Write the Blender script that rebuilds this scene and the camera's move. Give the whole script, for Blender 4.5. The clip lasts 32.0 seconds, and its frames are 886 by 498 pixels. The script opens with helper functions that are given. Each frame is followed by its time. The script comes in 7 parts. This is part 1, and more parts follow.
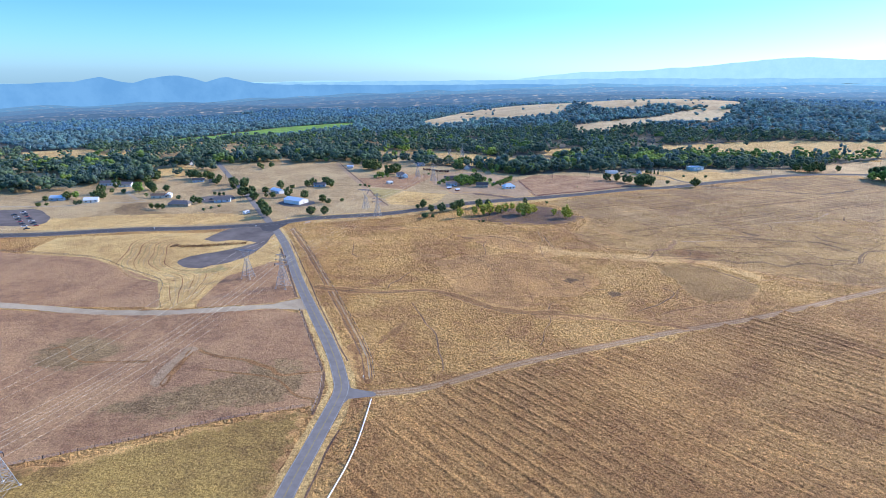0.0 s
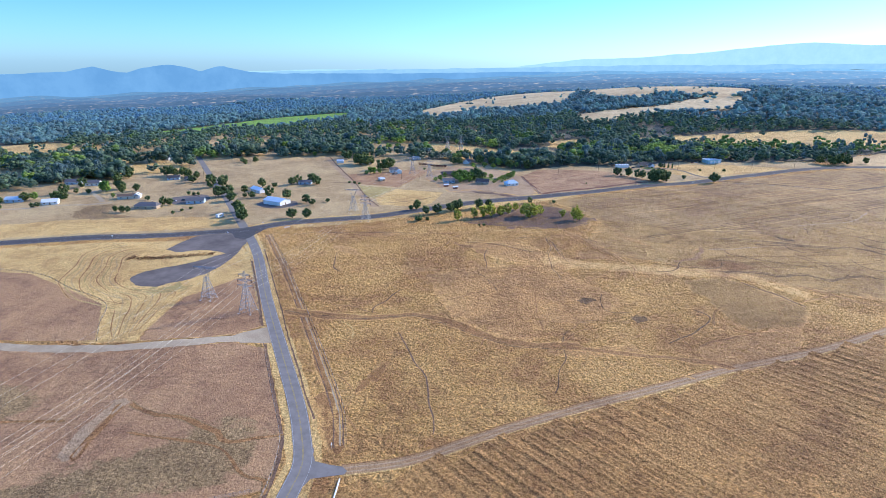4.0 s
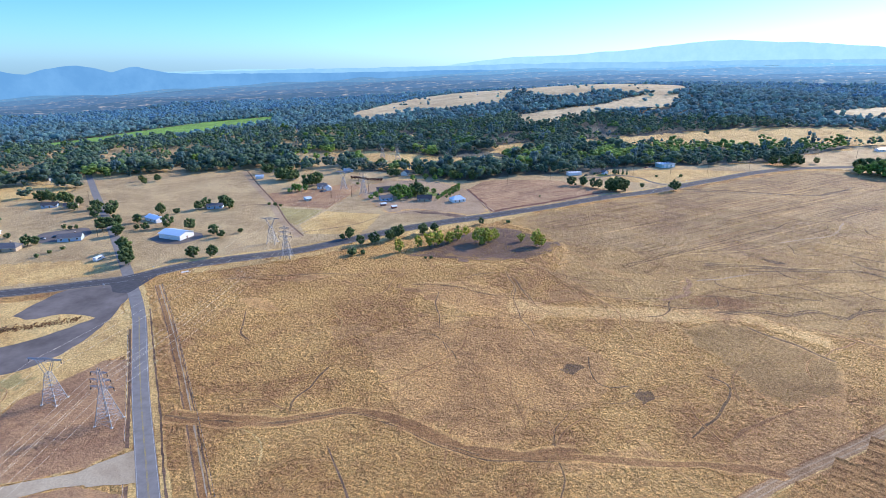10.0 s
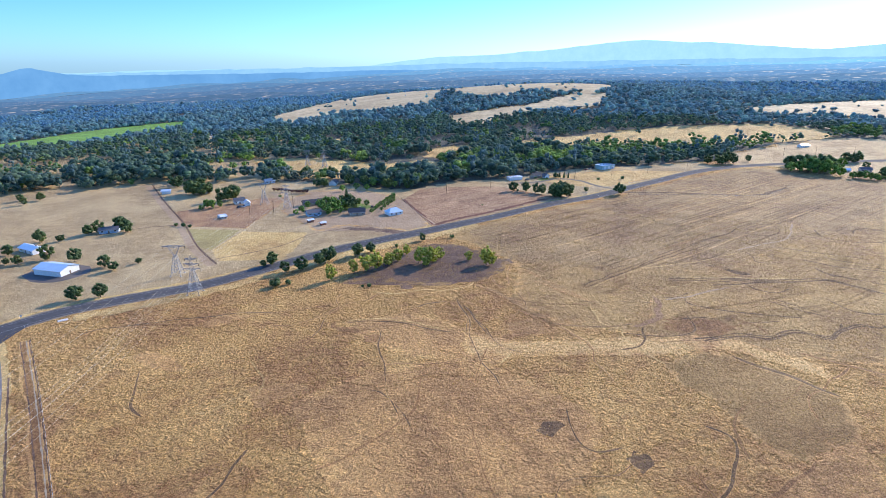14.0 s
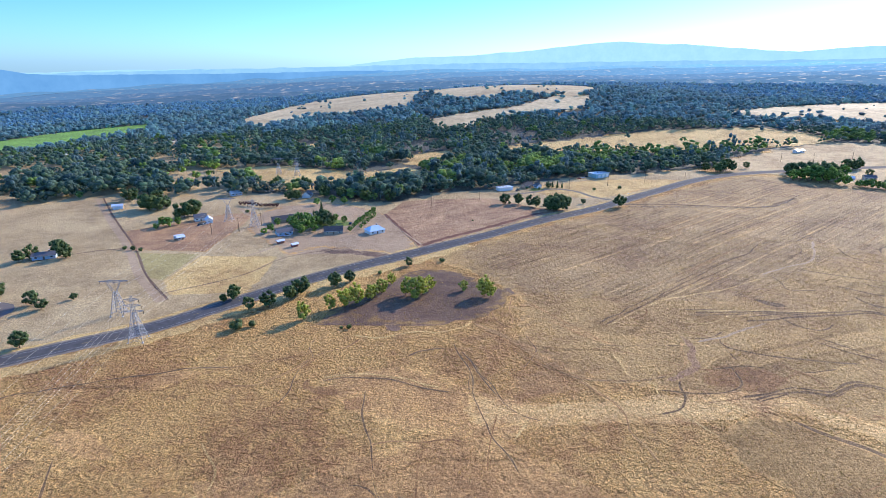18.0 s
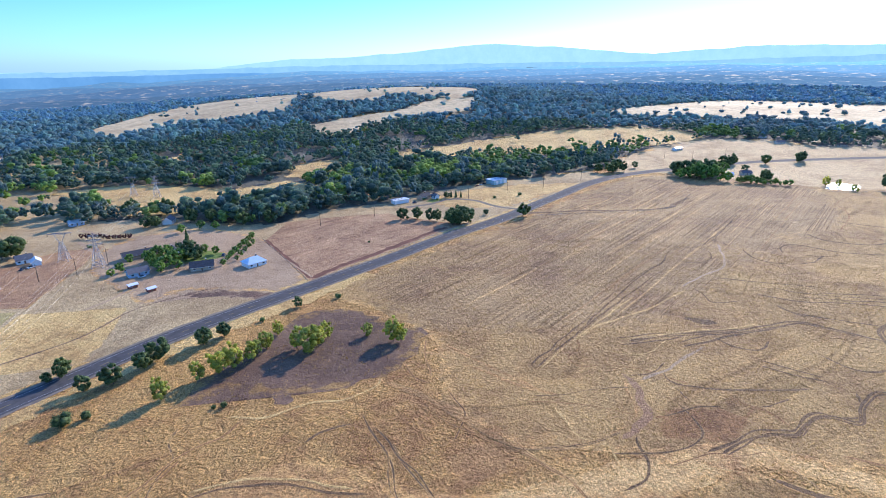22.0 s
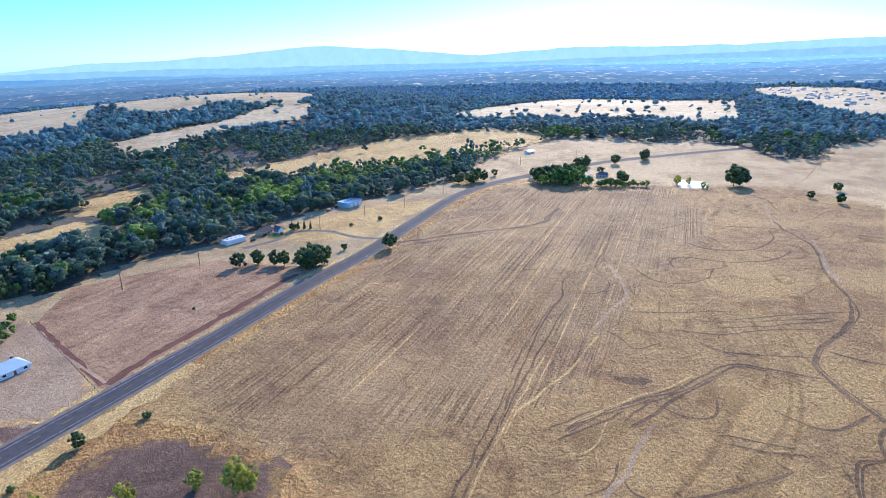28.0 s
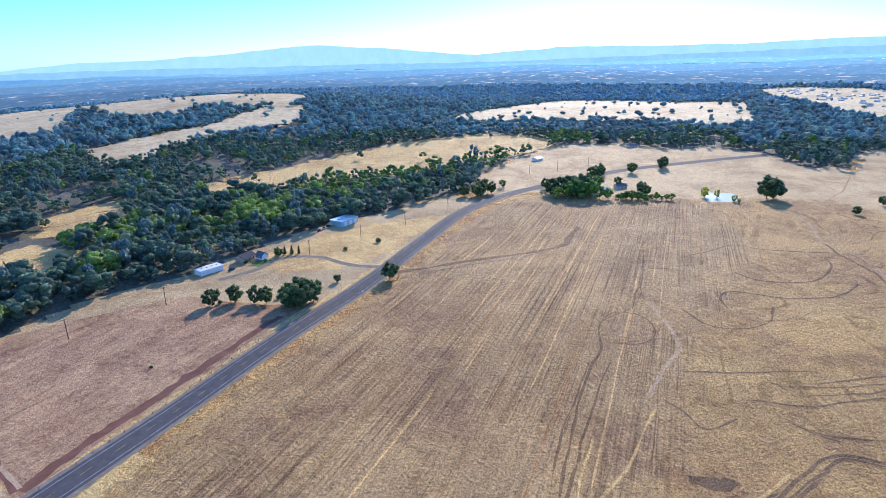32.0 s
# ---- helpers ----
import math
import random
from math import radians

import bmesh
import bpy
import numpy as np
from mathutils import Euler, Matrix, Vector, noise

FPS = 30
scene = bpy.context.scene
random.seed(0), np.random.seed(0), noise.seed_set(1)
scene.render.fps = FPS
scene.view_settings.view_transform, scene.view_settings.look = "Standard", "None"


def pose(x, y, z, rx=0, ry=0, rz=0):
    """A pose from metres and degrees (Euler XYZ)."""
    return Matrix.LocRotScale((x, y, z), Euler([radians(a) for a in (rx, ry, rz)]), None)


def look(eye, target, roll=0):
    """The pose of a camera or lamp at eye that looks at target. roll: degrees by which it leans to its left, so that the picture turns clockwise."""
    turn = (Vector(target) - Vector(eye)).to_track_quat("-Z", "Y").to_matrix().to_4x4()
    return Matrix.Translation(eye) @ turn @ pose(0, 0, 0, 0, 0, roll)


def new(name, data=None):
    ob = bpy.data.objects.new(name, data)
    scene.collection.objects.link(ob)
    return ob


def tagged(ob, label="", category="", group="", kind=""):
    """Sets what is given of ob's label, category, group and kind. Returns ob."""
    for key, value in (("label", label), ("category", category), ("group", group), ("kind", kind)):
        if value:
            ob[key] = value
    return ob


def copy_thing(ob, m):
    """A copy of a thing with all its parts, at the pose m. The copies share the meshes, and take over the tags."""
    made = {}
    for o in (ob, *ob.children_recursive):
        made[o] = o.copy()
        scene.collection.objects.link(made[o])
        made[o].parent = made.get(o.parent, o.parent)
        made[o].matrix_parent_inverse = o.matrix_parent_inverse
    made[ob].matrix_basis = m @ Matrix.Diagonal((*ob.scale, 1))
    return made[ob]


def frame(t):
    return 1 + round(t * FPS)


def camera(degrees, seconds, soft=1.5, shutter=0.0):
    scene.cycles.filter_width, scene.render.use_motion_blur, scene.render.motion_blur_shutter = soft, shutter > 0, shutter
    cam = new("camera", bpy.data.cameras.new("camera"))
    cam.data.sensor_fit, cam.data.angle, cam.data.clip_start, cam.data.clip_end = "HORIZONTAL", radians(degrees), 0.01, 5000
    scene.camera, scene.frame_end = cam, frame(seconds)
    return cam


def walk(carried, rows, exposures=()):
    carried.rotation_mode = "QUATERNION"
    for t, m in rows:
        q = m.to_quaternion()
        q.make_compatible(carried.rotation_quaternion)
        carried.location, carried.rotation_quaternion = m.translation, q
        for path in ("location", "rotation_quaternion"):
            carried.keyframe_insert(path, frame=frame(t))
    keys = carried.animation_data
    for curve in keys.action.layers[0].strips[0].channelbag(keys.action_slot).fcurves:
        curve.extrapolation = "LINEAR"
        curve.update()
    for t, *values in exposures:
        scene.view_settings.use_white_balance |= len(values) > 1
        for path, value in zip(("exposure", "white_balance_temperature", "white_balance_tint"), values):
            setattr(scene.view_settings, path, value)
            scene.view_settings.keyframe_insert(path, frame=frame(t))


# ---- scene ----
cam = camera(76.09, 32.0, 0.9)


def aim(x, y, z, yaw, pitch, roll):
    # yaw to the left of +y, pitch up, roll to the left, in degrees
    return pose(x, y, z, 90 + pitch, 0, yaw) @ pose(0, 0, 0, 0, 0, roll)


PATH = [
    (0.00, -6.08, -79.07, 122.17, -0.27, -17.15, 0.44),
    (0.50, -5.72, -72.49, 121.80, -0.30, -18.22, 0.38),
    (1.00, -5.27, -65.84, 121.42, -0.29, -18.25, 0.34),
    (1.50, -4.75, -59.07, 121.07, -0.24, -18.26, 0.31),
    (2.00, -4.23, -52.13, 120.74, -0.20, -18.28, 0.27),
    (2.50, -3.77, -45.16, 120.48, -0.23, -18.26, 0.19),
    (3.00, -3.37, -38.26, 120.28, -0.25, -18.24, 0.16),
    (3.50, -2.96, -31.45, 120.10, -0.24, -18.24, 0.19),
    (5.50, -0.01, -6.60, 120.83, -0.13, -18.25, -0.10),
    (6.00, 0.13, -0.05, 121.00, 0.00, -18.26, -0.07),
    (6.50, 0.23, 6.55, 121.14, 1.57, -18.26, 0.03),
    (7.00, 0.10, 13.19, 121.26, 1.65, -18.26, -0.00),
    (7.50, -0.22, 19.86, 121.36, 0.28, -18.28, -0.13),
    (8.00, -0.53, 26.61, 121.41, 0.38, -18.26, -0.09),
    (8.50, -0.88, 33.36, 121.43, 0.72, -18.26, -0.03),
    (9.00, -1.26, 39.98, 121.45, 0.86, -18.32, -0.09),
    (9.50, -1.58, 46.60, 121.49, -1.22, -18.35, -0.13),
    (10.00, -2.01, 53.16, 121.53, -6.75, -18.40, -0.23),
    (10.50, -2.31, 59.67, 121.47, -6.98, -18.39, -0.22),
    (11.00, -2.42, 66.08, 121.29, -8.01, -18.38, -0.10),
    (11.50, -2.30, 72.22, 121.06, -8.54, -18.37, -0.09),
    (12.00, -1.94, 78.13, 120.81, -8.62, -18.38, -0.13),
    (12.50, -1.49, 83.87, 120.59, -8.59, -18.39, -0.19),
    (13.00, -1.02, 89.63, 120.40, -8.62, -18.38, -0.19),
    (13.50, -0.55, 95.51, 120.25, -8.55, -18.38, -0.23),
    (14.00, -0.02, 101.47, 120.10, -14.01, -18.42, -0.36),
    (14.50, 0.48, 107.58, 119.97, -15.90, -18.39, -0.42),
    (16.50, 2.59, 133.47, 120.18, -16.34, -18.41, -0.15),
    (17.00, 3.25, 139.69, 120.17, -16.46, -18.40, -0.18),
    (17.50, 4.03, 145.91, 120.11, -16.48, -18.37, -0.10),
    (18.00, 4.94, 151.99, 120.00, -16.47, -18.36, -0.09),
    (18.50, 6.04, 157.95, 119.87, -16.40, -18.32, -0.11),
    (19.00, 7.33, 163.89, 119.73, -17.85, -18.34, -0.07),
    (19.50, 8.61, 170.06, 119.60, -34.06, -18.52, -0.54),
    (20.00, 9.93, 176.39, 119.48, -31.04, -18.40, -0.54),
    (20.50, 11.64, 182.82, 119.41, -28.33, -18.31, -0.36),
    (21.00, 13.58, 189.24, 119.36, -27.87, -18.26, -0.25),
    (21.50, 15.59, 195.60, 119.30, -27.69, -18.22, -0.26),
    (22.00, 17.63, 201.97, 119.20, -28.09, -18.21, -0.18),
    (22.50, 19.71, 208.31, 119.07, -28.27, -18.16, -0.17),
    (23.00, 21.90, 214.59, 118.91, -28.54, -18.14, -0.21),
    (23.50, 24.30, 220.82, 118.74, -29.63, -18.09, -0.21),
    (24.00, 26.88, 227.01, 118.57, -33.15, -18.07, -0.36),
    (24.50, 29.63, 233.20, 118.42, -38.01, -18.12, -0.53),
    (25.00, 32.57, 239.39, 118.31, -41.83, -18.16, -0.60),
    (25.50, 35.83, 245.49, 118.29, -42.99, -18.12, -0.67),
    (26.00, 39.37, 251.44, 118.33, -43.54, -18.08, -0.77),
    (26.50, 43.05, 257.36, 118.41, -43.81, -18.04, -0.82),
    (28.50, 59.07, 279.79, 120.64, -44.10, -18.15, -0.70),
    (29.00, 63.44, 285.59, 120.86, -44.10, -18.14, -0.71),
    (29.50, 67.85, 291.41, 121.05, -44.21, -18.16, -0.80),
    (30.00, 72.25, 297.26, 121.20, -44.28, -18.16, -0.73),
    (30.50, 76.57, 303.14, 121.30, -44.33, -18.16, -0.74),
    (31.00, 80.80, 309.02, 121.36, -44.45, -18.16, -0.76),
    (31.50, 84.97, 314.85, 121.40, -44.55, -18.19, -0.75),
    (32.00, 89.11, 320.64, 121.45, -44.56, -18.19, -0.70),
]
walk(cam, [(t, aim(*p)) for t, *p in PATH], [(0, 0.33, 6480, 13), (13, 0.33, 6430, 13), (25, 0.34, 6130, 16), (32, 0.34, 6100, 16)])

# ---- world and sun ----
SUN_AZ, SUN_EL = radians(30), radians(25)
world = bpy.data.worlds.new("world")
scene.world = world
world.use_nodes = True
wn = world.node_tree
sky = wn.nodes.new("ShaderNodeTexSky")
sky.sky_type, sky.sun_disc = "NISHITA", False
sky.sun_elevation, sky.sun_rotation = SUN_EL, radians(90) - SUN_AZ
sky.air_density, sky.dust_density, sky.ozone_density = 1.0, 0.4, 4.0
tint = wn.nodes.new("ShaderNodeMix")
tint.data_type, tint.blend_type = "RGBA", "MULTIPLY"
tint.inputs[0].default_value = 1.0
way = wn.nodes.new("ShaderNodeTexCoord")
rise = wn.nodes.new("ShaderNodeSeparateXYZ")
veil = wn.nodes.new("ShaderNodeValToRGB")
for k, (p, c) in enumerate(((0.0, (0.58, 1.02, 1.75)), (0.1, (0.42, 0.85, 1.16)), (0.45, (1.1, 1.58, 2.2)))):
    e = veil.color_ramp.elements[k] if k < 2 else veil.color_ramp.elements.new(p)
    e.position, e.color = p, (*c, 1)
wn.links.new(way.outputs["Generated"], rise.inputs[0])
wn.links.new(rise.outputs[2], veil.inputs[0])
wn.links.new(veil.outputs[0], tint.inputs[7])
wn.links.new(sky.outputs[0], tint.inputs[6])
wn.links.new(tint.outputs[2], wn.nodes["Background"].inputs[0])
wn.nodes["Background"].inputs[1].default_value = 0.15
sun = new("sun", bpy.data.lights.new("sun", "SUN"))
sun.data.energy, sun.data.angle, sun.data.color = 4.95, radians(0.55), (1.0, 0.88, 0.72)
toward = Vector((math.cos(SUN_AZ) * math.cos(SUN_EL), math.sin(SUN_AZ) * math.cos(SUN_EL), math.sin(SUN_EL)))
sun.matrix_world = look(toward * 500, (0, 0, 0))

# ---- materials ----
def nodes_of(name):
    m = bpy.data.materials.new(name)
    m.use_nodes = True
    nt = m.node_tree
    return m, nt, nt.nodes["Principled BSDF"]


def coords(nt, stretch=(1, 1, 1), turn=0.0):
    geo = nt.nodes.new("ShaderNodeNewGeometry")
    mp = nt.nodes.new("ShaderNodeMapping")
    mp.vector_type = "TEXTURE"
    mp.inputs["Scale"].default_value = [1 / v for v in stretch]
    mp.inputs["Rotation"].default_value = (0, 0, radians(turn))
    nt.links.new(geo.outputs["Position"], mp.inputs["Vector"])
    return mp.outputs[0]


def noise_of(nt, vec, scale, detail=4.0, rough=0.55, warp=0.0):
    n = nt.nodes.new("ShaderNodeTexNoise")
    n.inputs["Scale"].default_value, n.inputs["Detail"].default_value = scale, detail
    n.inputs["Roughness"].default_value, n.inputs["Distortion"].default_value = rough, warp
    nt.links.new(vec, n.inputs["Vector"])
    return n.outputs["Fac"]


def ramp_of(nt, fac, stops):
    r = nt.nodes.new("ShaderNodeValToRGB")
    e = r.color_ramp.elements
    while len(e) < len(stops):
        e.new(0.5)
    for k, (p, c) in enumerate(stops):
        e[k].position = p
        e[k].color = (*c, 1) if len(c) == 3 else c
    nt.links.new(fac, r.inputs[0])
    return r.outputs[0]


def mix_of(nt, fac, a, b, blend="MIX"):
    m = nt.nodes.new("ShaderNodeMix")
    m.data_type, m.blend_type = "RGBA", blend
    for k, v in ((0, fac), (6, a), (7, b)):
        if isinstance(v, (float, int)):
            m.inputs[k].default_value = v
        elif isinstance(v, tuple):
            m.inputs[k].default_value = (*v, 1)
        else:
            nt.links.new(v, m.inputs[k])
    return m.outputs[2]


def bump_of(nt, bsdf, height, strength, metres):
    b = nt.nodes.new("ShaderNodeBump")
    b.inputs["Strength"].default_value, b.inputs["Distance"].default_value = strength, metres
    nt.links.new(height, b.inputs["Height"])
    nt.links.new(b.outputs[0], bsdf.inputs["Normal"])


EARTHS = {}


def soil(nt, pale, mid, dark, grain=1.2, patch=0.018, turn=0.0, streak=0.0, fleck=0.5, swirl=0.0, pitch=0.55, relief=2.5):
    """Colour and relief of soil or dry grass: broad stains, patches, a fine tufted grain, swaths and mowing swirls."""
    p = coords(nt)
    broad = ramp_of(nt, noise_of(nt, p, patch, 6, 0.62, 0.6), [(0.40, dark), (0.5, mid), (0.6, pale)])
    mottled = noise_of(nt, p, patch * 8, 5, 0.65, 0.3)
    c = mix_of(nt, ramp_of(nt, mottled, [(0.42, (0, 0, 0)), (0.68, (0.7, 0.7, 0.7))]), broad, pale)
    c = mix_of(nt, ramp_of(nt, mottled, [(0.30, (0.6, 0.6, 0.6)), (0.46, (0, 0, 0))]), c, dark)
    fine = noise_of(nt, p, grain, 5, 0.7)
    finer = noise_of(nt, p, grain * 3.1, 3, 0.6)
    c = mix_of(nt, fleck, c, ramp_of(nt, fine, [(0.40, (0.54, 0.49, 0.44)), (0.5, (0.97, 0.96, 0.95)), (0.60, (1.4, 1.36, 1.28))]), "MULTIPLY")
    c = mix_of(nt, fleck, c, ramp_of(nt, finer, [(0.38, (0.62, 0.57, 0.53)), (0.5, (1, 1, 1)), (0.60, (1.36, 1.34, 1.28))]), "MULTIPLY")
    if streak:
        lines = noise_of(nt, coords(nt, (0.004, 1, 1), turn), pitch, 5, 0.7)
        some = mix_of(nt, ramp_of(nt, noise_of(nt, p, 0.02, 3), [(0.4, (0.25, 0.25, 0.25)), (0.62, (1, 1, 1))]), (1.0, 1.0, 1.0), ramp_of(nt, lines, [(0.43, (0.5, 0.45, 0.41)), (0.47, (0.95, 0.94, 0.93)), (0.53, (1.0, 1.0, 1.0)), (0.57, (1.35, 1.32, 1.24))]))
        c = mix_of(nt, streak, c, some, "MULTIPLY")
    if swirl:
        w = nt.nodes.new("ShaderNodeMath")
        w.operation = "MULTIPLY"
        w.inputs[1].default_value = 8.0
        nt.links.new(noise_of(nt, coords(nt, (0.45, 1, 1), 18), 0.016, 2.0, 0.4, 0.8), w.inputs[0])
        k = nt.nodes.new("ShaderNodeMath")
        k.operation = "PINGPONG"
        k.inputs[1].default_value = 0.5
        nt.links.new(w.outputs[0], k.inputs[0])
        line = ramp_of(nt, k.outputs[0], [(0.0, (0.42, 0.37, 0.34)), (0.06, (0.62, 0.58, 0.55)), (0.12, (1.2, 1.17, 1.1)), (0.26, (1, 1, 1))])
        where = ramp_of(nt, noise_of(nt, p, 0.03, 3, 0.6), [(0.42, (0, 0, 0)), (0.55, (swirl, swirl, swirl))])
        c = mix_of(nt, 1.0, c, mix_of(nt, where, (1.0, 1.0, 1.0), line), "MULTIPLY")
    h = nt.nodes.new("ShaderNodeMath")
    h.operation = "ADD"
    nt.links.new(fine, h.inputs[0])
    nt.links.new(finer, h.inputs[1])
    humps = nt.nodes.new("ShaderNodeMath")
    humps.operation = "MULTIPLY_ADD"
    humps.inputs[1].default_value = relief
    nt.links.new(noise_of(nt, p, 0.3, 5, 0.62, 1.0), humps.inputs[0])
    nt.links.new(h.outputs[0], humps.inputs[2])
    return c, humps.outputs[0]


def earth(name, pale, mid, dark, bump=0.5, under=None, **more):
    """A ground material; with under, one that gives way raggedly to another ground towards its outline."""
    m, nt, b = nodes_of(name)
    EARTHS.setdefault(name, dict(pale=pale, mid=mid, dark=dark, **more))
    c, h = soil(nt, pale, mid, dark, **more)
    if under:
        c2, _ = soil(nt, **EARTHS[under])
        a = nt.nodes.new("ShaderNodeAttribute")
        a.attribute_name = "edge"
        s = nt.nodes.new("ShaderNodeMath")
        s.operation = "MULTIPLY_ADD"
        nt.links.new(noise_of(nt, coords(nt), 0.16, 6, 0.72), s.inputs[0])
        s.inputs[1].default_value = 1.6
        nt.links.new(a.outputs["Fac"], s.inputs[2])
        c = mix_of(nt, ramp_of(nt, s.outputs[0], [(0.80, (0, 0, 0)), (1.0, (1, 1, 1))]), c2, c)
    nt.links.new(c, b.inputs["Base Color"])
    b.inputs["Roughness"].default_value = 0.8
    b.inputs["Specular IOR Level"].default_value = 0.12
    b.inputs["Sheen Weight"].default_value = 0.015
    b.inputs["Sheen Roughness"].default_value = 0.5
    b.inputs["Sheen Tint"].default_value = (0.95, 0.85, 0.7, 1)
    bump_of(nt, b, h, bump, 0.85)
    return m


def plain(name, colour, rough=0.7, metal=0.0, vary=0.15, scale=0.8, bump=0.0):
    m, nt, b = nodes_of(name)
    f = noise_of(nt, coords(nt), scale, 5, 0.65)
    lo, hi = tuple(v * (1 - vary) for v in colour), tuple(min(1, v * (1 + vary)) for v in colour)
    nt.links.new(ramp_of(nt, f, [(0.3, lo), (0.7, hi)]), b.inputs["Base Color"])
    b.inputs["Roughness"].default_value, b.inputs["Metallic"].default_value = rough, metal
    b.inputs["Specular IOR Level"].default_value = 0.12 if rough > 0.8 else 0.4
    if bump:
        bump_of(nt, b, f, bump, 0.1)
    return m


def foliage(name, dark, mid, light, translucent=0.25):
    m, nt, b = nodes_of(name)
    geo = nt.nodes.new("ShaderNodeNewGeometry")
    info = nt.nodes.new("ShaderNodeObjectInfo")
    leaf = ramp_of(nt, geo.outputs["Random Per Island"], [(0.0, dark), (0.5, mid), (1.0, light)])
    stand = ramp_of(nt, noise_of(nt, coords(nt), 0.05, 3), [(0.35, (0.82, 0.86, 0.94)), (0.65, (1.15, 1.12, 0.98))])
    c = mix_of(nt, 1.0, leaf, stand, "MULTIPLY")
    tree = ramp_of(nt, info.outputs["Random"], [(0.0, (0.8, 0.85, 0.85)), (1.0, (1.2, 1.15, 1.0))])
    c = mix_of(nt, 1.0, c, tree, "MULTIPLY")
    sprays = noise_of(nt, coords(nt), 0.9, 4, 0.7)
    # shade in the gaps between sprays, put into the colour by noise
    c = mix_of(nt, 0.8, c, ramp_of(nt, sprays, [(0.36, (0.45, 0.5, 0.55)), (0.5, (1, 1, 1)), (0.64, (1.5, 1.45, 1.3))]), "MULTIPLY")
    nt.links.new(c, b.inputs["Base Color"])
    b.inputs["Roughness"].default_value = 0.75
    b.inputs["Specular IOR Level"].default_value = 0.2
    bump_of(nt, b, sprays, 1.0, 1.4)
    if translucent:
        t = nt.nodes.new("ShaderNodeBsdfTranslucent")
        mx = nt.nodes.new("ShaderNodeMixShader")
        mx.inputs[0].default_value = translucent
        nt.links.new(c, t.inputs[0])
        nt.links.new(b.outputs[0], mx.inputs[1])
        nt.links.new(t.outputs[0], mx.inputs[2])
        nt.links.new(mx.outputs[0], nt.nodes["Material Output"].inputs[0])
    return m


GRASS = earth("dry_grass", (0.636, 0.391, 0.143), (0.515, 0.297, 0.106), (0.386, 0.203, 0.083), grain=1.15, fleck=0.66, bump=0.9, relief=7.0)
MOWN = earth("mown_straw_field", (0.398, 0.259, 0.117), (0.326, 0.204, 0.090), (0.240, 0.139, 0.069), grain=1.1, fleck=0.55, streak=1.0, pitch=1.1, turn=23, bump=0.9, relief=5.0)
SWIRL = earth("swirled_straw_field", (0.461, 0.292, 0.111), (0.378, 0.228, 0.088), (0.275, 0.156, 0.067), grain=1.1, fleck=0.6, swirl=0.55, bump=0.9, relief=6.0)
PLOUGHED = earth("ridged_stubble_field", (0.450, 0.263, 0.098), (0.372, 0.207, 0.079), (0.286, 0.152, 0.062), grain=1.1, fleck=0.9, streak=0.7, pitch=0.4, turn=-49, bump=0.8)
CREST = earth("sunlit_crest_and_swath_grass", (0.680, 0.440, 0.180), (0.585, 0.365, 0.145), (0.450, 0.262, 0.104), grain=1.15, fleck=0.62, bump=0.9, relief=7.0)
STRAW = earth("pale_straw", (0.650, 0.456, 0.185), (0.554, 0.365, 0.140), (0.437, 0.273, 0.104), grain=1.2, fleck=0.7, bump=0.6)
PASTURE = earth("tan_pasture", (0.503, 0.370, 0.191), (0.422, 0.300, 0.150), (0.333, 0.230, 0.116), grain=1.2, fleck=0.6, bump=0.5)
BROWN = earth("brown_earth", (0.364, 0.194, 0.078), (0.283, 0.147, 0.059), (0.203, 0.102, 0.044), fleck=0.7, grain=1.3)
SPARSE = earth("sparse_dry_grass", (0.328, 0.223, 0.110), (0.259, 0.176, 0.085), (0.192, 0.126, 0.064), fleck=0.9, grain=1.2)
EAST = earth("pale_east_pasture", (0.571, 0.410, 0.208), (0.485, 0.337, 0.165), (0.366, 0.240, 0.113), grain=0.9, fleck=0.6, bump=0.5)
BARE = earth("bare_brown_soil", (0.422, 0.254, 0.130), (0.345, 0.198, 0.105), (0.258, 0.142, 0.079), fleck=0.6, grain=1.5, patch=0.03, bump=0.5)
RED_SOIL = earth("reddish_soil", (0.439, 0.278, 0.152), (0.346, 0.207, 0.114), (0.243, 0.132, 0.073), fleck=0.6, grain=1.2, patch=0.03, streak=0.4, pitch=0.25, turn=22)
DULL = earth("dull_worn_grass", (0.365, 0.224, 0.085), (0.295, 0.176, 0.067), (0.225, 0.126, 0.049), grain=1.2, fleck=0.8, bump=0.7)
RUT = earth("brown_rut_wear_and_shade", (0.215, 0.130, 0.066), (0.160, 0.096, 0.050), (0.110, 0.066, 0.036), fleck=0.6, grain=1.3)
WORN_SHADED = earth("worn_and_shaded_brown_grass", (0.526, 0.304, 0.114), (0.411, 0.228, 0.089), (0.297, 0.160, 0.067), grain=1.15, fleck=0.68, bump=0.9, relief=7.0)
DARK_SOIL = earth("dark_brown_soil", (0.22, 0.138, 0.09), (0.168, 0.103, 0.07), (0.115, 0.07, 0.05), fleck=0.5, grain=1.2)
OLIVE = earth("olive_yellow_weeds", (0.384, 0.258, 0.077), (0.306, 0.200, 0.065), (0.228, 0.142, 0.050), grain=1.2, fleck=0.8, bump=0.6)
OLIVE_DRY = earth("olive_dry_pasture", (0.416, 0.331, 0.132), (0.348, 0.269, 0.104), (0.270, 0.202, 0.080), grain=1.2, fleck=0.5, bump=0.5)
TAN = earth("tan_dust", (0.437, 0.309, 0.186), (0.382, 0.261, 0.153), (0.307, 0.206, 0.121), fleck=0.4, grain=1.2, bump=0.3)
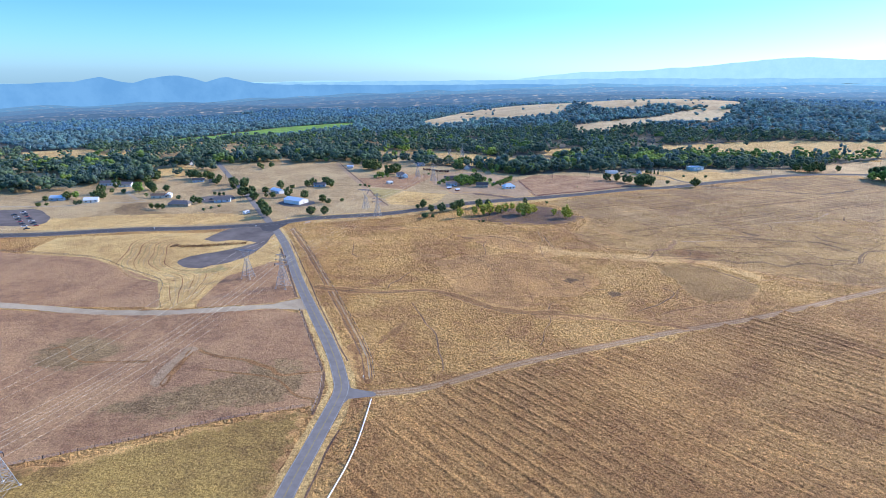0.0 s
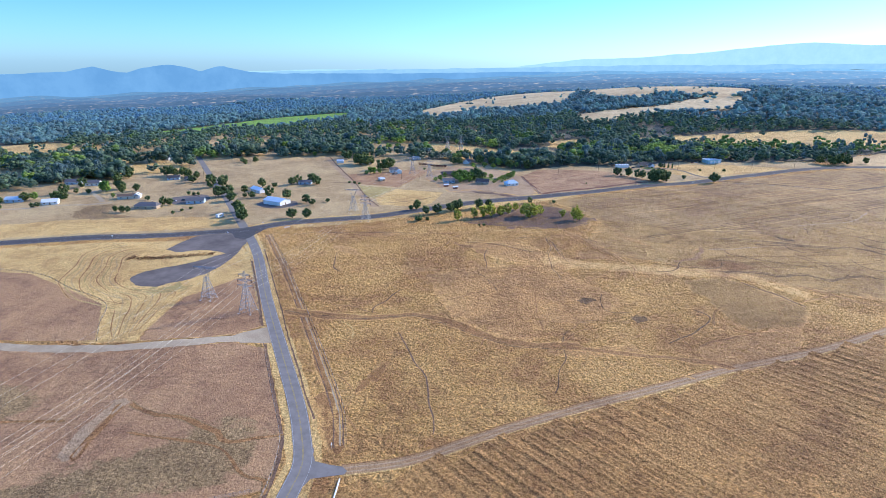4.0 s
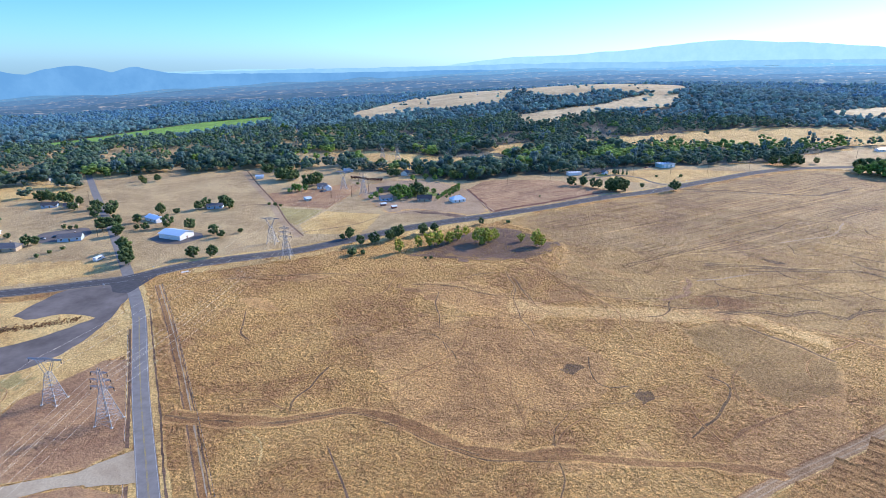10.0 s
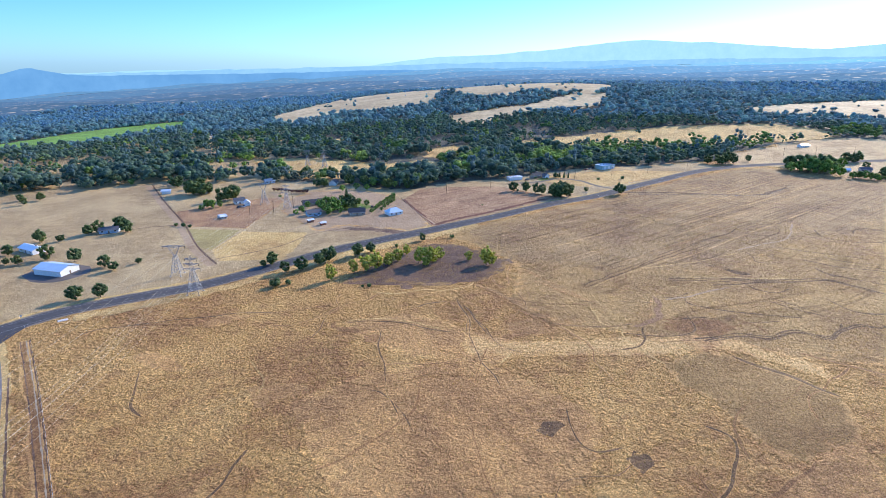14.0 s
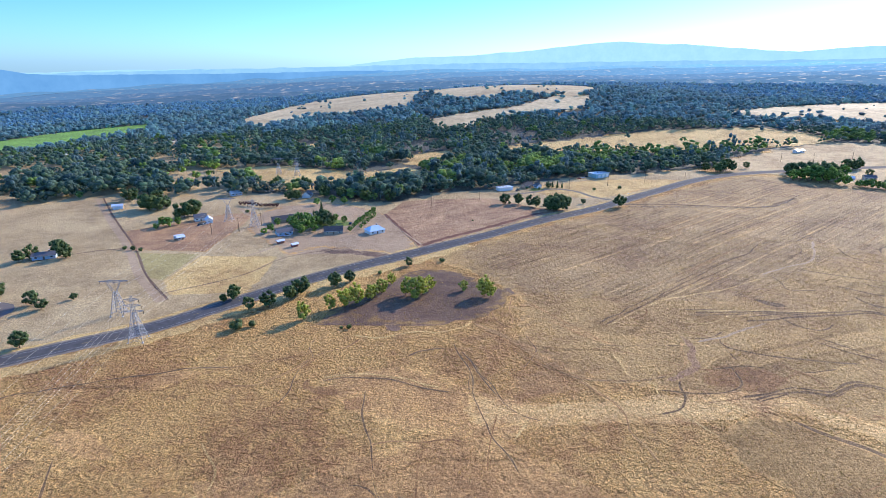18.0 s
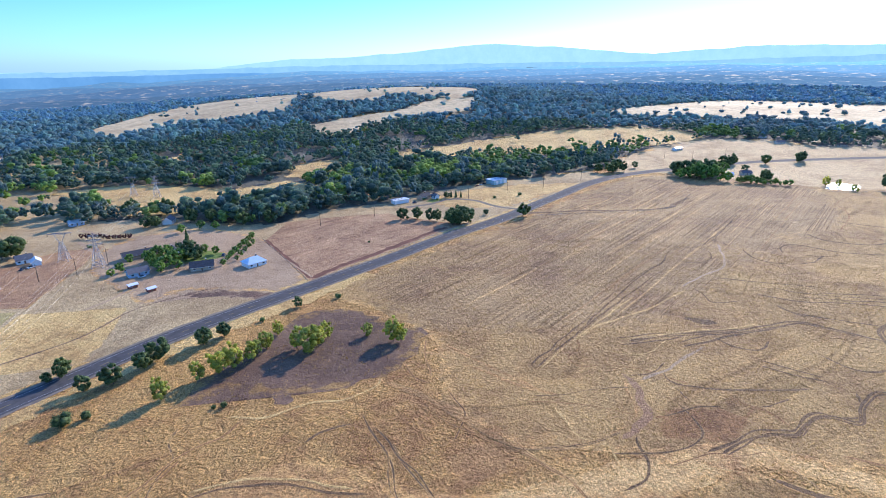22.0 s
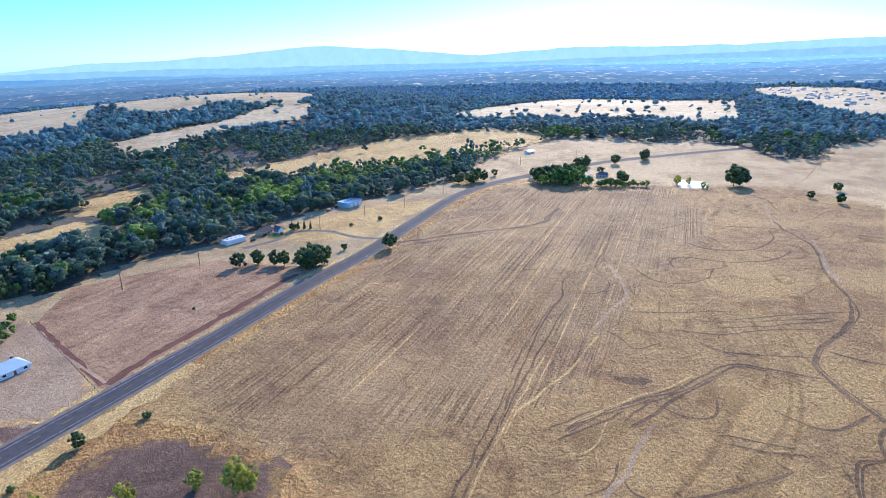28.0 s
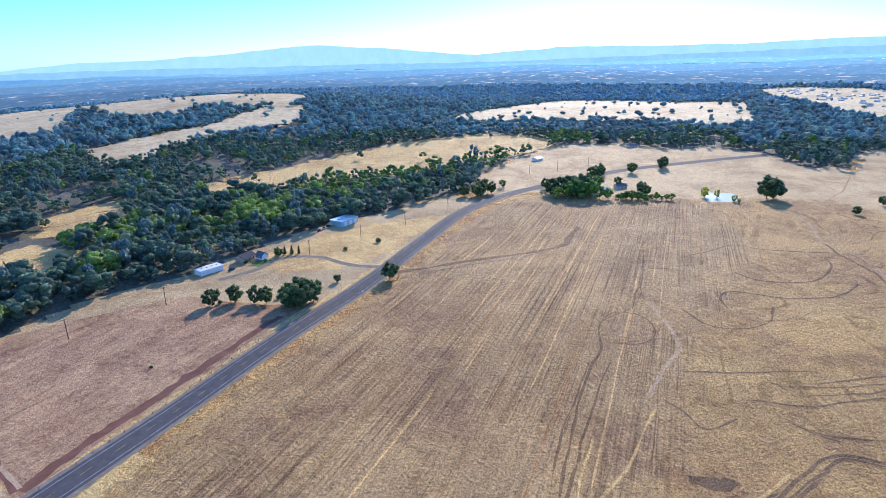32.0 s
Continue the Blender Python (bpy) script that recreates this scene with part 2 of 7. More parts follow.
PALE_HILL = earth("pale_hill_grass", (0.603, 0.467, 0.261), (0.532, 0.395, 0.209), (0.416, 0.294, 0.150), grain=0.1, patch=0.006, fleck=0.35, relief=0.0)
GREEN = earth("watered_green_pasture", (0.22, 0.38, 0.07), (0.18, 0.32, 0.055), (0.14, 0.24, 0.045), grain=0.2, fleck=0.4)
LAWN = earth("green_lawn", (0.20, 0.26, 0.06), (0.15, 0.21, 0.05), (0.11, 0.15, 0.04), grain=1.0, fleck=0.5)
WEEDS = earth("greenish_verge", (0.38, 0.32, 0.12), (0.3, 0.25, 0.1), (0.2, 0.16, 0.07), grain=1.2, fleck=0.8)
SHADED_LITTER = earth("shaded_woodland_floor", (0.15, 0.14, 0.10), (0.11, 0.105, 0.078), (0.08, 0.078, 0.06), grain=0.5, fleck=0.6)
GRAVEL = earth("pale_gravel", (0.432, 0.352, 0.239), (0.377, 0.299, 0.201), (0.313, 0.242, 0.158), fleck=0.25, grain=1.5, bump=0.15, relief=0.0)
DIRT = earth("brown_dirt", (0.399, 0.252, 0.128), (0.332, 0.200, 0.102), (0.257, 0.152, 0.077), fleck=0.35, grain=1.2)
ASPHALT = plain("asphalt", (0.078, 0.075, 0.075), 0.85, 0, 0.25, 0.35, 0.2)
PALE_ASPHALT = plain("worn_asphalt", (0.205, 0.19, 0.175), 0.9, 0, 0.18, 0.3, 0.2)
PATCHED = plain("dark_asphalt_lot", (0.15, 0.128, 0.115), 0.9, 0, 0.35, 0.06, 0.2)
YELLOW = plain("yellow_road_paint", (0.36, 0.26, 0.06), 0.7, 0, 0.2, 1.0)
WHITE = plain("white_road_paint", (0.42, 0.42, 0.41), 0.7, 0, 0.15, 1.0)
CONCRETE = plain("pale_concrete", (0.56, 0.54, 0.5), 0.85, 0, 0.12, 0.6)
WHITE_WALL = plain("white_painted_wall", (0.78, 0.78, 0.76), 0.6, 0, 0.06, 0.5)
CREAM_WALL = plain("cream_wall", (0.62, 0.56, 0.46), 0.7, 0, 0.08, 0.5)
BLUE_WALL = plain("pale_blue_wall", (0.40, 0.50, 0.60), 0.65, 0, 0.08, 0.5)
TEAL_WALL = plain("pale_teal_metal_wall", (0.38, 0.56, 0.58), 0.5, 0.2, 0.08, 0.4)
TAN_WALL = plain("tan_wall", (0.42, 0.33, 0.24), 0.75, 0, 0.1, 0.5)
RED_WALL = plain("barn_red_wall", (0.30, 0.09, 0.06), 0.75, 0, 0.15, 0.5)
GREY_ROOF = plain("grey_shingle_roof", (0.14, 0.135, 0.14), 0.85, 0, 0.2, 0.9, 0.3)
DARK_ROOF = plain("dark_shingle_roof", (0.07, 0.07, 0.075), 0.85, 0, 0.25, 0.9, 0.3)
BROWN_ROOF = plain("brown_shingle_roof", (0.16, 0.11, 0.08), 0.85, 0, 0.2, 0.9, 0.3)
METAL_ROOF = plain("pale_blue_metal_roof", (0.55, 0.66, 0.72), 0.35, 0.3, 0.08, 0.3)
WHITE_ROOF = plain("white_metal_roof", (0.78, 0.8, 0.82), 0.35, 0.2, 0.06, 0.3)
TRIM = plain("white_trim", (0.72, 0.72, 0.70), 0.6, 0, 0.05, 1.0)
DOOR = plain("brown_door", (0.18, 0.11, 0.07), 0.6, 0, 0.15, 2.0)
WIRE = plain("aluminium_wire", (0.75, 0.68, 0.52), 0.5, 0.2, 0.05, 0.1)
STEEL = plain("galvanised_steel", (0.36, 0.37, 0.38), 0.6, 0.3, 0.15, 0.5)
WOOD = plain("weathered_wood", (0.15, 0.11, 0.08), 0.9, 0, 0.25, 2.0)
TYRE = plain("black_rubber", (0.02, 0.02, 0.02), 0.85, 0, 0.1, 3.0)
CAR_WHITE = plain("white_car_paint", (0.75, 0.75, 0.75), 0.25, 0.0, 0.03, 1.0)
CAR_DARK = plain("dark_car_paint", (0.05, 0.055, 0.07), 0.25, 0.0, 0.05, 1.0)
CAR_RED = plain("red_car_paint", (0.35, 0.05, 0.04), 0.3, 0.0, 0.05, 1.0)
GLASS, nt_, b_ = nodes_of("dark_window_glass")
b_.inputs["Base Color"].default_value, b_.inputs["Roughness"].default_value = (0.03, 0.04, 0.05, 1), 0.08
WATER, nt_, b_ = nodes_of("still_water")
b_.inputs["Base Color"].default_value, b_.inputs["Roughness"].default_value = (0.2, 0.2, 0.19, 1), 0.3
bump_of(nt_, b_, noise_of(nt_, coords(nt_), 1.5, 3), 0.2, 0.05)
LEAF_OAK = foliage("oak_leaves", (0.085, 0.135, 0.06), (0.145, 0.205, 0.085), (0.23, 0.295, 0.12), 0.42)
LEAF_BRIGHT = foliage("cottonwood_leaves", (0.36, 0.38, 0.08), (0.55, 0.56, 0.13), (0.74, 0.72, 0.2), 0.55)
LEAF_RED = foliage("purple_plum_leaves", (0.05, 0.018, 0.02), (0.08, 0.025, 0.028), (0.11, 0.04, 0.04))
LEAF_SHRUB = foliage("garden_leaves", (0.130, 0.227, 0.065), (0.220, 0.357, 0.091), (0.325, 0.488, 0.118), 0.45)
# haze put into leaf colour, bluer from LEAF_WOOD through LEAF_PINE to LEAF_FAR
LEAF_WOOD = foliage("woodland_leaves", (0.1, 0.17, 0.17), (0.165, 0.255, 0.225), (0.25, 0.365, 0.265), 0.62)
LEAF_WOOD_BRIGHT = foliage("streamside_leaves", (0.18, 0.29, 0.12), (0.27, 0.4, 0.145), (0.37, 0.5, 0.175), 0.58)
LEAF_PINE = foliage("grey_pine_haze_needles", (0.15, 0.24, 0.28), (0.195, 0.3, 0.335), (0.24, 0.355, 0.38), 0.6)
LEAF_MID = foliage("mid_wood_haze_leaves", (0.175, 0.32, 0.4), (0.23, 0.395, 0.475), (0.285, 0.47, 0.545), 0.64)
LEAF_FAR = foliage("far_wood_haze_leaves", (0.205, 0.39, 0.55), (0.25, 0.46, 0.62), (0.295, 0.525, 0.68), 0.64)
BARK = plain("grey_bark", (0.16, 0.12, 0.09), 0.95, 0, 0.3, 2.0)
DRY_TUFT = foliage("dry_grass_tufts", (0.40, 0.245, 0.09), (0.53, 0.345, 0.13), (0.68, 0.475, 0.19), 0.35)
REEDS = foliage("dry_rust_reeds", (0.22, 0.10, 0.05), (0.32, 0.155, 0.075), (0.42, 0.23, 0.12), 0.25)


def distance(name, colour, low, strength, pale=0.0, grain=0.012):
    """The blue of far land, seen through many kilometres of air: haze put into a backdrop's glow, more so under the
    sun.
    """
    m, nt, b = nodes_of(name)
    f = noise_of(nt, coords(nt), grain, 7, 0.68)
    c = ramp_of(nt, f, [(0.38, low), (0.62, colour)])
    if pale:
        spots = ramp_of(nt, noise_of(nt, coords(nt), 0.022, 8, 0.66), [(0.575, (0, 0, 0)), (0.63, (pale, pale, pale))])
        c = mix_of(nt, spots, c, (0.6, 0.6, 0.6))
        # brighter haze towards the sun, painted into the glow
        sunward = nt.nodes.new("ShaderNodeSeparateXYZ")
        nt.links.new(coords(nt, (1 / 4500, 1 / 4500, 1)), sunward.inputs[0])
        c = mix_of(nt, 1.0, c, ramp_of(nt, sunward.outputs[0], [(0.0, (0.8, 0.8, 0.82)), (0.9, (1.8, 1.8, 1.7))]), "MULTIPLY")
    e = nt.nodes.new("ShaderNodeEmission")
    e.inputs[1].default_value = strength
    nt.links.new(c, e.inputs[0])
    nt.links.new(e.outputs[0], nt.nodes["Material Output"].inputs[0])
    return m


RAGGED = {}


def ragged(m, under):
    """The ragged-edged kin of a ground material."""
    if m.name not in EARTHS:
        return m
    key = (m.name, under.name)
    if key not in RAGGED:
        RAGGED[key] = earth(m.name + "_ragged", under=under.name, **EARTHS[m.name])
    return RAGGED[key]

# ---- the land ----
MID = (35.0, 190.0)


def sstep(a, b, v):
    k = np.clip((v - a) / (b - a), 0, 1)
    return k * k * (3 - 2 * k)


def land(x, y):
    """Height of the ground: flat near by, with the plain sinking away on one side and low hills on the other."""
    x, y = np.asarray(x, float), np.asarray(y, float)
    dx, dy = x - MID[0], y - MID[1]
    d = np.hypot(dx, dy)
    az = np.degrees(np.arctan2(dy, dx))
    rim = np.interp(az, [-170, -60, -10, 10, 20, 43, 57, 70, 83, 90, 104, 118, 140, 180], [-40, 60, 150, 135, 120, 95, 75, 50, 15, -20, -60, -105, -140, -60])
    z = rim * np.clip((d - 650) / 3950, 0, 1.3) * sstep(650, 1100, d)
    z = z + 30 * np.exp(-(((x - 560) / 420) ** 2 + ((y - 1500) / 420) ** 2))
    z = z + 20 * np.exp(-(((x - 900) / 500) ** 2 + ((y - 1700) / 500) ** 2))
    z = z + sstep(900, 2500, d) * (7 * np.sin(x / 310 + 1.3) * np.cos(y / 270) + 4 * np.sin(x / 131 + y / 173))
    near = 1 - sstep(500, 900, d)
    return z + near * 0.35 * (np.sin(x / 23 + 0.7 * np.sin(y / 31)) + np.cos(y / 27 + np.sin(x / 19)))


def mesh_from(name, verts, faces, material, smooth=False):
    """A mesh from arrays of vertices and of equal-sided faces."""
    me = bpy.data.meshes.new(name)
    verts, faces = np.asarray(verts, np.float32), np.asarray(faces, np.int32)
    n, k = faces.shape
    me.vertices.add(len(verts))
    me.vertices.foreach_set("co", verts.ravel())
    me.loops.add(n * k)
    me.loops.foreach_set("vertex_index", faces.ravel())
    me.polygons.add(n)
    me.polygons.foreach_set("loop_start", np.arange(0, n * k, k, dtype=np.int32))
    me.polygons.foreach_set("use_smooth", np.full(n, smooth))
    me.materials.append(material)
    me.update(calc_edges=True)
    return me


def sheet(name, xs, ys, height, material):
    gx, gy = np.meshgrid(xs, ys)
    v = np.stack([gx, gy, height(gx, gy)], -1).reshape(-1, 3)
    w = len(xs)
    i = (np.arange(len(ys) - 1)[:, None] * w + np.arange(w - 1)).ravel()
    return new(name, mesh_from(name, v, np.stack([i, i + 1, i + w + 1, i + w], 1), material, True))


def spread(lo, fine_lo, fine_hi, hi, step):
    """Steps of one size in the middle that grow towards both ends."""
    out = list(np.arange(fine_lo, fine_hi + step, step))
    s = step
    while out[-1] < hi:
        s *= 1.12
        out.append(out[-1] + s)
    s = step
    while out[0] > lo:
        s *= 1.12
        out.insert(0, out[0] - s)
    return np.array(out)


ground = sheet("ground", spread(-5600, -320, 760, 5600, 6), spread(-5200, -120, 760, 5900, 6), land, GRASS)
tagged(ground, "rolling dry golden grassland with brown bare patches", "ground", kind="structure")


def curve_pts(pts, step=4.0):
    """A smooth line through the given points, in even steps."""
    p = np.array(pts, float)
    ext = np.vstack([2 * p[0] - p[1], p, 2 * p[-1] - p[-2]])
    out = []
    for k in range(1, len(ext) - 2):
        a, b, c, d = ext[k - 1 : k + 3]
        n = max(2, int(np.linalg.norm(c - b) / step))
        for t in np.arange(n) / n:
            out.append(0.5 * (2 * b + (c - a) * t + (2 * a - 5 * b + 4 * c - d) * t * t + (3 * b - a - 3 * c + d) * t**3))
    out.append(p[-1])
    return np.array(out)


def ribbon(name, pts, width, lift, material, offset=0.0, ragged=0.0, step=4.0, thick=0.0):
    """A strip along a line on the land, with sides where it is thick."""
    p = curve_pts(pts, step)
    t = np.gradient(p, axis=0)
    t /= np.linalg.norm(t, axis=1)[:, None]
    nrm = np.stack([-t[:, 1], t[:, 0]], 1)
    rag = np.random.RandomState(len(p)).normal(0, 1, (len(p), 2)) * ragged
    a = p + nrm * (offset + width / 2 + rag[:, :1])
    b = p + nrm * (offset - width / 2 + rag[:, 1:])
    rows = []
    for q, dz in ((a, -thick), (a, 0), (b, 0), (b, -thick)) if thick else ((a, 0), (b, 0)):
        rows.append(np.column_stack([q, land(q[:, 0], q[:, 1]) + lift + dz]))
    n, w = len(p), len(rows)
    v = np.stack(rows, 1).reshape(-1, 3)
    f = [(i * w + j, i * w + j + 1, (i + 1) * w + j + 1, (i + 1) * w + j) for i in range(n - 1) for j in range(w - 1)]
    return new(name, mesh_from(name, v, f, material, False))


FIELDS = []


def trail(name, pts, width, lift, material, step=2.5, lip=0.0, crest=False, firm=0.0):
    """A worn line on the land that frays into the ground beside it, with low lips or as a low crest."""
    p = curve_pts(pts, step)
    rs = np.random.RandomState(len(p) + int(abs(pts[0][0]) * 7))
    t = np.gradient(p, axis=0)
    t /= np.linalg.norm(t, axis=1)[:, None]
    nrm = np.stack([-t[:, 1], t[:, 0]], 1)
    sway = np.interp(np.arange(len(p)), np.arange(0, len(p) + 4, 4), rs.normal(0, 0.3 + width * 0.1, len(np.arange(0, len(p) + 4, 4))))
    swell = np.interp(np.arange(len(p)), np.arange(0, len(p) + 5, 5), rs.uniform(0.6, 1.4, len(np.arange(0, len(p) + 5, 5))))
    fade = np.ones(len(p))
    fade[[0, -1]] = 0.15
    force = np.interp(np.arange(len(p)), np.arange(0, len(p) + 6, 6), rs.uniform(-0.15 + firm, 0.45, len(np.arange(0, len(p) + 6, 6))))
    rows = []
    for u, up in ((1.0, 0.0), (0.5, 0.7 if crest else 1.0), (0.0, 1.0 if crest else 0.1), (-0.5, 0.7 if crest else 1.0), (-1.0, 0.0)):
        q = p + nrm * (sway + u * width * swell * fade)[:, None]
        rows.append(np.column_stack([q, land(q[:, 0], q[:, 1]) + lift + up * lip * swell * fade]))
    n, w = len(p), 5
    v = np.stack(rows, 1).reshape(-1, 3)
    f = [(i * w + j, i * w + j + 1, (i + 1) * w + j + 1, (i + 1) * w + j) for i in range(n - 1) for j in range(4)]
    under = ground_at(*pts[len(pts) // 2])
    me = mesh_from(name, v, f, material if under is material else ragged(material, under), True)
    me.attributes.new("edge", "FLOAT", "POINT").data.foreach_set("value", (np.tile([-0.6, 0.12, 0.3, 0.12, -0.6], n) + np.repeat(force, 5) * np.tile([0, 1, 1, 1, 0], n)).astype(np.float32))
    return new(name, me)


def ground_at(x, y):
    """The ground material of the field that a point lies in."""
    under = GRASS
    for ring, ground_ in FIELDS:
        if inside(ring, np.array(float(x)), np.array(float(y))):
            under = ground_
    return under


def inside(poly, x, y):
    """Whether points lie in a polygon."""
    hit = np.zeros(np.shape(x), bool)
    for (x0, y0), (x1, y1) in zip(poly, poly[1:] + poly[:1]):
        if y0 != y1:
            hit ^= ((y0 > y) != (y1 > y)) & (x < (x1 - x0) * (y - y0) / (y1 - y0) + x0)
    return hit


def patch(name, poly, lift, material, label, wobble=1.5, step=4.0, soft=True, fade=None, under=GRASS, hard=None):
    """A stretch of ground of its own kind inside a rounded outline, lying on the land."""
    if material.name in EARTHS:
        FIELDS.append((poly, material))
    ring = [tuple(q) for q in (curve_pts(poly + poly[:1], step)[:-1] if soft else np.array(sum([[tuple(np.array(a) + (np.array(b) - a) * k / 12) for k in range(12)] for a, b in zip(poly, poly[1:] + poly[:1])], [])))]
    rs = np.random.RandomState(len(ring))
    bm = bmesh.new()
    vs = [bm.verts.new((x + rs.normal(0, wobble), y + rs.normal(0, wobble), 0)) for x, y in ring]
    bm.faces.new(vs)
    bmesh.ops.triangulate(bm, faces=bm.faces[:])
    size = max(max(v.co.x for v in bm.verts) - min(v.co.x for v in bm.verts), max(v.co.y for v in bm.verts) - min(v.co.y for v in bm.verts))
    for axis in (0, 1):
        lo, hi = min(v.co[axis] for v in bm.verts), max(v.co[axis] for v in bm.verts)
        gap = max(3.0, size / 44 if size > 700 else min(size / 44, 4.5))
        for k in np.arange(lo + gap, hi, gap):
            n = [0, 0, 0]
            n[axis] = 1
            co = [0, 0, 0]
            co[axis] = k
            bmesh.ops.bisect_plane(bm, geom=bm.verts[:] + bm.edges[:] + bm.faces[:], plane_co=co, plane_no=n)
    for v in bm.verts:
        v.co.z = float(land(v.co.x, v.co.y)) + lift
    bmesh.ops.recalc_face_normals(bm, faces=bm.faces[:])
    me = bpy.data.meshes.new(name)
    bm.to_mesh(me)
    bm.free()
    fade = (min(14.0, size * 0.22) if soft else 2.0) if fade is None else fade
    if fade:
        co = np.array([v.co[:2] for v in me.vertices])
        a, b = np.array(ring), np.roll(np.array(ring), -1, 0)
        far = np.full(len(co), 1e9)
        for p, q in zip(a, b):
            if hard and hard(*((p + q) / 2)):
                continue
            u = np.clip(((co - p) @ (q - p)) / max((q - p) @ (q - p), 1e-9), 0, 1)
            far = np.minimum(far, np.hypot(*(co - p - u[:, None] * (q - p)).T))
        me.attributes.new("edge", "FLOAT", "POINT").data.foreach_set("value", np.clip(far / fade, 0, 1).astype(np.float32))
        material = ragged(material, under)
    me.materials.append(material)
    if me.polygons and me.polygons[0].normal.z < 0:
        me.flip_normals()
    return tagged(new(name, me), label, "ground", kind="structure")


# ---- fields and bare patches ----
patch("brown_field", [(-159, 206), (-168, 225), (-180, 248.5), (-211, 269), (-247, 291), (-320, 303), (-480, 300), (-480, 222), (-320, 213), (-240, 208)], 0.05, BARE, "bare brown fenced field", soft=False, wobble=0.1, fade=0.4, under=STRAW)
patch("straw_field", [(-165, 203), (-175, 224), (-187, 245), (-214, 264), (-250, 286), (-300, 299), (-300, 340), (-230, 352), (-185, 358), (-145, 352), (-122, 320), (-112, 288), (-121, 284), (-133, 267), (-141, 255), (-141, 220), (-139, 204)], 0.042, STRAW, "pale cut straw with curved mowing lines", soft=False, wobble=0.3, fade=3)
patch("brown_field", [(-139, 205), (-141, 220), (-141, 255), (-133, 267), (-121, 284), (-111, 284), (-102, 259), (-88, 222), (-97, 213), (-110, 209)], 0.05, BARE, "bare brown ground under the power line", soft=False, wobble=0.4, fade=3, under=STRAW)
patch("weeds", [(-183, 275), (-169, 264), (-153, 261), (-144, 272), (-153, 277), (-164, 270)], 0.052, OLIVE_DRY, "olive weeds round the asphalt pad", under=STRAW)
patch("weed_field", [(-300, -60), (-300, 45), (-146, 73), (-104, 90), (-61, 108), (-57, 95), (-58, 60), (-60, -60)], 0.05, OLIVE, "olive yellow weedy field beside the road", wobble=0.8)
patch("brown_field", [(-420, 30), (-300, 50), (-160, 70), (-140, 78), (-119, 87), (-84, 102), (-56, 111.5), (-54, 118), (-55.5, 134), (-59, 144), (-69, 171), (-80, 199), (-96, 205), (-112, 201), (-156, 195), (-240, 201), (-420, 206)], 0.05, BARE, "bare brown pasture soil with sparse dry grass", soft=False, wobble=0.25, fade=0.5)
patch("dry_weeds", [(-100, 130), (-72, 150), (-62, 130), (-66, 112), (-90, 106), (-120, 100), (-135, 112)], 0.056, SPARSE, "sparse dry grass over the bare soil", fade=26, under=BARE)
patch("dry_weeds", [(-150, 160), (-172, 172), (-190, 160), (-184, 140), (-160, 138)], 0.056, SPARSE, "faint dry grass over the bare soil", fade=16, under=BARE)
STUBBLE = [(-31, 112), (-10, 122), (24, 137), (81, 160), (150, 189), (265, 235), (420, 285), (420, -90), (-45, -90), (-39, 60)]
fu = np.array((math.cos(radians(-49)), math.sin(radians(-49))))
fv = np.array((-fu[1], fu[0]))
gu, gv = np.meshgrid(np.arange(-330, 420, 7.0), np.arange(-140, 480, 0.6))
px, py = gu * fu[0] + gv * fv[0], gu * fu[1] + gv * fv[1]
crest = np.sin(gv * 6.28 / 5.6 + 1.2 * np.sin(gv / 17) + 0.25 * np.sin(gu / 23 + gv / 5))
pz = land(px, py) + 0.10 + (0.3 + 0.12 * np.sin(gu / 41 + gv / 29) + 0.08 * np.sin(gu / 3.1 + gv)) * np.clip(crest, 0, 1) ** 3
idx = np.arange(gu.size).reshape(gu.shape)
quads = np.stack([idx[:-1, :-1], idx[:-1, 1:], idx[1:, 1:], idx[1:, :-1]], -1).reshape(-1, 4)
cx, cy = px.ravel()[quads].mean(1), py.ravel()[quads].mean(1)
field = new("stubble_field", mesh_from("stubble_field", np.stack([px, py, pz], -1).reshape(-1, 3), quads[inside(STUBBLE, cx, cy)], PLOUGHED, True))
tagged(field, "brown stubble field with long parallel ridges", "field", kind="structure")
patch("mown_field", [(112, 492), (206, 531), (300, 568), (420, 622), (500, 640), (560, 600), (600, 520), (560, 470), (470, 420), (330, 400), (230, 370), (150, 400), (118, 430)], 0.05, MOWN, "mown straw field with long parallel swaths", wobble=2.5, fade=42, under=SWIRL)
patch("swirl_field", [(96, 481), (206, 528), (300, 566), (350, 587), (350, 235), (250, 245), (170, 285), (112, 330), (100, 360), (122, 400), (125, 430)], 0.046, SWIRL, "straw field with winding mowing swirls", soft=False, wobble=0.8, fade=26, hard=lambda x, y: x > 340 or y > 478)
patch("swirl_field", [(340, 582), (420, 618), (500, 640), (560, 605), (610, 520), (660, 470), (690, 430), (650, 350), (560, 270), (440, 225), (340, 232)], 0.048, SWIRL, "straw field with winding mowing swirls", soft=False, wobble=0.8, fade=45, under=EAST, hard=lambda x, y: x < 345)
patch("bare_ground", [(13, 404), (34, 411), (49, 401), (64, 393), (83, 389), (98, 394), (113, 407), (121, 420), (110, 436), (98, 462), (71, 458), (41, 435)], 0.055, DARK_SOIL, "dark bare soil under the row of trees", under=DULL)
patch("red_field", [(93, 506), (87, 600), (112, 640), (193, 627), (216, 585), (236, 570), (170, 541), (140, 529)], 0.05, RED_SOIL, "reddish brown fenced field beside the highway", soft=False, wobble=0.25, fade=0.5)
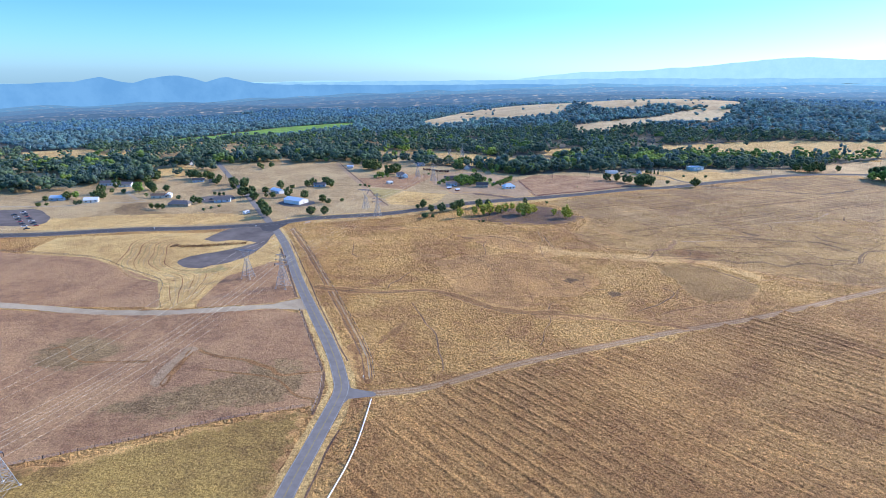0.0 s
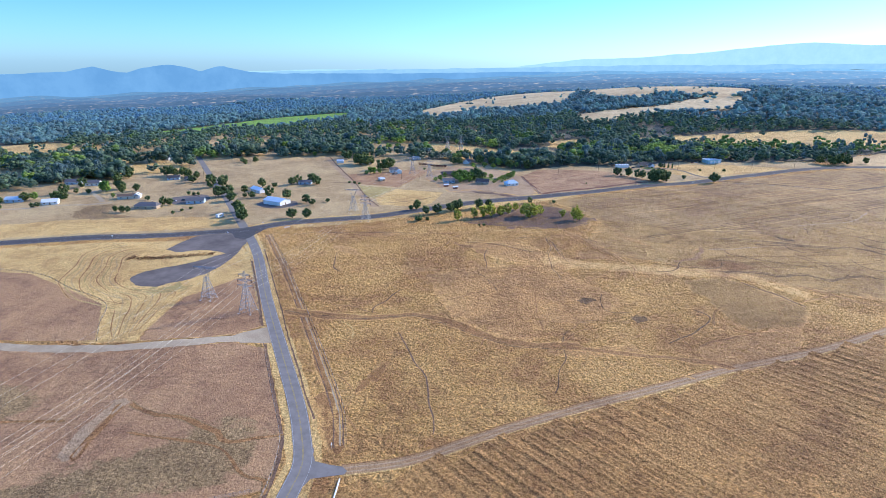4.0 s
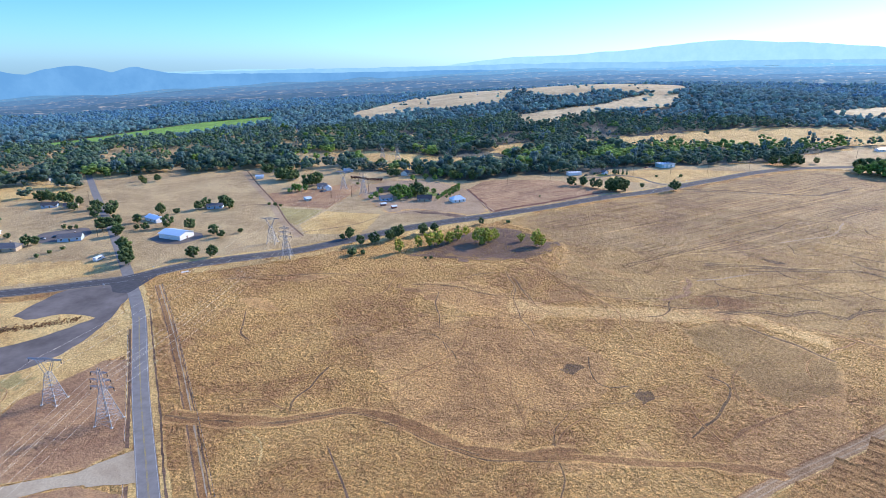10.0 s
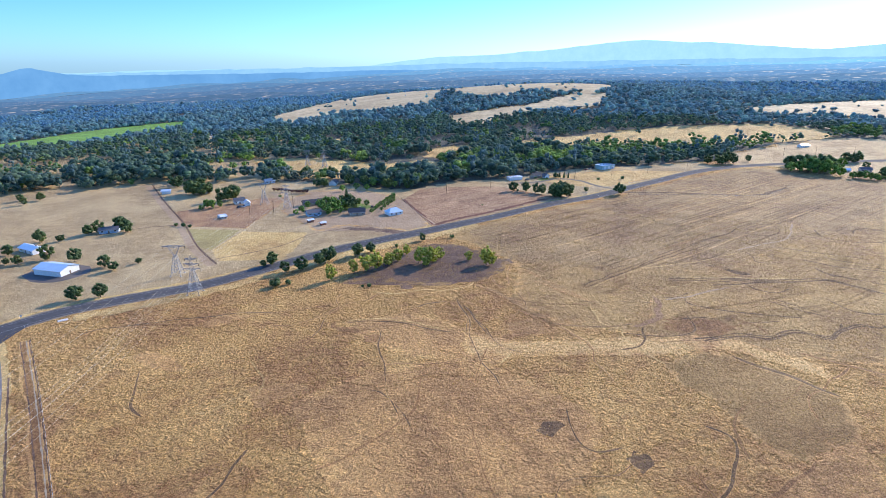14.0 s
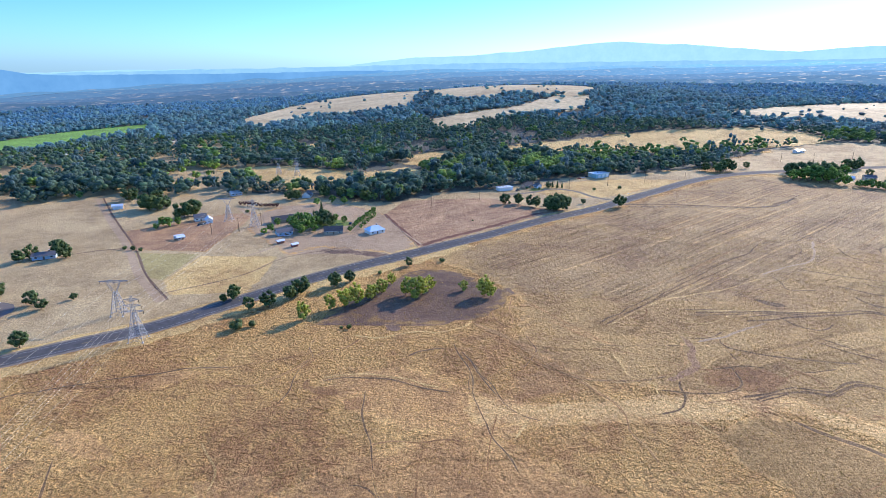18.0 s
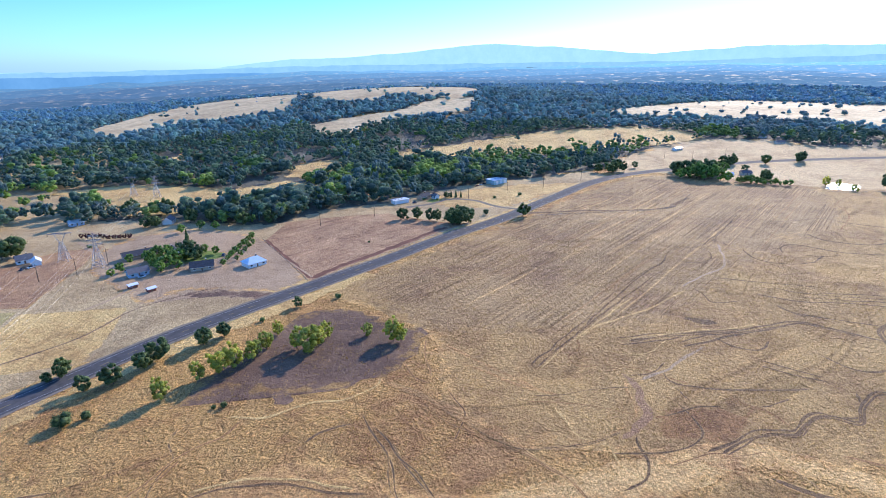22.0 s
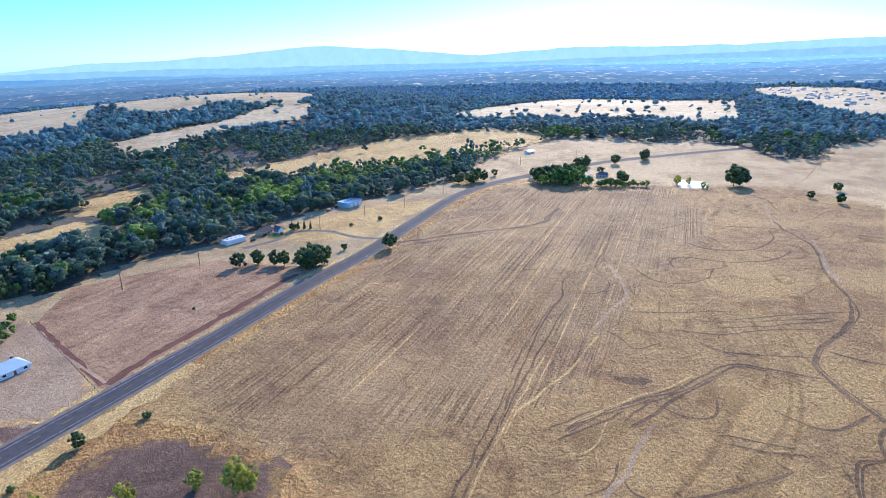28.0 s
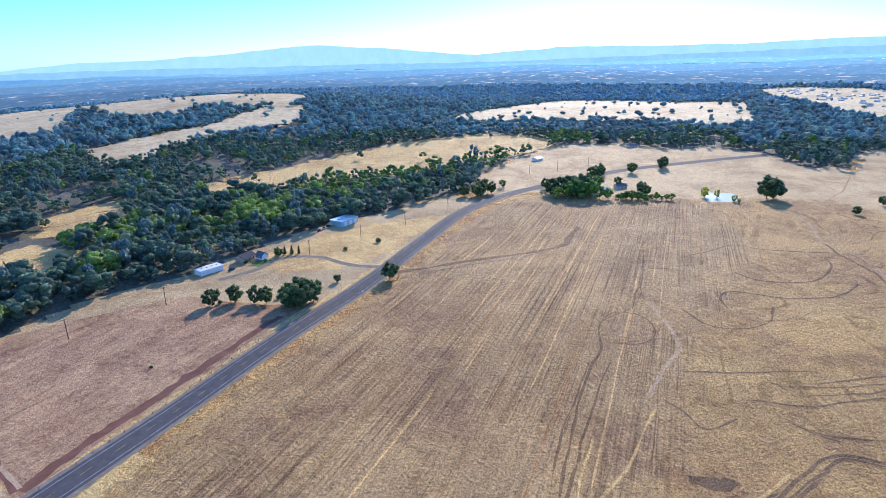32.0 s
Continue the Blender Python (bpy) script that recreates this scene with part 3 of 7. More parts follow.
patch("asphalt_lot", [(-184, 284), (-176, 275), (-163, 272), (-159, 277), (-151, 282), (-141, 298), (-137, 322), (-143, 331), (-147, 328), (-159, 313), (-173, 303), (-183, 293)], 0.06, PATCHED, "dark worn asphalt pad", wobble=0.35, fade=0)
patch("asphalt_lot", [(-187, 337), (-184, 353), (-176, 372), (-152, 379), (-141, 372), (-138, 345), (-137, 322), (-144, 330), (-149, 333), (-164, 337), (-178, 332)], 0.063, PATCHED, "dark worn asphalt turnout by the junction", wobble=0.35, fade=0)
RED_EDGE = plain("dark_red_earth", (0.16, 0.075, 0.05), 0.95, 0, 0.3, 0.15)
r = ribbon("dark_margin", [(96, 510), (120, 523.5), (170, 546), (214, 566)], 4.2, 0.06, RED_EDGE, 0, 0.5)
tagged(r, "dark red ploughed strip along the highway", "field edge", kind="structure")
r = ribbon("dark_margin", [(88, 602), (91, 555), (94.5, 511)], 2.6, 0.061, RED_EDGE, 0, 0.4)
tagged(r, "dark red ploughed strip along the field fence", "field edge", kind="structure")
patch("yard", [(6, 516), (30, 525), (72, 500), (91, 510), (87, 600), (50, 650), (-5, 640), (-20, 590), (-2, 540)], 0.045, TAN, "tan dusty farmyard", wobble=1.0)
patch("straw_field", [(-47, 530), (0, 514), (-10, 472), (-17, 460), (-57, 466), (-63, 489)], 0.05, STRAW, "pale yellow straw field by the canal", soft=False, wobble=0.35, fade=1.0)
patch("pasture", [(-90, 549), (-49, 534), (-64, 489), (-72, 496)], 0.05, OLIVE_DRY, "olive green triangle of dry pasture", soft=False, wobble=0.3, fade=1.0)
patch("paddock", [(-107, 605), (-39, 640), (-13, 639), (-45, 537), (-79, 551), (-93, 557)], 0.048, BARE, "brown bare paddock under the power line", soft=False, wobble=0.5, fade=6)
patch("yard", [(-17, 459), (-9, 474), (6, 512), (28, 509), (48, 500), (62, 486), (24, 467), (10, 463)], 0.052, PASTURE, "smooth tan bare dirt beside the highway", fade=2, under=TAN)
patch("damp_ground", [(28, 521), (51, 511), (72, 497), (68, 486), (48, 502), (29, 511)], 0.056, DARK_SOIL, "dark worn soil before the farmhouse", under=TAN)
patch("straw_field", [(-345, 400), (-300, 415), (-255, 420), (-200, 425), (-170, 412), (-175, 392), (-230, 378), (-300, 364), (-345, 362)], 0.04, STRAW, "pale dry pasture beside the highway", fade=14, under=PASTURE)
patch("paddock", [(-313, 454), (-291, 465), (-279, 436), (-253, 423), (-273, 414), (-302, 420)], 0.048, SPARSE, "brown worn paddock by the houses", fade=8, under=PASTURE)
patch("parking_lot", [(-385, 436), (-371, 428), (-349, 404), (-341, 384), (-355, 372), (-395, 380), (-420, 420)], 0.05, PATCHED, "grey gravel lot with parked cars", wobble=0.4, fade=0)
patch("parking_lot", [(-241, 465), (-252, 489), (-240, 496), (-226, 502), (-215, 485), (-219, 470)], 0.05, PATCHED, "grey asphalt yard before the house", wobble=0.4, fade=0)
patch("yard", [(-168, 469), (-155, 454), (-141, 452), (-130, 463), (-136, 478), (-160, 482)], 0.05, PATCHED, "dark asphalt yard round the white barn", wobble=0.3, fade=0)
patch("hay_field", [(240, 660), (340, 668), (420, 640), (350, 620), (290, 600), (250, 625)], 0.045, STRAW, "pale hay field by the drive")
MEADOWS = [
    ("pale_field", [(303, 905), (410, 925), (613, 952), (692, 935), (775, 918), (808, 848), (800, 800), (720, 782), (567, 803), (495, 808), (441, 840), (353, 835), (300, 838)], STRAW, "pale dry meadow among the woods"),
    ("pale_field", [(830, 1070), (983, 1106), (1200, 1127), (1322, 1125), (1400, 1000), (1409, 881), (1470, 830), (1458, 761), (1163, 650), (1090, 670), (1075, 790), (1012, 862), (955, 947), (857, 1001)], PALE_HILL, "pale gold open hillside"),
    ("pale_field", [(-60, 1430), (-20, 1540), (140, 1900), (400, 2010), (420, 1640), (350, 1560), (300, 1400), (234, 1364), (167, 1385), (108, 1400), (39, 1360), (-14, 1270)], PALE_HILL, "pale gold plateau meadow"),
    ("pale_field", [(400, 2010), (654, 2250), (930, 2080), (850, 1700), (790, 1440), (700, 1350), (612, 1350), (530, 1430), (474, 1375), (415, 1385), (385, 1540), (420, 1640)], PALE_HILL, "pale gold plateau meadow"),
    ("pale_field", [(285, 1190), (410, 1225), (480, 1240), (602, 1325), (670, 1355), (690, 1310), (610, 1195), (530, 1155), (441, 1165), (382, 1130), (307, 1070), (270, 1095)], PALE_HILL, "pale gold hillside strip"),
    ("green_pasture", [(-720, 1050), (-570, 1085), (-474, 1270), (-396, 1420), (-250, 1490), (-232, 1390), (-315, 1215), (-410, 1075), (-540, 1030)], GREEN, "bright green watered pasture among the woods"),
    ("pale_field", [(1883, 879), (1990, 807), (1990, 640), (1872, 540), (1290, 440), (1320, 520), (1441, 606), (1577, 694)], PALE_HILL, "pale built-up clearing far off"),
]
for k, (name, ring, m, label) in enumerate(MEADOWS):
    patch(name, ring, 0.5 if k == 0 else 2.4, m, label, wobble=4, fade=0)
patch("pasture", [(-17, 815), (49, 826), (114, 765), (100, 730), (33, 710), (-12, 740)], 0.3, STRAW, "dry meadow in the woods", wobble=3)
patch("pasture", [(-557, 819), (-506, 844), (-457, 786), (-513, 763)], 0.3, STRAW, "small straw meadow among trees", wobble=3)
patch("lawn", [(236, 650), (246, 655), (256, 648), (246, 640)], 0.06, LAWN, "small green lawn by the house")
patch("lawn", [(20, 596), (40, 600), (58, 585), (50, 572), (30, 575)], 0.06, LAWN, "green garden lawn")
for name, ring, m, label in (
    ("stain", [(-36, 167), (-30, 181), (-25, 187), (-26, 176), (-34, 164)], BROWN, "brown bare stain in the grass"),
):
    patch(name, ring, 0.058, m, label, wobble=0.8, step=2.5)

# ---- roads ----
SIDE = [(-56, -40), (-55, 20), (-53, 62), (-50, 87), (-47, 111), (-46, 124), (-49.5, 138), (-56, 157), (-73, 199), (-96, 256), (-123, 328), (-149, 384), (-196, 479), (-238, 560), (-277, 635), (-330, 740)]
HIGHWAY = [(-520, 306), (-294, 355), (-226, 367), (-173, 379), (-149, 385), (-120, 405), (-63, 425), (-34, 440), (1, 459), (48, 480), (82, 494.5), (124, 511), (170, 530), (237, 557), (300, 583), (346, 605), (416, 637), (470, 652), (518, 656), (552, 655), (617, 648), (698, 634), (807, 588), (895, 540), (980, 500)]
r = ribbon("verge", HIGHWAY[4:16], 4.0, 0.045, STRAW, 8.0, 0.7)
tagged(r, "pale straw verge along the highway", "verge", kind="structure")
r = ribbon("verge", HIGHWAY[5:12], 9.0, 0.044, STRAW, -12.0, 1.2)
tagged(r, "pale straw verge along the highway", "verge", kind="structure")
r = ribbon("verge", HIGHWAY[8:16], 2.2, 0.05, WEEDS, -6.2, 0.4)
tagged(r, "greenish weedy verge along the highway", "verge", kind="structure")
r = ribbon("verge", SIDE[:12], 3.0, 0.045, STRAW, -4.6, 0.35)
tagged(r, "pale straw verge of the side road", "verge", kind="structure")
r = ribbon("verge", SIDE[:12], 2.6, 0.045, STRAW, 4.4, 0.3)
tagged(r, "pale straw verge of the side road", "verge", kind="structure")
SHOULDER = plain("dusty_shoulder", (0.2, 0.165, 0.125), 0.95, 0, 0.3, 0.3, 0.2)
for off in (6.0, -6.0):
    r = ribbon("shoulder", HIGHWAY, 2.0, 0.085, SHOULDER, off, 0.25)
    tagged(r, "dusty dark shoulder of the highway", "verge", kind="structure")
highway = tagged(ribbon("highway", HIGHWAY, 10.6, 0.10, ASPHALT, thick=0.2), "two-lane dark asphalt highway across dry grassland", "road", kind="structure")
side_road = tagged(ribbon("side_road", SIDE, 6.3, 0.09, PALE_ASPHALT, thick=0.2), "grey worn asphalt side road", "road", kind="structure")


def paint(name, pts, width, lift, m, offset, owner, dash=0):
    if not dash:
        ob = ribbon(name, pts, width, lift, m, offset)
        ob.parent = owner
        return
    p = curve_pts(pts, 1.5)
    run = np.concatenate([[0], np.cumsum(np.linalg.norm(np.diff(p, axis=0), axis=1))])
    for s in np.arange(0, run[-1] - dash, dash * 3):
        q = [tuple(np.array([np.interp(s + k * dash, run, p[:, 0]), np.interp(s + k * dash, run, p[:, 1])])) for k in (0, 0.5, 1)]
        ob = ribbon(name, q, width, lift, m, offset)
        ob.parent = owner


for off in (3.7, -3.7):
    paint("edge_line", HIGHWAY[:19], 0.13, 0.112, WHITE, off, highway)
paint("centre_line", HIGHWAY[5:16], 0.18, 0.112, YELLOW, 0, highway, 4.0)
paint("centre_line", SIDE[:11], 0.1, 0.102, YELLOW, 0.14, side_road)
paint("centre_line", SIDE[:11], 0.1, 0.102, YELLOW, -0.14, side_road)
for off in (2.85, -2.85):
    paint("edge_line", SIDE[:11], 0.1, 0.102, WHITE, off, side_road)
r = ribbon("gravel_road", [(-480, 195), (-320, 208), (-240, 206), (-180, 199), (-143, 199), (-112, 205), (-92, 209), (-75, 208)], 6.6, 0.07, GRAVEL, 0, 0.3)
tagged(r, "pale gravel farm road", "road", kind="structure")
patch("gravel_apron", [(-93, 204), (-98, 211), (-89, 218), (-81, 221), (-75, 206)], 0.08, GRAVEL, "pale gravel apron where the farm road joins", wobble=0.3, fade=0)
r = ribbon("dirt_road", [(-33, 121), (-10, 126), (24, 142), (81, 166), (117, 181), (180, 203), (265, 242), (420, 305)], 4.6, 0.075, DIRT, 0, 0.25)
tagged(r, "brown dirt farm track across the fields", "track", kind="structure")
DIRT_LINE = [(-33, 121), (-10, 126), (24, 142), (81, 166), (117, 181), (180, 203), (265, 242), (420, 305)]
for off, m in ((0.95, TAN), (-0.95, TAN), (2.5, BROWN), (-2.5, STRAW)):
    tagged(ribbon("rut", DIRT_LINE, 0.55, 0.084, m, off, 0.08), "worn wheel rut of the farm track", "track", kind="structure")
patch("paved_apron", [(-44, 132), (-42, 125), (-33, 122.5), (-32, 119), (-42, 117), (-44, 112), (-46.5, 122)], 0.1, PALE_ASPHALT, "grey paved mouth of the dirt track", wobble=0.1, fade=0)
r = ribbon("driveway", [(299, 584), (285, 603), (279, 630), (262, 646), (240, 640), (215, 640)], 4.5, 0.075, SHOULDER, 0, 0.3)
tagged(r, "grey gravel driveway to the houses", "track", kind="structure")
r = ribbon("driveway", [(74, 500), (60, 540), (76, 566), (70, 600), (50, 640), (5, 650), (-30, 690)], 3.6, 0.075, TAN, 0, 0.3)
tagged(r, "tan dusty drive beside the farmhouse", "track", kind="structure")
r = ribbon("farm_lane", [(-440, 440), (-389, 445), (-360, 451), (-340, 461), (-317, 463), (-297, 471)], 4.0, 0.075, GRAVEL, 0, 0.3)
tagged(r, "grey lane to the houses off the side road", "track", kind="structure")

patch("junction", [(-166, 378), (-151, 391), (-137, 397), (-134, 391), (-138, 372), (-141, 362), (-150, 364), (-156, 375)], 0.096, ASPHALT, "dark asphalt mouth of the junction", wobble=0.1, fade=0)

# tan pastures on the ground's own faces: north of the highway, and far to the east
NORTH = [(x, y) for x, y in HIGHWAY[:18]] + [(464, 690), (300, 700), (206, 680), (150, 680), (70, 675), (-16, 730), (-150, 765), (-262, 690), (-330, 680), (-420, 610), (-520, 560), (-640, 470)]
EASTERN = [(480, 660), (560, 745), (660, 780), (778, 790), (850, 735), (910, 620), (910, 545), (850, 492), (860, 452), (945, 465), (1076, 415), (1400, 335), (1400, 120), (760, 170), (540, 235), (450, 300), (500, 360), (560, 420), (600, 500), (560, 600), (500, 645)]
mids = np.empty(len(ground.data.polygons) * 3, np.float32)
ground.data.polygons.foreach_get("center", mids)
mx, my = mids.reshape(-1, 3)[:, 0].astype(float), mids.reshape(-1, 3)[:, 1].astype(float)
kinds = np.zeros(len(mx), np.int32)
for k, (ring, m) in enumerate(((NORTH, PASTURE), (EASTERN, EAST))):
    ground.data.materials.append(m)
    sway = 1.0 if k else 0.0
    kinds[inside(ring, mx + sway * (9 * np.sin(my / 13) + 12 * np.sin(my / 41 + mx / 37)), my + sway * (8 * np.sin(mx / 11) + 12 * np.sin(mx / 43)))] = k + 1
    FIELDS.insert(0, (ring, m))

r = ribbon("driveway", [(-340, 520), (-337, 511), (-320, 490), (-307, 474)], 4.0, 0.075, GRAVEL, 0, 0.3)
tagged(r, "pale gravel driveway to a house", "track", kind="structure")

# ---- ditches, cattle paths and tyre tracks ----
for name, pts, w, m, label in (
    ("canal", [(-156, 732), (-128, 650), (-97, 564), (-78, 500), (-60, 458)], 4.6, TAN, "straight tan canal bank"),
    ("canal", [(-151, 732), (-124, 650), (-93, 564), (-74, 500), (-57, 460)], 1.6, DARK_SOIL, "dark narrow canal ditch"),
    ("cattle_path", [(-22, 215), (-16, 197), (-13, 186), (-9, 176), (-7, 158), (-5, 149), (-5, 138)], 0.5, DARK_SOIL, "dark narrow cattle path"),
    ("cattle_path", [(-45, 178), (-37, 167), (-36, 157), (-37, 152), (-31, 140)], 0.5, BROWN, "brown cattle path"),
    ("worn_strip", [(-129, 371), (-107, 321), (-84.5, 267), (-66, 220), (-47, 170), (-40, 150), (-36.5, 132)], 3.0, BROWN, "brown rutted strip beside the fence"),
    ("worn_strip", [(-47, 164), (-42, 148), (-39, 135), (-37, 128)], 6.5, BROWN, "wide brown worn ground by the track's mouth"),
    ("canal", [(-95, 562), (-120, 560), (-150, 548)], 1.4, DARK_SOIL, "dark hedge ditch"),
    ("field_edge", [(-60, 470), (-20, 487), (5, 510), (40, 520)], 0.9, DARK_SOIL, "dark field boundary"),
    ("track", [(-19, 520), (0, 545), (-10, 600), (-30, 660)], 1.5, TAN, "tan farm track"),
    ("field_edge", [(96, 512), (88, 560), (84, 602)], 1.4, TAN, "pale cleared strip along the field fence"),
    ("path", [(470, 420), (520, 440), (560, 470), (600, 478)], 1.0, BROWN, "brown track to the pond"),
    ("path", [(600, 470), (640, 440), (720, 430), (820, 440)], 1.0, BROWN, "brown faint track over pale grass"),
):
    if name in ("canal", "fence_scar", "field_edge"):
        tagged(ribbon(name, pts, w, 0.07 + 0.004 * (m is DARK_SOIL), m, 0, 0.12), label, "track", kind="structure")
        continue
    tagged(trail(name, pts, w * 0.8, 0.066 if w > 1 else 0.074, m), label, "track", kind="structure")
# traced paths, ruts, banks and stains of the grassland
made = [0]


FIRM = ("fence_scar", "swirl_line", "winding_track", "crooked_trail", "rut", "ditch", "gully", "gully_bed", "bank")


def worn(name, label, width, material, lip, pts):
    made[0] += 1
    tagged(trail(name, pts, 0.3 + 0.44 * width, 0.085 + 0.0004 * made[0], material, 2.0, 0.22 * lip if name == "bank" else 0.03 * lip, material is STRAW and name == "bank", 0.35 if name in FIRM else 0.0), label, "track", kind="structure")


def bare(name, label, material, ring, fade=None):
    made[0] += 1
    patch(name, ring, 0.06 + 0.0004 * made[0], material, label, wobble=0.6, step=2.5, fade=fade, under=ground_at(*np.mean(ring, axis=0)))


bare("stain", "broad brown hollow in the golden grass", WORN_SHADED, [(-12, 291), (21, 303), (61, 305), (81, 280), (94, 257), (79, 233), (53, 228), (37, 204), (17, 219), (2, 235)], 24)
bare("stain", "broad brown slope", WORN_SHADED, [(-2, 279), (27, 283), (58, 278), (86, 264), (84, 238), (67, 224), (35, 232), (7, 247)], 24)
bare("stain", "broad brown slope", WORN_SHADED, [(13, 354), (46, 354), (70, 331), (84, 310), (67, 299), (31, 319)], 22)
bare("stain", "dark sparse triangle of worn grass", DULL, [(138, 280), (158, 286), (170, 279), (182, 259), (187, 242), (171, 220), (154, 218), (147, 216), (140, 222), (140, 237), (141, 254), (136, 265)])
bare("stain", "brown bare triangle beside the farm track", WORN_SHADED, [(112, 200), (127, 208), (149, 216), (170, 219), (149, 190), (120, 179), (112, 183), (110, 191)])
# sunlight on the crest painted as a pale patch
bare("stain", "pale crest of the slope, its sunlight painted in", CREST, [(67, 327), (95, 314), (138, 306), (177, 295), (189, 282), (201, 262), (195, 253), (184, 270), (171, 285), (144, 287), (106, 298), (63, 309)], 22)
# shade in three swales painted as browner grass
bare("stain", "brown swale in the grass", WORN_SHADED, [(46, 200), (62, 199), (83, 202), (81, 194), (59, 190), (46, 193)])
bare("stain", "brown swale patch in the grass, its shade painted in", WORN_SHADED, [(14, 250), (28, 256), (38, 242), (26, 233), (17, 239)])
bare("stain", "brown swale patch in the grass, its shade painted in", WORN_SHADED, [(-28, 308), (-10, 305), (-6, 297), (-24, 296)])
bare("stain", "small dark bare hollow", RUT, [(70, 253), (76, 256), (81, 253), (75, 249)])
bare("stain", "small dark bare hollow", RUT, [(92, 232), (98, 234), (99, 227), (94, 225)])
bare("stain", "brown dried pond hollow", BROWN, [(7, 355), (11, 357), (10, 351), (16, 349), (21, 346), (19, 341), (13, 343), (9, 348)])
bare("stain", "brown dried pond hollow", BROWN, [(20, 337), (26, 338), (30, 333), (27, 329), (21, 331)])
bare("stain", "brown bare slope below the ridge line", WORN_SHADED, [(-54, 368), (-48, 377), (-34, 376), (-26, 373), (-38, 370), (-48, 364)])
bare("stain", "patch of browner grass", WORN_SHADED, [(-80, 343), (-72, 346), (-61, 339), (-53, 325), (-65, 329)])
bare("stain", "patch of browner grass", WORN_SHADED, [(17, 291), (28, 291), (41, 283), (41, 272), (27, 271), (19, 278)])
bare("stain", "patch of browner grass", WORN_SHADED, [(-27, 304), (-21, 303), (-19, 294), (-24, 292)])
bare("stain", "patch of browner grass", WORN_SHADED, [(89, 334), (103, 335), (104, 321), (89, 321)])
bare("stain", "grey dried hollow in the straw", RUT, [(241, 372), (246, 368), (251, 361), (250, 357), (242, 362), (240, 369)])
bare("stain", "dark hollow in the bare bank", DARK_SOIL, [(47, 396), (52, 396), (55, 390), (52, 387), (48, 390)])
bare("stain", "reddish brown worn ground", BROWN, [(169, 319), (187, 311), (191, 300), (176, 296), (159, 305), (159, 312)])
bare("stain", "brown worn straw", DULL, [(264, 342), (270, 332), (262, 326), (247, 330), (248, 341)])
bare("stain", "brown worn straw", DULL, [(194, 362), (214, 356), (222, 348), (206, 348), (191, 353)])
worn("bank", "tan eroded bank in the bare soil", 8.00, TAN, 0.5, [(-122, 124), (-123, 135), (-123, 144), (-121, 153), (-120, 159)])
# shade at the bank's foot painted as a brown strip
worn("bank", "brown foot of the eroded bank, shade painted in", 4.00, BROWN, 0.5, [(-118, 124), (-119, 135), (-119, 146), (-118, 156)])
# low-sun shade in gullies and swales is put into the dark trail colours
worn("gully", "dark crooked gully in bare soil", 2.40, BROWN, 0.5, [(-119, 158), (-113, 153), (-105, 150), (-92, 146), (-81, 139), (-74, 134), (-64, 135), (-55, 138)])
worn("gully", "dark crooked gully in bare soil", 1.30, BROWN, 0.4, [(-109, 138), (-90, 134), (-76, 131), (-69, 126), (-65, 120), (-61, 117), (-56, 116), (-54, 110)])
worn("gully", "dark thin gully in bare soil", 1.20, BROWN, 0.3, [(-186, 155), (-182, 159), (-176, 156), (-172, 150), (-164, 145), (-158, 145), (-134, 145)])
worn("gully", "shallow brown gully through the grass", 7.50, BROWN, 0.4, [(-82, 240), (-70, 237), (-41, 231), (-17, 234), (-1, 229), (14, 215), (30, 204), (48, 201), (61, 199)])
worn("gully", "brown swale running on from the gully", 5.00, BROWN, 0.4, [(55, 200), (80, 193), (100, 190), (120, 182)])
worn("gully_bed", "dark bed of the grassy gully", 2.20, RUT, 0.3, [(-4, 227), (6, 219), (14, 212), (30, 202), (48, 199), (58, 198)])
worn("gully_bed", "dark bed of the grassy gully", 1.20, RUT, 0.3, [(-82, 240), (-70, 236), (-41, 230), (-17, 233), (-4, 227)])
worn("ditch", "dark straight ditch with a crest of grass", 2.40, RUT, 0.35, [(170, 279), (174, 271), (178, 265), (182, 259), (185, 249), (188, 243)])
worn("ditch", "brown shallow ditch across the grass", 1.12, BROWN, 0.2, [(201, 275), (211, 262), (220, 251), (228, 247), (236, 250)])
worn("bank", "brown eroded edge of a dark bare patch", 1.50, BROWN, 0.3, [(112, 200), (124, 207), (140, 212), (149, 216)])
worn("swale", "brown swale in the golden grass", 1.50, WORN_SHADED, 0.2, [(82, 206), (85, 197), (87, 188), (91, 181), (96, 176), (100, 173)])
worn("cattle_path", "thin dark cattle path", 0.50, RUT, 0.12, [(86, 263), (82, 245), (85, 238), (94, 237)])
worn("cattle_path", "thin dark cattle path", 0.45, RUT, 0.12, [(55, 220), (55, 212), (52, 201), (51, 189), (46, 179), (44, 168), (41, 161)])
worn("cattle_path", "brown cattle path", 0.60, BROWN, 0.12, [(110, 224), (108, 213), (108, 207), (109, 199)])
worn("cattle_path", "thin dark cattle path", 0.45, RUT, 0.12, [(29, 262), (27, 276), (22, 289), (17, 292)])
worn("cattle_path", "thin brown cattle path", 0.40, BROWN, 0.12, [(50, 262), (47, 242), (46, 228), (46, 216)])
worn("swale", "long brown swale under the ridge", 1.00, WORN_SHADED, 0.15, [(-86, 378), (-63, 372), (-47, 365), (-34, 372), (-12, 375), (14, 378)])
worn("swale", "long dark swale across the slope", 1.10, WORN_SHADED, 0.2, [(8, 300), (25, 292), (43, 296), (60, 291), (74, 290)])
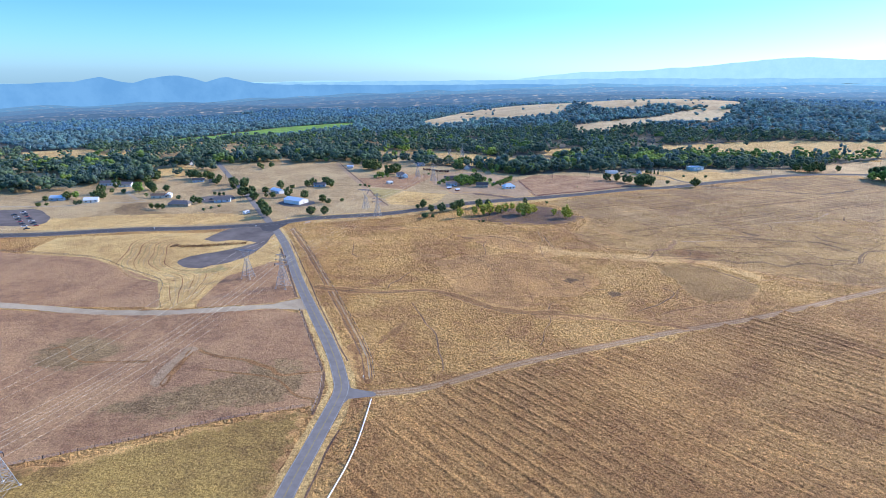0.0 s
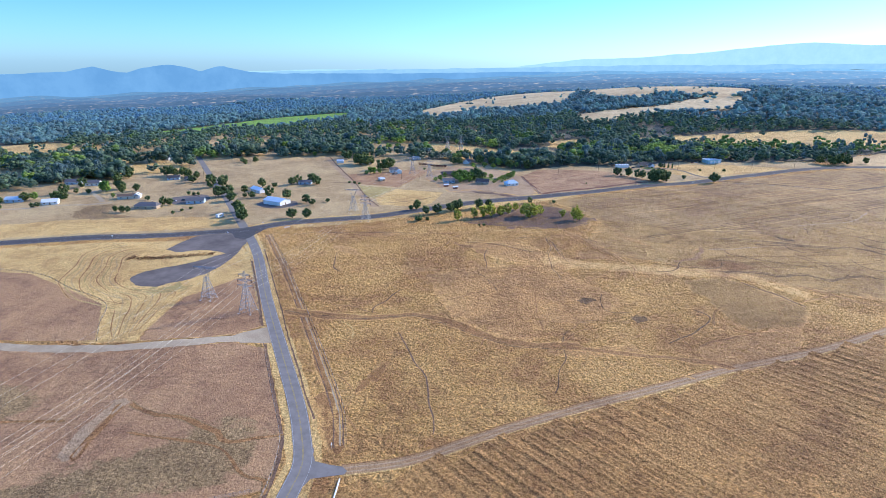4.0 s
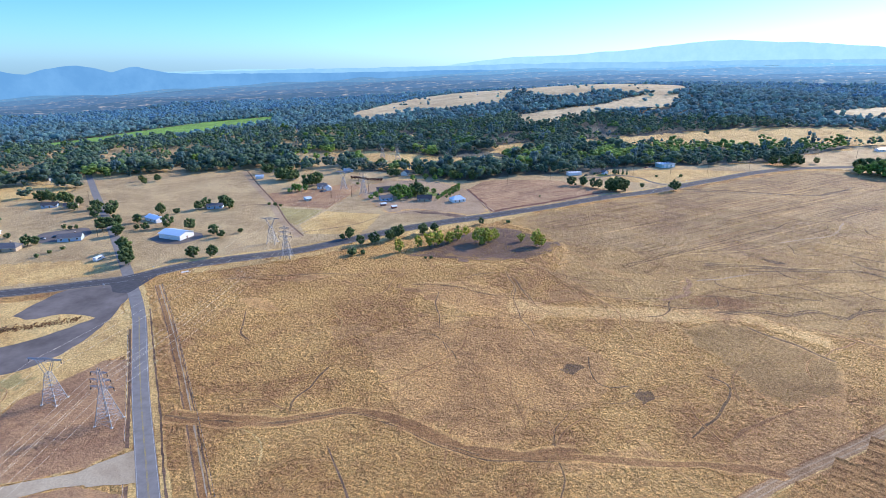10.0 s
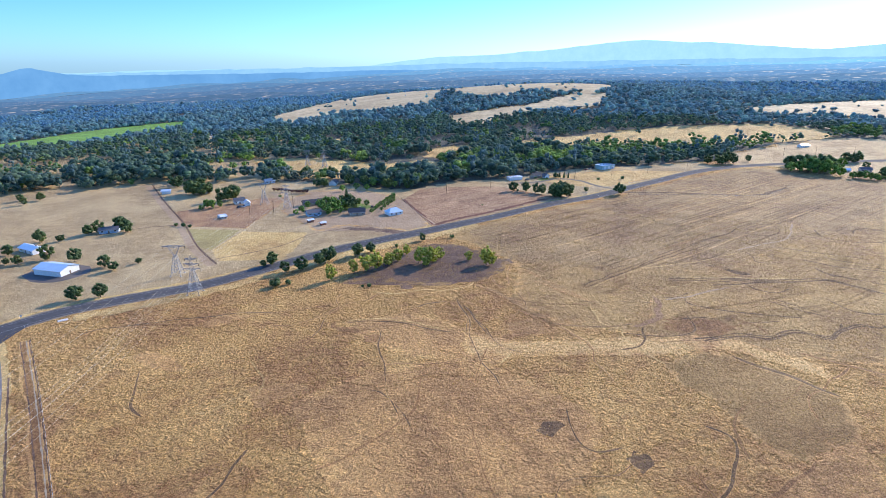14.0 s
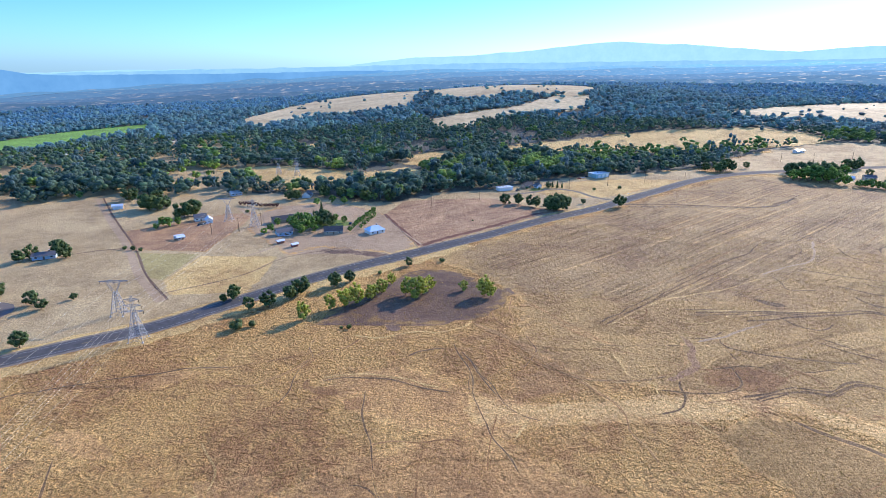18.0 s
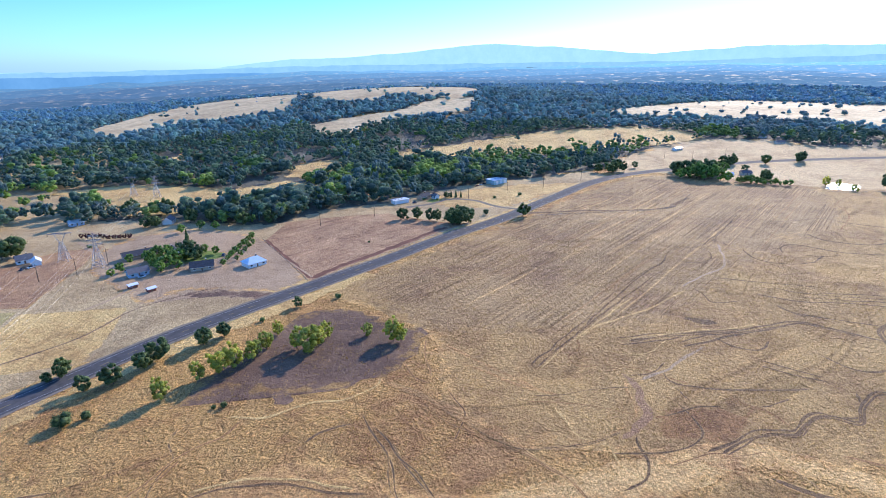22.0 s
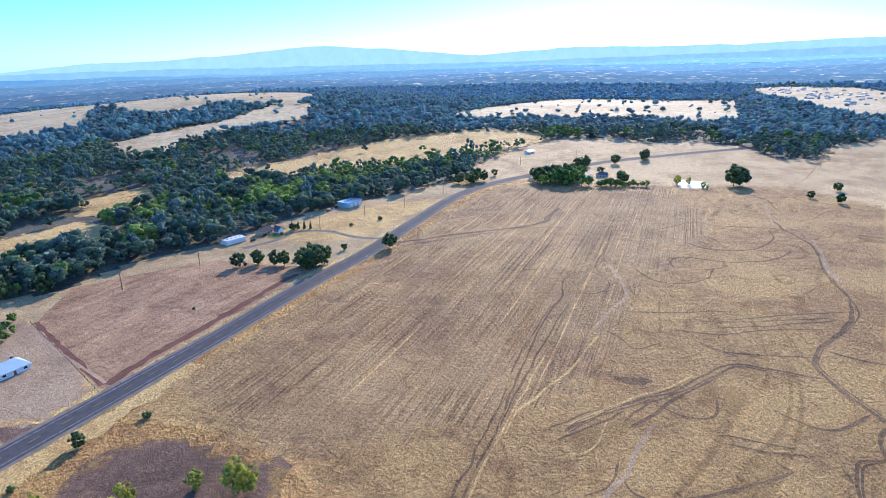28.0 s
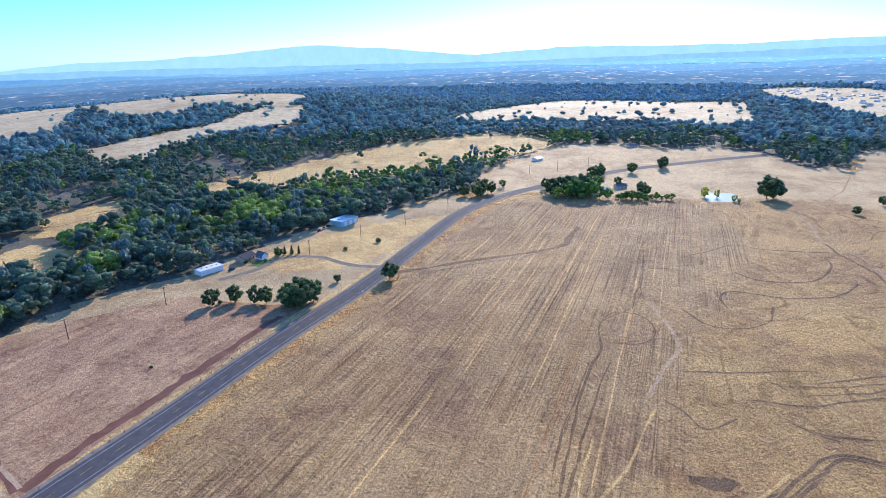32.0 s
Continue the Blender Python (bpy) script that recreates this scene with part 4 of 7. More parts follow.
worn("wash", "brown curving dry wash", 2.60, WORN_SHADED, 0.2, [(89, 384), (96, 372), (101, 361), (104, 350), (107, 339), (110, 332), (114, 327), (124, 321), (133, 318), (144, 318), (153, 319), (162, 326), (169, 336), (176, 343)])
worn("wash_bed", "dark bed of the dry wash", 0.80, RUT, 0.15, [(104, 349), (107, 338), (110, 331), (114, 326), (124, 321), (133, 318), (143, 317), (152, 318)])
worn("cattle_path", "dark cattle path off the wash", 0.84, RUT, 0.15, [(175, 343), (183, 340), (190, 340), (197, 343)])
worn("cattle_path", "dark cattle path off the wash", 0.84, RUT, 0.15, [(158, 318), (168, 316), (181, 315), (190, 311)])
worn("cattle_path", "thin brown cattle path", 0.45, BROWN, 0.12, [(113, 333), (114, 318), (117, 308), (116, 300), (113, 290), (113, 283), (112, 275)])
worn("crooked_trail", "dark crooked cattle trail with worn edges", 1.26, RUT, 0.3, [(164, 296), (175, 295), (188, 297), (195, 293), (201, 290), (210, 293), (218, 293), (222, 288), (228, 284), (237, 288), (244, 292)])
worn("tyre_track", "straight dark tyre track in the mown field", 0.77, RUT, 0.15, [(148, 369), (174, 380), (201, 393), (233, 410), (283, 429)])
worn("cattle_path", "thin dark cattle path", 0.45, RUT, 0.12, [(73, 353), (72, 339), (67, 322), (67, 310), (66, 300), (68, 290), (68, 283)])
worn("cattle_path", "thin dark cattle path", 0.40, RUT, 0.12, [(76, 348), (76, 333), (78, 319), (81, 310), (86, 305)])
worn("cattle_path", "thin brown cattle path", 0.35, BROWN, 0.12, [(72, 313), (65, 300), (59, 286)])
worn("cattle_path", "thin dark cattle path", 0.40, RUT, 0.12, [(30, 342), (27, 330), (26, 318), (26, 304), (24, 290), (25, 281), (26, 273)])
# the bank's shaded face and lit crest painted as dark and pale strips
worn("bank", "dark lower edge of a grassy bank, shade painted in", 0.90, RUT, 0.4, [(15, 354), (23, 353), (30, 351), (39, 347), (45, 342), (51, 336), (57, 332), (61, 330)])
worn("bank", "pale grassy crest of the bank, lit tone painted in", 1.10, STRAW, 0.5, [(15, 356), (23, 355), (32, 353), (40, 349), (47, 344), (52, 338), (58, 334)])
worn("swale", "dark ridge line across the golden slope", 0.90, RUT, 0.15, [(-107, 372), (-99, 376), (-86, 377), (-70, 379), (-59, 379), (-48, 378), (-37, 379), (-20, 375)])
worn("bank", "dark cut edge of bare soil", 0.80, RUT, 0.3, [(51, 362), (57, 365), (63, 365), (68, 364)])
worn("bank", "pale crest round the bare soil", 0.80, STRAW, 0.5, [(31, 390), (41, 383), (53, 384), (61, 384), (73, 380), (84, 383), (89, 389)])
worn("cattle_path", "thin dark cattle path", 0.45, RUT, 0.12, [(73, 368), (73, 357), (73, 345), (70, 335), (67, 326)])
worn("cattle_path", "thin dark cattle path", 0.45, RUT, 0.12, [(75, 359), (76, 350), (76, 340), (78, 331), (78, 320)])
worn("cattle_path", "brown cattle path along the wash", 0.60, BROWN, 0.12, [(96, 356), (102, 342), (108, 331), (113, 321), (115, 313), (117, 308), (117, 300)])
worn("worn_band", "brown worn band at the mown field's edge", 2.40, WORN_SHADED, 0.2, [(125, 401), (131, 381), (135, 366), (139, 352), (143, 346)])
worn("cattle_path", "brown cattle path", 0.50, BROWN, 0.12, [(120, 411), (112, 395), (107, 380)])
worn("cattle_path", "brown cattle path", 0.50, BROWN, 0.12, [(102, 396), (101, 383), (104, 375)])
worn("worn_band", "brown worn band of tyre ruts", 1.60, WORN_SHADED, 0.25, [(112, 402), (121, 388), (129, 372), (134, 360), (138, 351)])
worn("tyre_track", "straight dark tyre track in the mown field", 0.98, RUT, 0.2, [(149, 366), (165, 373), (186, 382), (207, 391), (240, 405), (268, 416), (291, 424)])
# the track's sunlit edge, put in as a pale strip
worn("tyre_track", "pale lit edge painted beside the dark tyre track", 0.63, STRAW, 0.15, [(149, 364), (166, 372), (187, 380), (208, 389), (240, 402)])
worn("cattle_path", "thin curving dark path", 0.63, RUT, 0.12, [(135, 350), (144, 345), (153, 343), (163, 339), (171, 335)])
worn("cattle_path", "thin brown path", 0.40, BROWN, 0.12, [(130, 348), (139, 342), (149, 334), (159, 322)])
worn("worn_ground", "wide worn bare ground where paths meet", 3.92, BARE, 0.15, [(174, 345), (174, 339), (172, 332), (167, 326), (163, 320), (154, 316), (145, 314)])
worn("cattle_path", "dark path curving from the worn ground", 1.12, RUT, 0.25, [(191, 338), (188, 334), (188, 329), (192, 325), (200, 318), (210, 313), (220, 308), (231, 303)])
worn("worn_ground", "pale worn ground between the paths", 1.96, TAN, 0.12, [(178, 337), (190, 338), (200, 340), (212, 342), (224, 344)])
worn("cattle_path", "brown path through the swirls", 0.98, BROWN, 0.2, [(163, 318), (171, 314), (180, 311), (189, 309)])
worn("cattle_path", "thin dark path", 0.56, RUT, 0.12, [(186, 326), (183, 319)])
worn("cattle_path", "brown path through the swirls", 0.84, BROWN, 0.15, [(199, 316), (199, 308), (202, 301), (201, 292)])
worn("cattle_path", "thin dark path", 0.70, RUT, 0.12, [(201, 305), (206, 303), (218, 303)])
worn("winding_track", "brown winding dirt track", 1.40, RUT, 0.25, [(167, 293), (176, 294), (185, 294), (192, 292), (198, 288), (207, 290), (214, 291), (220, 288), (225, 282), (234, 287), (244, 289), (251, 289), (257, 284), (267, 288), (279, 287)])
worn("winding_track", "dark rutted winding dirt track", 2.30, RUT, 0.2, [(279, 287), (284, 292), (292, 303), (304, 314), (313, 317), (329, 318), (351, 316), (375, 316), (404, 326), (432, 341), (469, 354), (491, 365), (518, 387), (547, 405), (569, 416)])
worn("rut", "dark rut of the winding track", 0.56, RUT, 0.15, [(168, 292), (177, 293), (185, 293), (192, 291), (198, 287), (207, 289), (214, 290), (219, 288), (224, 281), (235, 286), (244, 288), (250, 288), (256, 283)])
worn("rut", "dark rut of the winding track", 0.92, RUT, 0.15, [(280, 287), (286, 291), (294, 302), (305, 313), (313, 316), (328, 317), (349, 315), (375, 314), (405, 325), (433, 340), (471, 353)])
worn("swirl_line", "brown curved rut across the straw", 1.71, RUT, 0.2, [(325, 315), (326, 304), (329, 291), (326, 276)])
worn("swirl_line", "dark curved mowing line", 0.95, RUT, 0.12, [(295, 358), (294, 346), (304, 332), (314, 318)])
worn("swirl_line", "brown mowing line", 1.15, RUT, 0.12, [(328, 356), (349, 341), (376, 320)])
worn("swirl_line", "brown mowing line", 1.15, RUT, 0.12, [(316, 357), (339, 337), (361, 320)])
worn("swirl_line", "brown rut of a mowing turn", 1.52, RUT, 0.2, [(215, 349), (229, 347), (249, 345), (268, 342), (284, 339), (289, 328), (293, 317)])
worn("swirl_line", "dark rut of a mowing turn", 0.84, RUT, 0.15, [(195, 368), (212, 364), (235, 356), (254, 348)])
worn("swirl_line", "brown rut of a mowing turn", 0.84, RUT, 0.15, [(192, 363), (208, 358), (231, 354), (243, 350)])
worn("swirl_line", "dark mowing line", 0.70, RUT, 0.15, [(234, 325), (239, 314), (244, 305)])
worn("swirl_line", "brown mowing line", 0.70, RUT, 0.15, [(230, 323), (235, 312), (242, 302)])
worn("swirl_line", "brown curved mowing line", 1.33, RUT, 0.15, [(261, 316), (260, 305), (265, 298), (282, 293)])
worn("swirl_line", "brown mowing loop", 0.95, RUT, 0.12, [(235, 349), (235, 338), (241, 331), (254, 335)])
worn("tyre_track", "dark tyre track", 1.38, RUT, 0.15, [(344, 443), (378, 456), (404, 465), (417, 456)])
worn("tyre_track", "long dark tyre track", 1.33, RUT, 0.2, [(179, 379), (208, 394), (228, 404), (257, 418), (277, 426), (296, 432), (320, 446), (346, 444), (366, 449), (405, 467), (441, 484)])
worn("tyre_track", "pale tyre track", 0.84, STRAW, 0.2, [(182, 377), (198, 383), (213, 384), (228, 385), (248, 389), (272, 395)])
worn("rut", "deep brown rut through the straw", 1.71, RUT, 0.3, [(198, 364), (210, 362), (222, 359), (234, 355), (248, 349), (265, 346), (277, 343), (286, 338), (290, 330), (294, 320), (298, 310)])
worn("rut", "deep dark rut through the straw", 0.98, RUT, 0.3, [(198, 362), (210, 360), (226, 355), (239, 350), (252, 346), (267, 343), (276, 340)])
# sunlit lip of the ruts, put in as a pale strip
worn("rut", "pale lit edge painted along the deep ruts", 0.98, STRAW, 0.3, [(201, 365), (211, 362), (224, 359), (236, 356), (249, 351), (266, 348)])
worn("rut", "short dark rut", 0.70, RUT, 0.25, [(216, 352), (226, 351), (235, 351)])
worn("swirl_line", "dark mowing line", 0.95, RUT, 0.12, [(278, 395), (275, 385), (271, 376), (284, 370)])
worn("swirl_line", "dark mowing line", 1.14, RUT, 0.15, [(294, 357), (293, 348), (293, 340)])
worn("swirl_line", "brown mowing line", 1.15, RUT, 0.12, [(315, 371), (323, 357), (342, 341), (364, 322)])
worn("swirl_line", "brown mowing line", 0.95, RUT, 0.12, [(299, 372), (310, 353), (332, 338), (347, 322)])
worn("swirl_line", "dark mowing line", 1.14, RUT, 0.12, [(302, 398), (318, 379), (336, 361)])
worn("swirl_line", "brown mowing loop", 1.61, RUT, 0.15, [(382, 408), (391, 416), (404, 416), (411, 403), (418, 387), (437, 371), (462, 367)])
worn("swirl_line", "brown mowing loop", 1.61, RUT, 0.15, [(364, 426), (354, 408), (359, 395), (378, 388), (399, 392)])
worn("swirl_line", "pale worn mowing turn", 1.90, TAN, 0.12, [(361, 441), (342, 424), (322, 408), (297, 404), (275, 399)])
worn("swirl_line", "brown mowing loop", 0.95, RUT, 0.12, [(324, 448), (338, 446), (341, 434), (328, 422), (313, 421), (305, 431)])
worn("swirl_line", "brown mowing line far out", 1.38, RUT, 0.12, [(442, 460), (462, 452), (491, 444), (494, 429), (505, 410), (519, 392)])
worn("swirl_line", "brown mowing loop far out", 1.61, RUT, 0.15, [(436, 426), (433, 408), (449, 387), (482, 385), (506, 394)])
worn("dirt_track", "pale dirt track to the lone oak", 2.76, TAN, 0.2, [(614, 443), (586, 422), (544, 403), (518, 375), (479, 355), (442, 342), (422, 330)])
worn("dirt_track", "pale dirt track over the east pasture", 2.07, TAN, 0.15, [(565, 408), (558, 381), (573, 363), (595, 357)])
worn("fence_scar", "brown scar of an old fence line", 6.50, RUT, 0.3, [(293, 574), (328, 557), (374, 540), (410, 529), (430, 535), (456, 546)])
# crisp dark ditches and pale ruts along the side road
for name, pts, w, m, label in (
    ("ditch", [(-122, 314), (-102, 261), (-88, 222)], 1.1, DARK_SOIL, "dark ditch along the side road's fence"),
    ("ditch", [(-81, 203), (-69, 171), (-58.5, 144), (-55, 134), (-53.5, 118), (-54, 106)], 1.1, DARK_SOIL, "dark ditch along the side road's fence"),
    ("ditch", [(-121, 337), (-104, 293), (-94, 267), (-84.5, 243), (-72, 209), (-60, 179), (-54, 163), (-47, 147)], 0.7, DARK_SOIL, "dark roadside ditch"),
    ("ditch", [(-42, 97), (-44, 88), (-45.3, 74), (-46.5, 62)], 0.7, DARK_SOIL, "dark roadside ditch"),
    ("rut", [(-130, 370.5), (-108, 320.5), (-85.5, 266.5), (-67, 219.5), (-48, 169.5), (-41, 149.5), (-37.5, 131.5)], 0.5, DARK_SOIL, "dark rut of the worn strip"),
    ("rut", [(-128, 371.5), (-106, 321.5), (-83.5, 267.5), (-65, 220.5), (-46, 170.5), (-39, 150.5), (-35.5, 132.5)], 0.45, GRAVEL, "pale rut of the worn strip"),
    ("rut", [(-127, 372), (-105, 322), (-82.5, 268), (-64, 221), (-45, 171), (-38, 151), (-34.5, 133)], 0.45, DARK_SOIL, "dark rut of the worn strip"),
):
    tagged(ribbon(name, pts, w, 0.082, m, 0, 0.1, 2.5), label, "track", kind="structure")
# long straight swath lines in the mown field
rs = np.random.RandomState(44)
SWATH = (0.92, 0.39)
MOWN_RING = [(122, 492), (206, 525), (300, 562), (420, 616), (500, 632), (550, 600), (590, 520), (560, 475), (470, 425), (330, 405), (232, 376), (155, 405), (124, 435)]
for k in range(150):
    c = np.array([rs.uniform(130, 580), rs.uniform(380, 620)])
    d = np.array(SWATH)
    half = rs.uniform(20, 110)
    line = [tuple(c + d * half * u) for u in (-1, -0.5, 0, 0.5, 1)]
    if all(inside(MOWN_RING, np.array(p), np.array(q)) for p, q in line):
        tagged(trail("swath_line", line, rs.uniform(0.25, 0.6), 0.062 + 0.0003 * k, (BROWN, RUT, DULL, CREST)[k % 4], 6.0, 0.03, firm=0.2), "long thin swath line in the mown field", "track", kind="structure")
# curved mowing lines round the asphalt pad
for k in range(10):
    out = 3.2 * k
    line = [(-163 - out * 0.2, 264 - out * 0.9), (-180 - out * 0.7, 271 - out * 0.6), (-192 - out, 283 - out * 0.2), (-198 - out, 300), (-206 - out, 318 + out * 0.4), (-205 - out * 0.5, 334 + out * 0.6)]
    tagged(trail("mowing_line", line[k % 2 :], 0.5, 0.056, (BROWN, PASTURE, OLIVE_DRY)[k % 3]), "thin curved mowing line in the straw", "track", kind="structure")
for k in range(9):
    tagged(trail("mowing_line", [(-152 + 1.0 * k, 207 + k), (-163 + 2.2 * k, 228 + 1.5 * k), (-174 + 3.2 * k, 250 + 1.8 * k), (-186 + 3 * k, 262 + k)], 0.4, 0.056, (BROWN, PASTURE)[k % 2]), "thin mowing line in the straw", "track", kind="structure")
# many faint cattle paths over the open grass
rs = np.random.RandomState(31)
for k in range(30):
    x, y, a = rs.uniform(-70, 230), rs.uniform(190, 400), rs.uniform(0, 6.28)
    line = [(x, y)]
    for j in range(rs.randint(4, 9)):
        a += rs.normal(0, 0.45)
        x, y = x + 9 * math.cos(a), y + 9 * math.sin(a)
        line.append((x, y))
    if all(inside([(-95, 290), (-25, 160), (170, 225), (420, 330), (300, 400), (120, 400), (30, 400), (-60, 405)], np.array(p), np.array(q)) for p, q in line):
        tagged(trail("cattle_path", line, rs.uniform(0.3, 0.75), 0.062 + 0.0006 * k, (RUT, BROWN, BROWN, STRAW)[k % 4]), "faint worn cattle path in dry grass", "track", kind="structure")
# white irrigation pipe along the edge of the stubble field
pipe = curve_pts([(-33, 117), (-33.6, 105), (-34.6, 90), (-36.5, 76), (-39.5, 62), (-43, 45), (-48, 20)], 3.0)
bm = bmesh.new()
rings = []
for k, (x, y) in enumerate(pipe):
    t = pipe[min(k + 1, len(pipe) - 1)] - pipe[max(k - 1, 0)]
    nx, ny = -t[1] / np.hypot(*t), t[0] / np.hypot(*t)
    z = float(land(x, y)) + 0.2
    rings.append([bm.verts.new((x + nx * 0.24 * math.cos(a), y + ny * 0.24 * math.cos(a), z + 0.24 * math.sin(a))) for a in np.arange(6) * math.pi / 3])
for a, b in zip(rings, rings[1:]):
    for k in range(6):
        bm.faces.new((a[k], a[(k + 1) % 6], b[(k + 1) % 6], b[k]))
me = bpy.data.meshes.new("irrigation_pipe")
bm.to_mesh(me)
bm.free()
me.materials.append(WHITE_WALL)
tagged(new("irrigation_pipe", me), "long white irrigation pipe lying on the ground", "pipe")

# ---- trees ----
def ico(sub):
    bm = bmesh.new()
    bmesh.ops.create_icosphere(bm, subdivisions=sub, radius=1)
    v = np.array([q.co[:] for q in bm.verts])
    f = np.array([[q.index for q in p.verts] for p in bm.faces])
    bm.free()
    return v, f


def clump_tree(seed, blobs, sub, cards, size=0.17):
    """A far tree of unit height: lumpy masses of leaf with loose sprays round them."""
    rs = np.random.RandomState(seed)
    bv, bf = ico(sub)
    vs, fs, n = [], [], 0
    centres = []
    for k in range(blobs):
        a = rs.uniform(0, 6.28)
        r = rs.uniform(0.1, 0.3) if k else 0
        c = np.array([r * np.cos(a), r * np.sin(a), rs.uniform(0.42, 0.75) if k else 0.5])
        s = rs.uniform(0.2, 0.3) if k else 0.33
        centres.append((c, s))
        vs.append(bv * (1 + rs.normal(0, 0.13, (len(bv), 1))) * s * (1, 1, 0.9) + c)
        fs.append(bf + n)
        n += len(bv)
    for k in range(cards):
        c, s = centres[rs.randint(len(centres))]
        d = rs.normal(0, 1, 3)
        d[2] = abs(d[2]) * 0.9 - 0.25
        d /= np.linalg.norm(d)
        q = c + d * s * rs.uniform(0.95, 1.16)
        e = rs.normal(0, 1, (3, 3)) * s * size
        vs.append(q + e)
        fs.append(np.array([[0, 1, 2]]) + n)
        n += 3
    return np.vstack(vs), np.vstack(fs)


def leafy_tree(seed, clumps, cards, narrow=1.0, tall=1.0):
    """A nearer woodland tree of unit height: many small clumps on a domed crown, each with sprays of leaves."""
    rs = np.random.RandomState(seed)
    bv, bf = ico(1)
    vs, fs, n = [], [], 0
    lobes = rs.normal(0, 1, (4, 3))
    lobes[:, 2] = abs(lobes[:, 2])
    lobes /= np.linalg.norm(lobes, axis=1)[:, None]
    for k in range(clumps):
        d = rs.normal(0, 1, 3)
        d[2] = d[2] * 0.9 + 0.25
        d /= np.linalg.norm(d)
        swell = 0.78 + 0.4 * max(0, float((lobes @ d).max()) - 0.4)
        c = np.array([0, 0, 0.5]) + d * (0.36, 0.36, 0.36) * swell * rs.uniform(0.65, 1.0)
        r = rs.uniform(0.1, 0.17)
        vs.append(bv * (1 + rs.normal(0, 0.14, (len(bv), 1))) * r * (1, 1, 0.85) + c)
        fs.append(bf + n)
        n += len(bv)
        for j in range(cards):
            e = rs.normal(0, 1, 3)
            e /= np.linalg.norm(e)
            q = c + e * r * rs.uniform(0.85, 1.2)
            vs.append(q + rs.normal(0, 1, (3, 3)) * r * 0.24)
            fs.append(np.array([[0, 1, 2]]) + n)
            n += 3
    return np.vstack(vs) * (narrow, narrow, tall), np.vstack(fs)


def plant(name, places, heights, templates, material, seed, wide=1.0, smooth=False):
    """All trees of a stand in one mesh."""
    rs = np.random.RandomState(seed)
    vs, fs, n = [], [], 0
    pick = rs.randint(len(templates), size=len(places))
    for k, (tv, tf) in enumerate(templates):
        at = places[pick == k]
        if not len(at):
            continue
        h = heights[pick == k]
        a = rs.uniform(0, 6.28, len(at))
        w = h * wide * rs.uniform(0.8, 1.25, len(at))
        ca, sa = np.cos(a)[:, None], np.sin(a)[:, None]
        x = (tv[:, 0] * ca - tv[:, 1] * sa) * w[:, None] + at[:, :1]
        y = (tv[:, 0] * sa + tv[:, 1] * ca) * w[:, None] + at[:, 1:2]
        z = tv[:, 2] * h[:, None] + at[:, 2:3]
        vs.append(np.stack([x, y, z], -1).reshape(-1, 3))
        fs.append((tf[None] + (np.arange(len(at)) * len(tv))[:, None, None]).reshape(-1, 3) + n)
        n += len(at) * len(tv)
    return new(name, mesh_from(name, np.vstack(vs), np.vstack(fs), material, smooth))


def speckle(x, y, size, seed):
    """Smooth random values over the plan, about 0 to 1."""
    rs = np.random.RandomState(seed)
    out = np.zeros(np.shape(x))
    for k in range(7):
        a = rs.uniform(0, 6.28)
        w = 6.28 / size * rs.uniform(0.6, 1.7)
        out += np.sin((x * np.cos(a) + y * np.sin(a)) * w + rs.uniform(0, 6.28) + 1.5 * np.sin((x * np.sin(a) - y * np.cos(a)) * w * 0.7))
    return 0.5 + out / 7


# the woods' near edge, and clearings inside the woods
WOODS = [(-900, 400), (-560, 455), (-440, 505), (-402, 527), (-405, 562), (-352, 574), (-338, 612), (-290, 655), (-230, 712), (-150, 745), (-60, 705), (-16, 712), (40, 690), (70, 655), (109, 640), (150, 660), (206, 662), (300, 690), (390, 690), (464, 697), (508, 700), (560, 740), (660, 775), (778, 785), (850, 730), (860, 660), (905, 610), (900, 545), (845, 492), (858, 452), (945, 460), (1076, 410), (1400, 330), (5600, 100), (5600, 5900), (-3000, 5900), (-4000, 1200)]
CLEAR = [ring for _, ring, _, _ in MEADOWS] + [
    [(-780, 1020), (-720, 1055), (-570, 1090), (-480, 1270), (-396, 1425), (-245, 1495), (-225, 1380), (-308, 1205), (-405, 1062), (-540, 1015)],
    [(-17, 815), (49, 826), (114, 765), (100, 730), (33, 710), (-12, 740)],
    [(-557, 819), (-506, 844), (-457, 786), (-513, 763)],
    [(-390, 600), (-330, 610), (-300, 650), (-350, 680), (-400, 640)],
    [(166, 877), (183, 886), (220, 903), (250, 902), (240, 877), (202, 853), (169, 843)],
    [(31, 968), (50, 1022), (87, 1048), (88, 1026), (45, 958)],
    [(150, 820), (184, 862), (233, 863), (221, 817), (180, 802)],
    [(100, 790), (142, 800), (160, 789), (178, 740), (144, 718), (95, 722)],
    [(-67, 850), (-2, 861), (62, 814), (118, 770), (136, 733), (95, 722), (-10, 785)],
    [(-741, 919), (-636, 932), (-547, 819), (-614, 749)],
    [(204, 700), (232, 714), (250, 709), (210, 682)],
    [(-579, 748), (-578, 850), (-481, 829), (-488, 772), (-524, 694)],
    [(-292, 806), (-259, 832), (-244, 780), (-274, 755)],
]
rs = np.random.RandomState(3)


